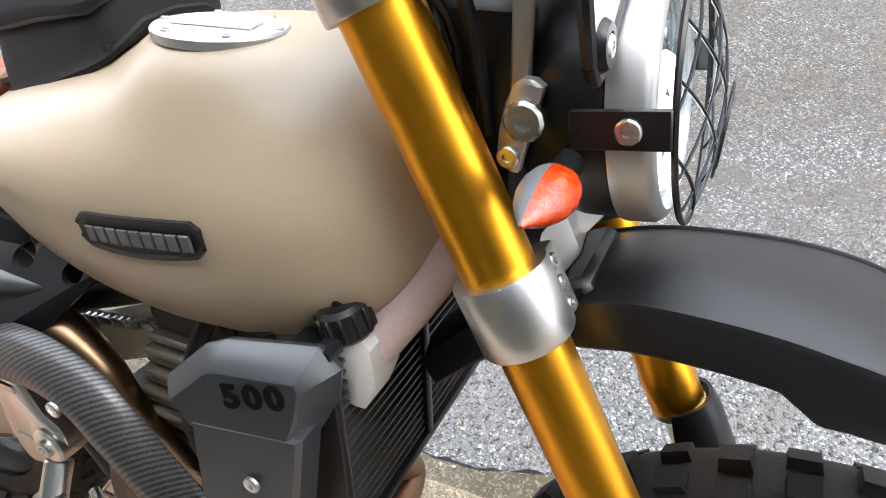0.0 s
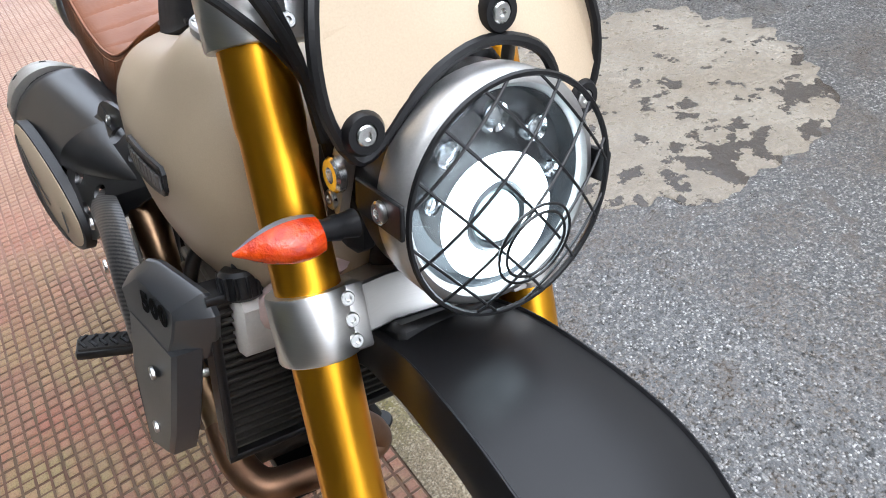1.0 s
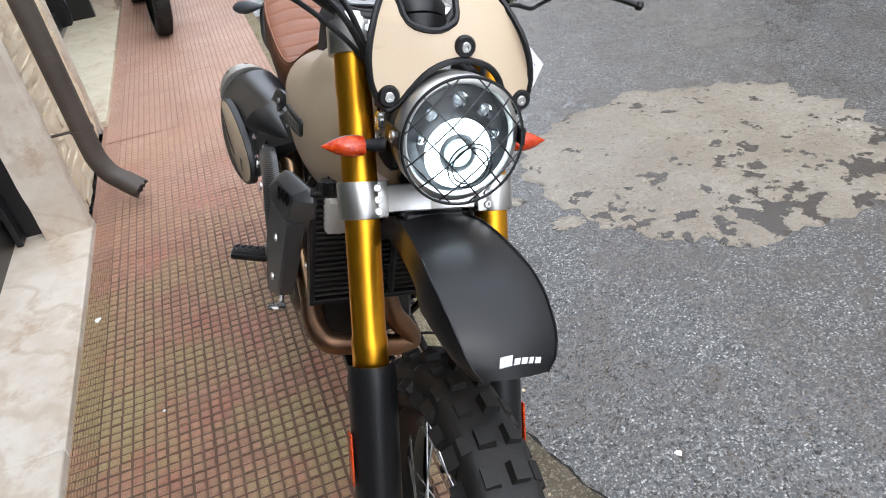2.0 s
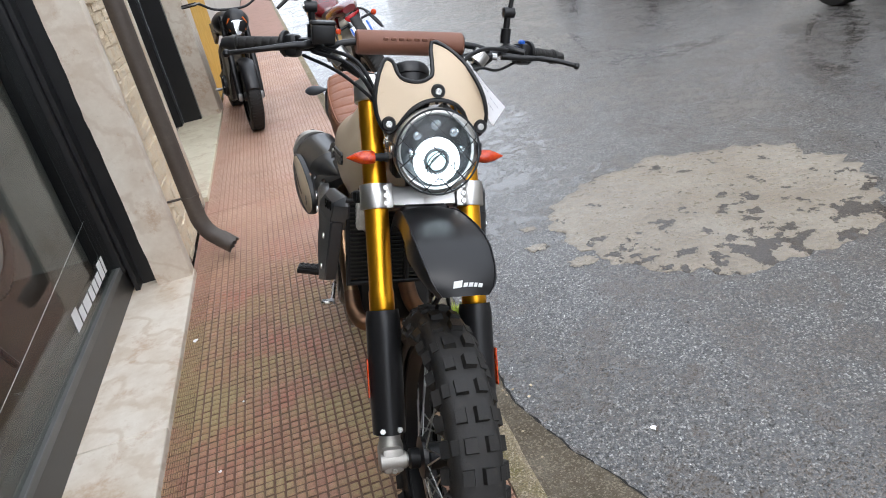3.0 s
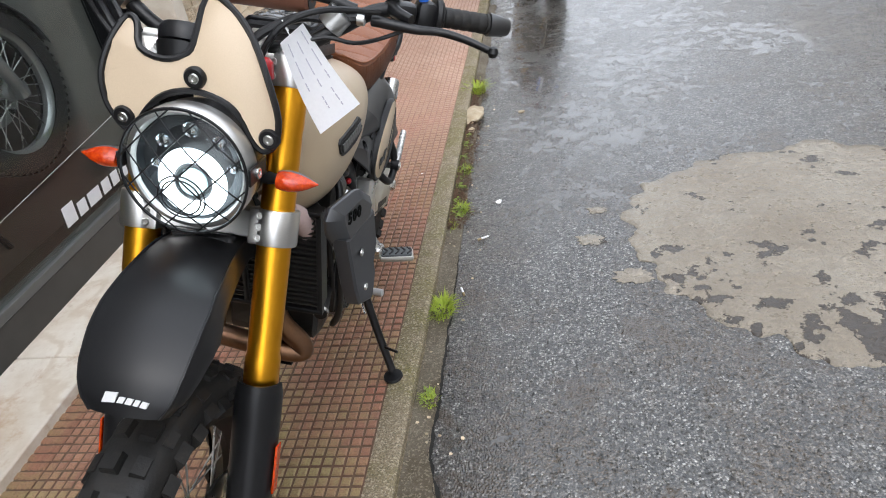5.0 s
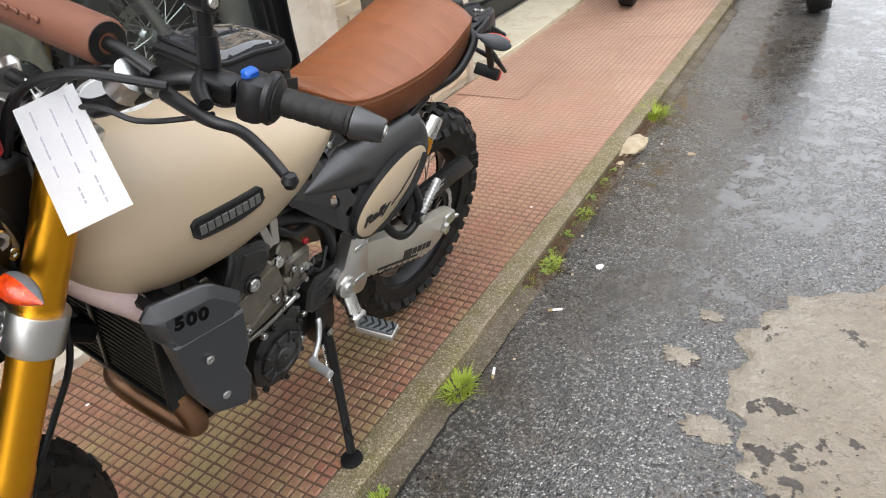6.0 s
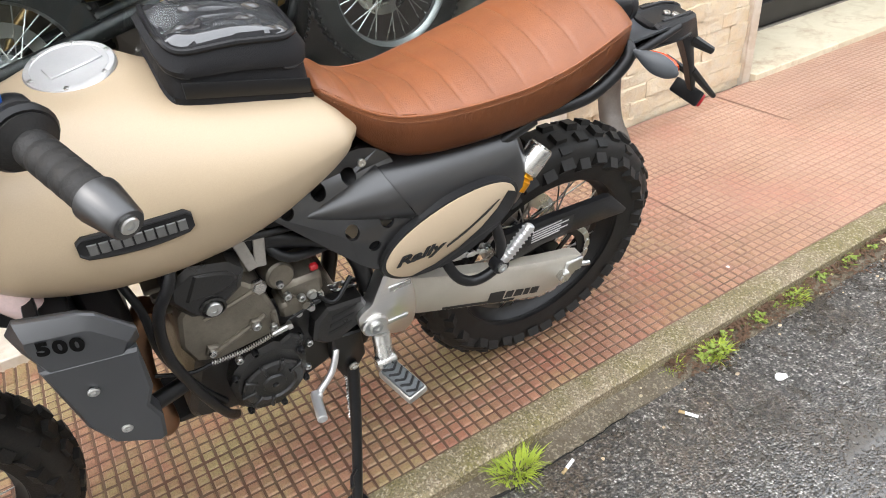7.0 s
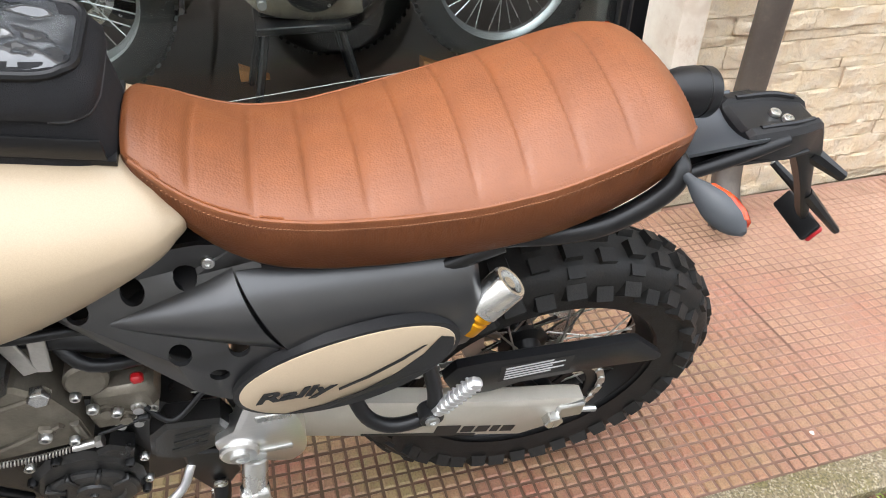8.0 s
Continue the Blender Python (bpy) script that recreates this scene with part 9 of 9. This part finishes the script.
def soil(y0, y1, count):
    """Crumbs of dark earth and dead leaf bits washed together against the kerb."""
    vs, fs = [], []
    for k in range(count):
        y = rng.uniform(y0, y1)
        x = 0.456 + 0.085 * rng.random() ** 1.8 * (0.6 + 0.6 * noise.noise((y * 6, 3, 1)) + 0.2)
        r = rng.uniform(0.0022, 0.0075) * (1 - 5 * (x - 0.456))
        c = Vector((x, y, ROAD + 0.010 + 0.5 * r + 0.012 * rng.random() * max(0, 1 - (x - 0.456) / 0.06)))
        m = Matrix.Rotation(rng.uniform(0, 6.28), 3, "Z") @ Matrix.Rotation(rng.uniform(-0.7, 0.7), 3, "X")
        b = len(vs)
        for d in ((1.3, 0, 0), (-1.2, 0.2, 0), (0, 1, 0), (0.2, -1, 0), (0, 0, 0.7), (0, 0, -0.6)):
            vs.append(c + m @ (Vector(d) * r * rng.uniform(0.7, 1.2)))
        for f in ((0, 2, 4), (2, 1, 4), (1, 3, 4), (3, 0, 4), (2, 0, 5), (1, 2, 5), (3, 1, 5), (0, 3, 5)):
            fs.append([b + i for i in f])
    me = bpy.data.meshes.new("soil")
    me.from_pydata(vs, [], fs)
    me.materials.append(surface("damp_earth", (0.115, 0.062, 0.034), (0.06, 0.036, 0.02), rough=0.8, big=30, fine=200, grain=0.5, where="world"))
    tagged(new("soil", me), "dark brown damp earth crumbs gathered along the kerb", "soil", kind="stuff")


soil(1.62, 3.3, 2000)


def pebble(name, at, size, mat_, label, category, group="", seed=0):
    bm = bmesh.new()
    bmesh.ops.create_icosphere(bm, subdivisions=3 if size[0] > 0.02 else 1, radius=1)
    for v in bm.verts:
        d = 1 + 0.3 * noise.noise(v.co * 1.4 + Vector((seed, 2, 0))) + 0.25 * noise.noise(v.co * 3.5 + Vector((seed, 5, 0)))
        v.co = Vector((v.co.x * size[0], v.co.y * size[1], max(v.co.z, -0.6) * size[2])) * d + Vector(at)
    return tagged(part(name, bm, mat_, smooth=25), label, category, group)


M_LUMP = surface("pale_mortar_lump", (0.50, 0.42, 0.30), (0.36, 0.28, 0.18), rough=0.85, big=25, fine=120, grain=0.8, where="world", dirt=0.3)
pebble("stone", (0.478, 2.75, ROAD + 0.02), (0.055, 0.10, 0.026), M_LUMP, "pale broken stone lump lying against the kerb", "stone", seed=1)
pebble("stone", (0.476, 2.575, ROAD + 0.012), (0.020, 0.028, 0.014), M_LUMP, "small pale stone beside the kerb", "stone", seed=4)
pebble("stone", (0.726, 2.77, ROAD + 0.004), (0.020, 0.016, 0.008), M_LUMP, "small pale stone on the wet road", "stone", seed=6)
for i in range(60):
    y = rng.uniform(0.2, 3.2)
    x = rng.uniform(0.46, 0.60)
    s = rng.uniform(0.002, 0.006)
    pebble("gravel", (x, y, ROAD + (0.010 if x < 0.51 else 0.001)), (s, s * rng.uniform(0.7, 1.3), s * 0.6), M_LUMP if i % 3 else M_STONE, "small loose gravel grain by the kerb", "gravel", "loose gravel by the kerb", i)
# cigarette ends, scraps and pale blots
for x, y, turn, n_ in ((0.587, 1.55, 0.5, 0), (0.545, 1.218, 1.9, 1)):
    bm = bmesh.new()
    d = Vector((math.cos(turn), math.sin(turn), 0))
    p = Vector((x, y, ROAD + 0.0055))
    rod(bm, p, p + d * 0.030, 0.004, 10)
    ce = tagged(part("cigarette_end", bm, M_PAPER), "white cigarette end with tan filter on the road", "cigarette end", "cigarette ends on the road")
    bm = bmesh.new()
    rod(bm, p - d * 0.015, p - d * 0.0002, 0.0041, 10)
    part("filter", bm, M_STRAW, ce)
SCRAPS = ((0.643, 1.83, 0.018, M_PAPER, ROAD), (0.833, 0.248, 0.012, M_PAPER, ROAD), (0.727, -0.022, 0.013, surface("green_scrap", (0.02, 0.35, 0.10), rough=0.5), ROAD), (-0.559, 1.496, 0.016, M_PAPER, 0.0), (0.30, 2.05, 0.007, M_PAPER, 0.0), (-0.42, 0.62, 0.008, M_PAPER, 0.0), (-0.35, 0.95, 0.006, M_PAPER, 0.0))
for i, (x, y, s, m_, z) in enumerate(SCRAPS):
    bm = bmesh.new()
    k = 9
    prism(bm, [(s * math.cos(6.2832 * j / k) * rng.uniform(0.5, 1.0), s * math.sin(6.2832 * j / k) * rng.uniform(0.5, 1.0)) for j in range(k)], lambda a, b, d: (x + a, y + b, z + 0.0015 + d + 40 * s * a * b), 0.0, 0.001)
    tagged(part("scrap", bm, m_), "small crumpled scrap of paper on the ground" if m_ is M_PAPER else "small green plastic scrap on the road", "litter", "scraps on the ground")
# small separate blots of the pale concrete
for x, y, s in ((0.978, 1.496, 0.05), (1.095, 1.262, 0.06), (1.02, 1.70, 0.035)):
    bm = bmesh.new()
    rim = [(s * (1 + 0.45 * noise.noise((math.cos(q) * 2 + x, math.sin(q) * 2, y)) + 0.3 * noise.noise((math.cos(q) * 6 + x, math.sin(q) * 6, y))) * math.cos(q), 0.7 * s * (1 + 0.45 * noise.noise((math.cos(q) * 2 + x, math.sin(q) * 2, y)) + 0.3 * noise.noise((math.cos(q) * 6 + x, math.sin(q) * 6, y))) * math.sin(q)) for q in [6.2832 * j / 40 for j in range(40)]]
    prism(bm, rim, lambda a, b, d: (x + a, y + b, ROAD + d), 0.0003, 0.003, 0.002)
    tagged(part("road_patch", bm, bpy.data.materials["pale_concrete_skim"]), "small blot of pale concrete on the asphalt", "road patch", kind="structure")


# ---- paving pieces ----
kerb()
pavement()
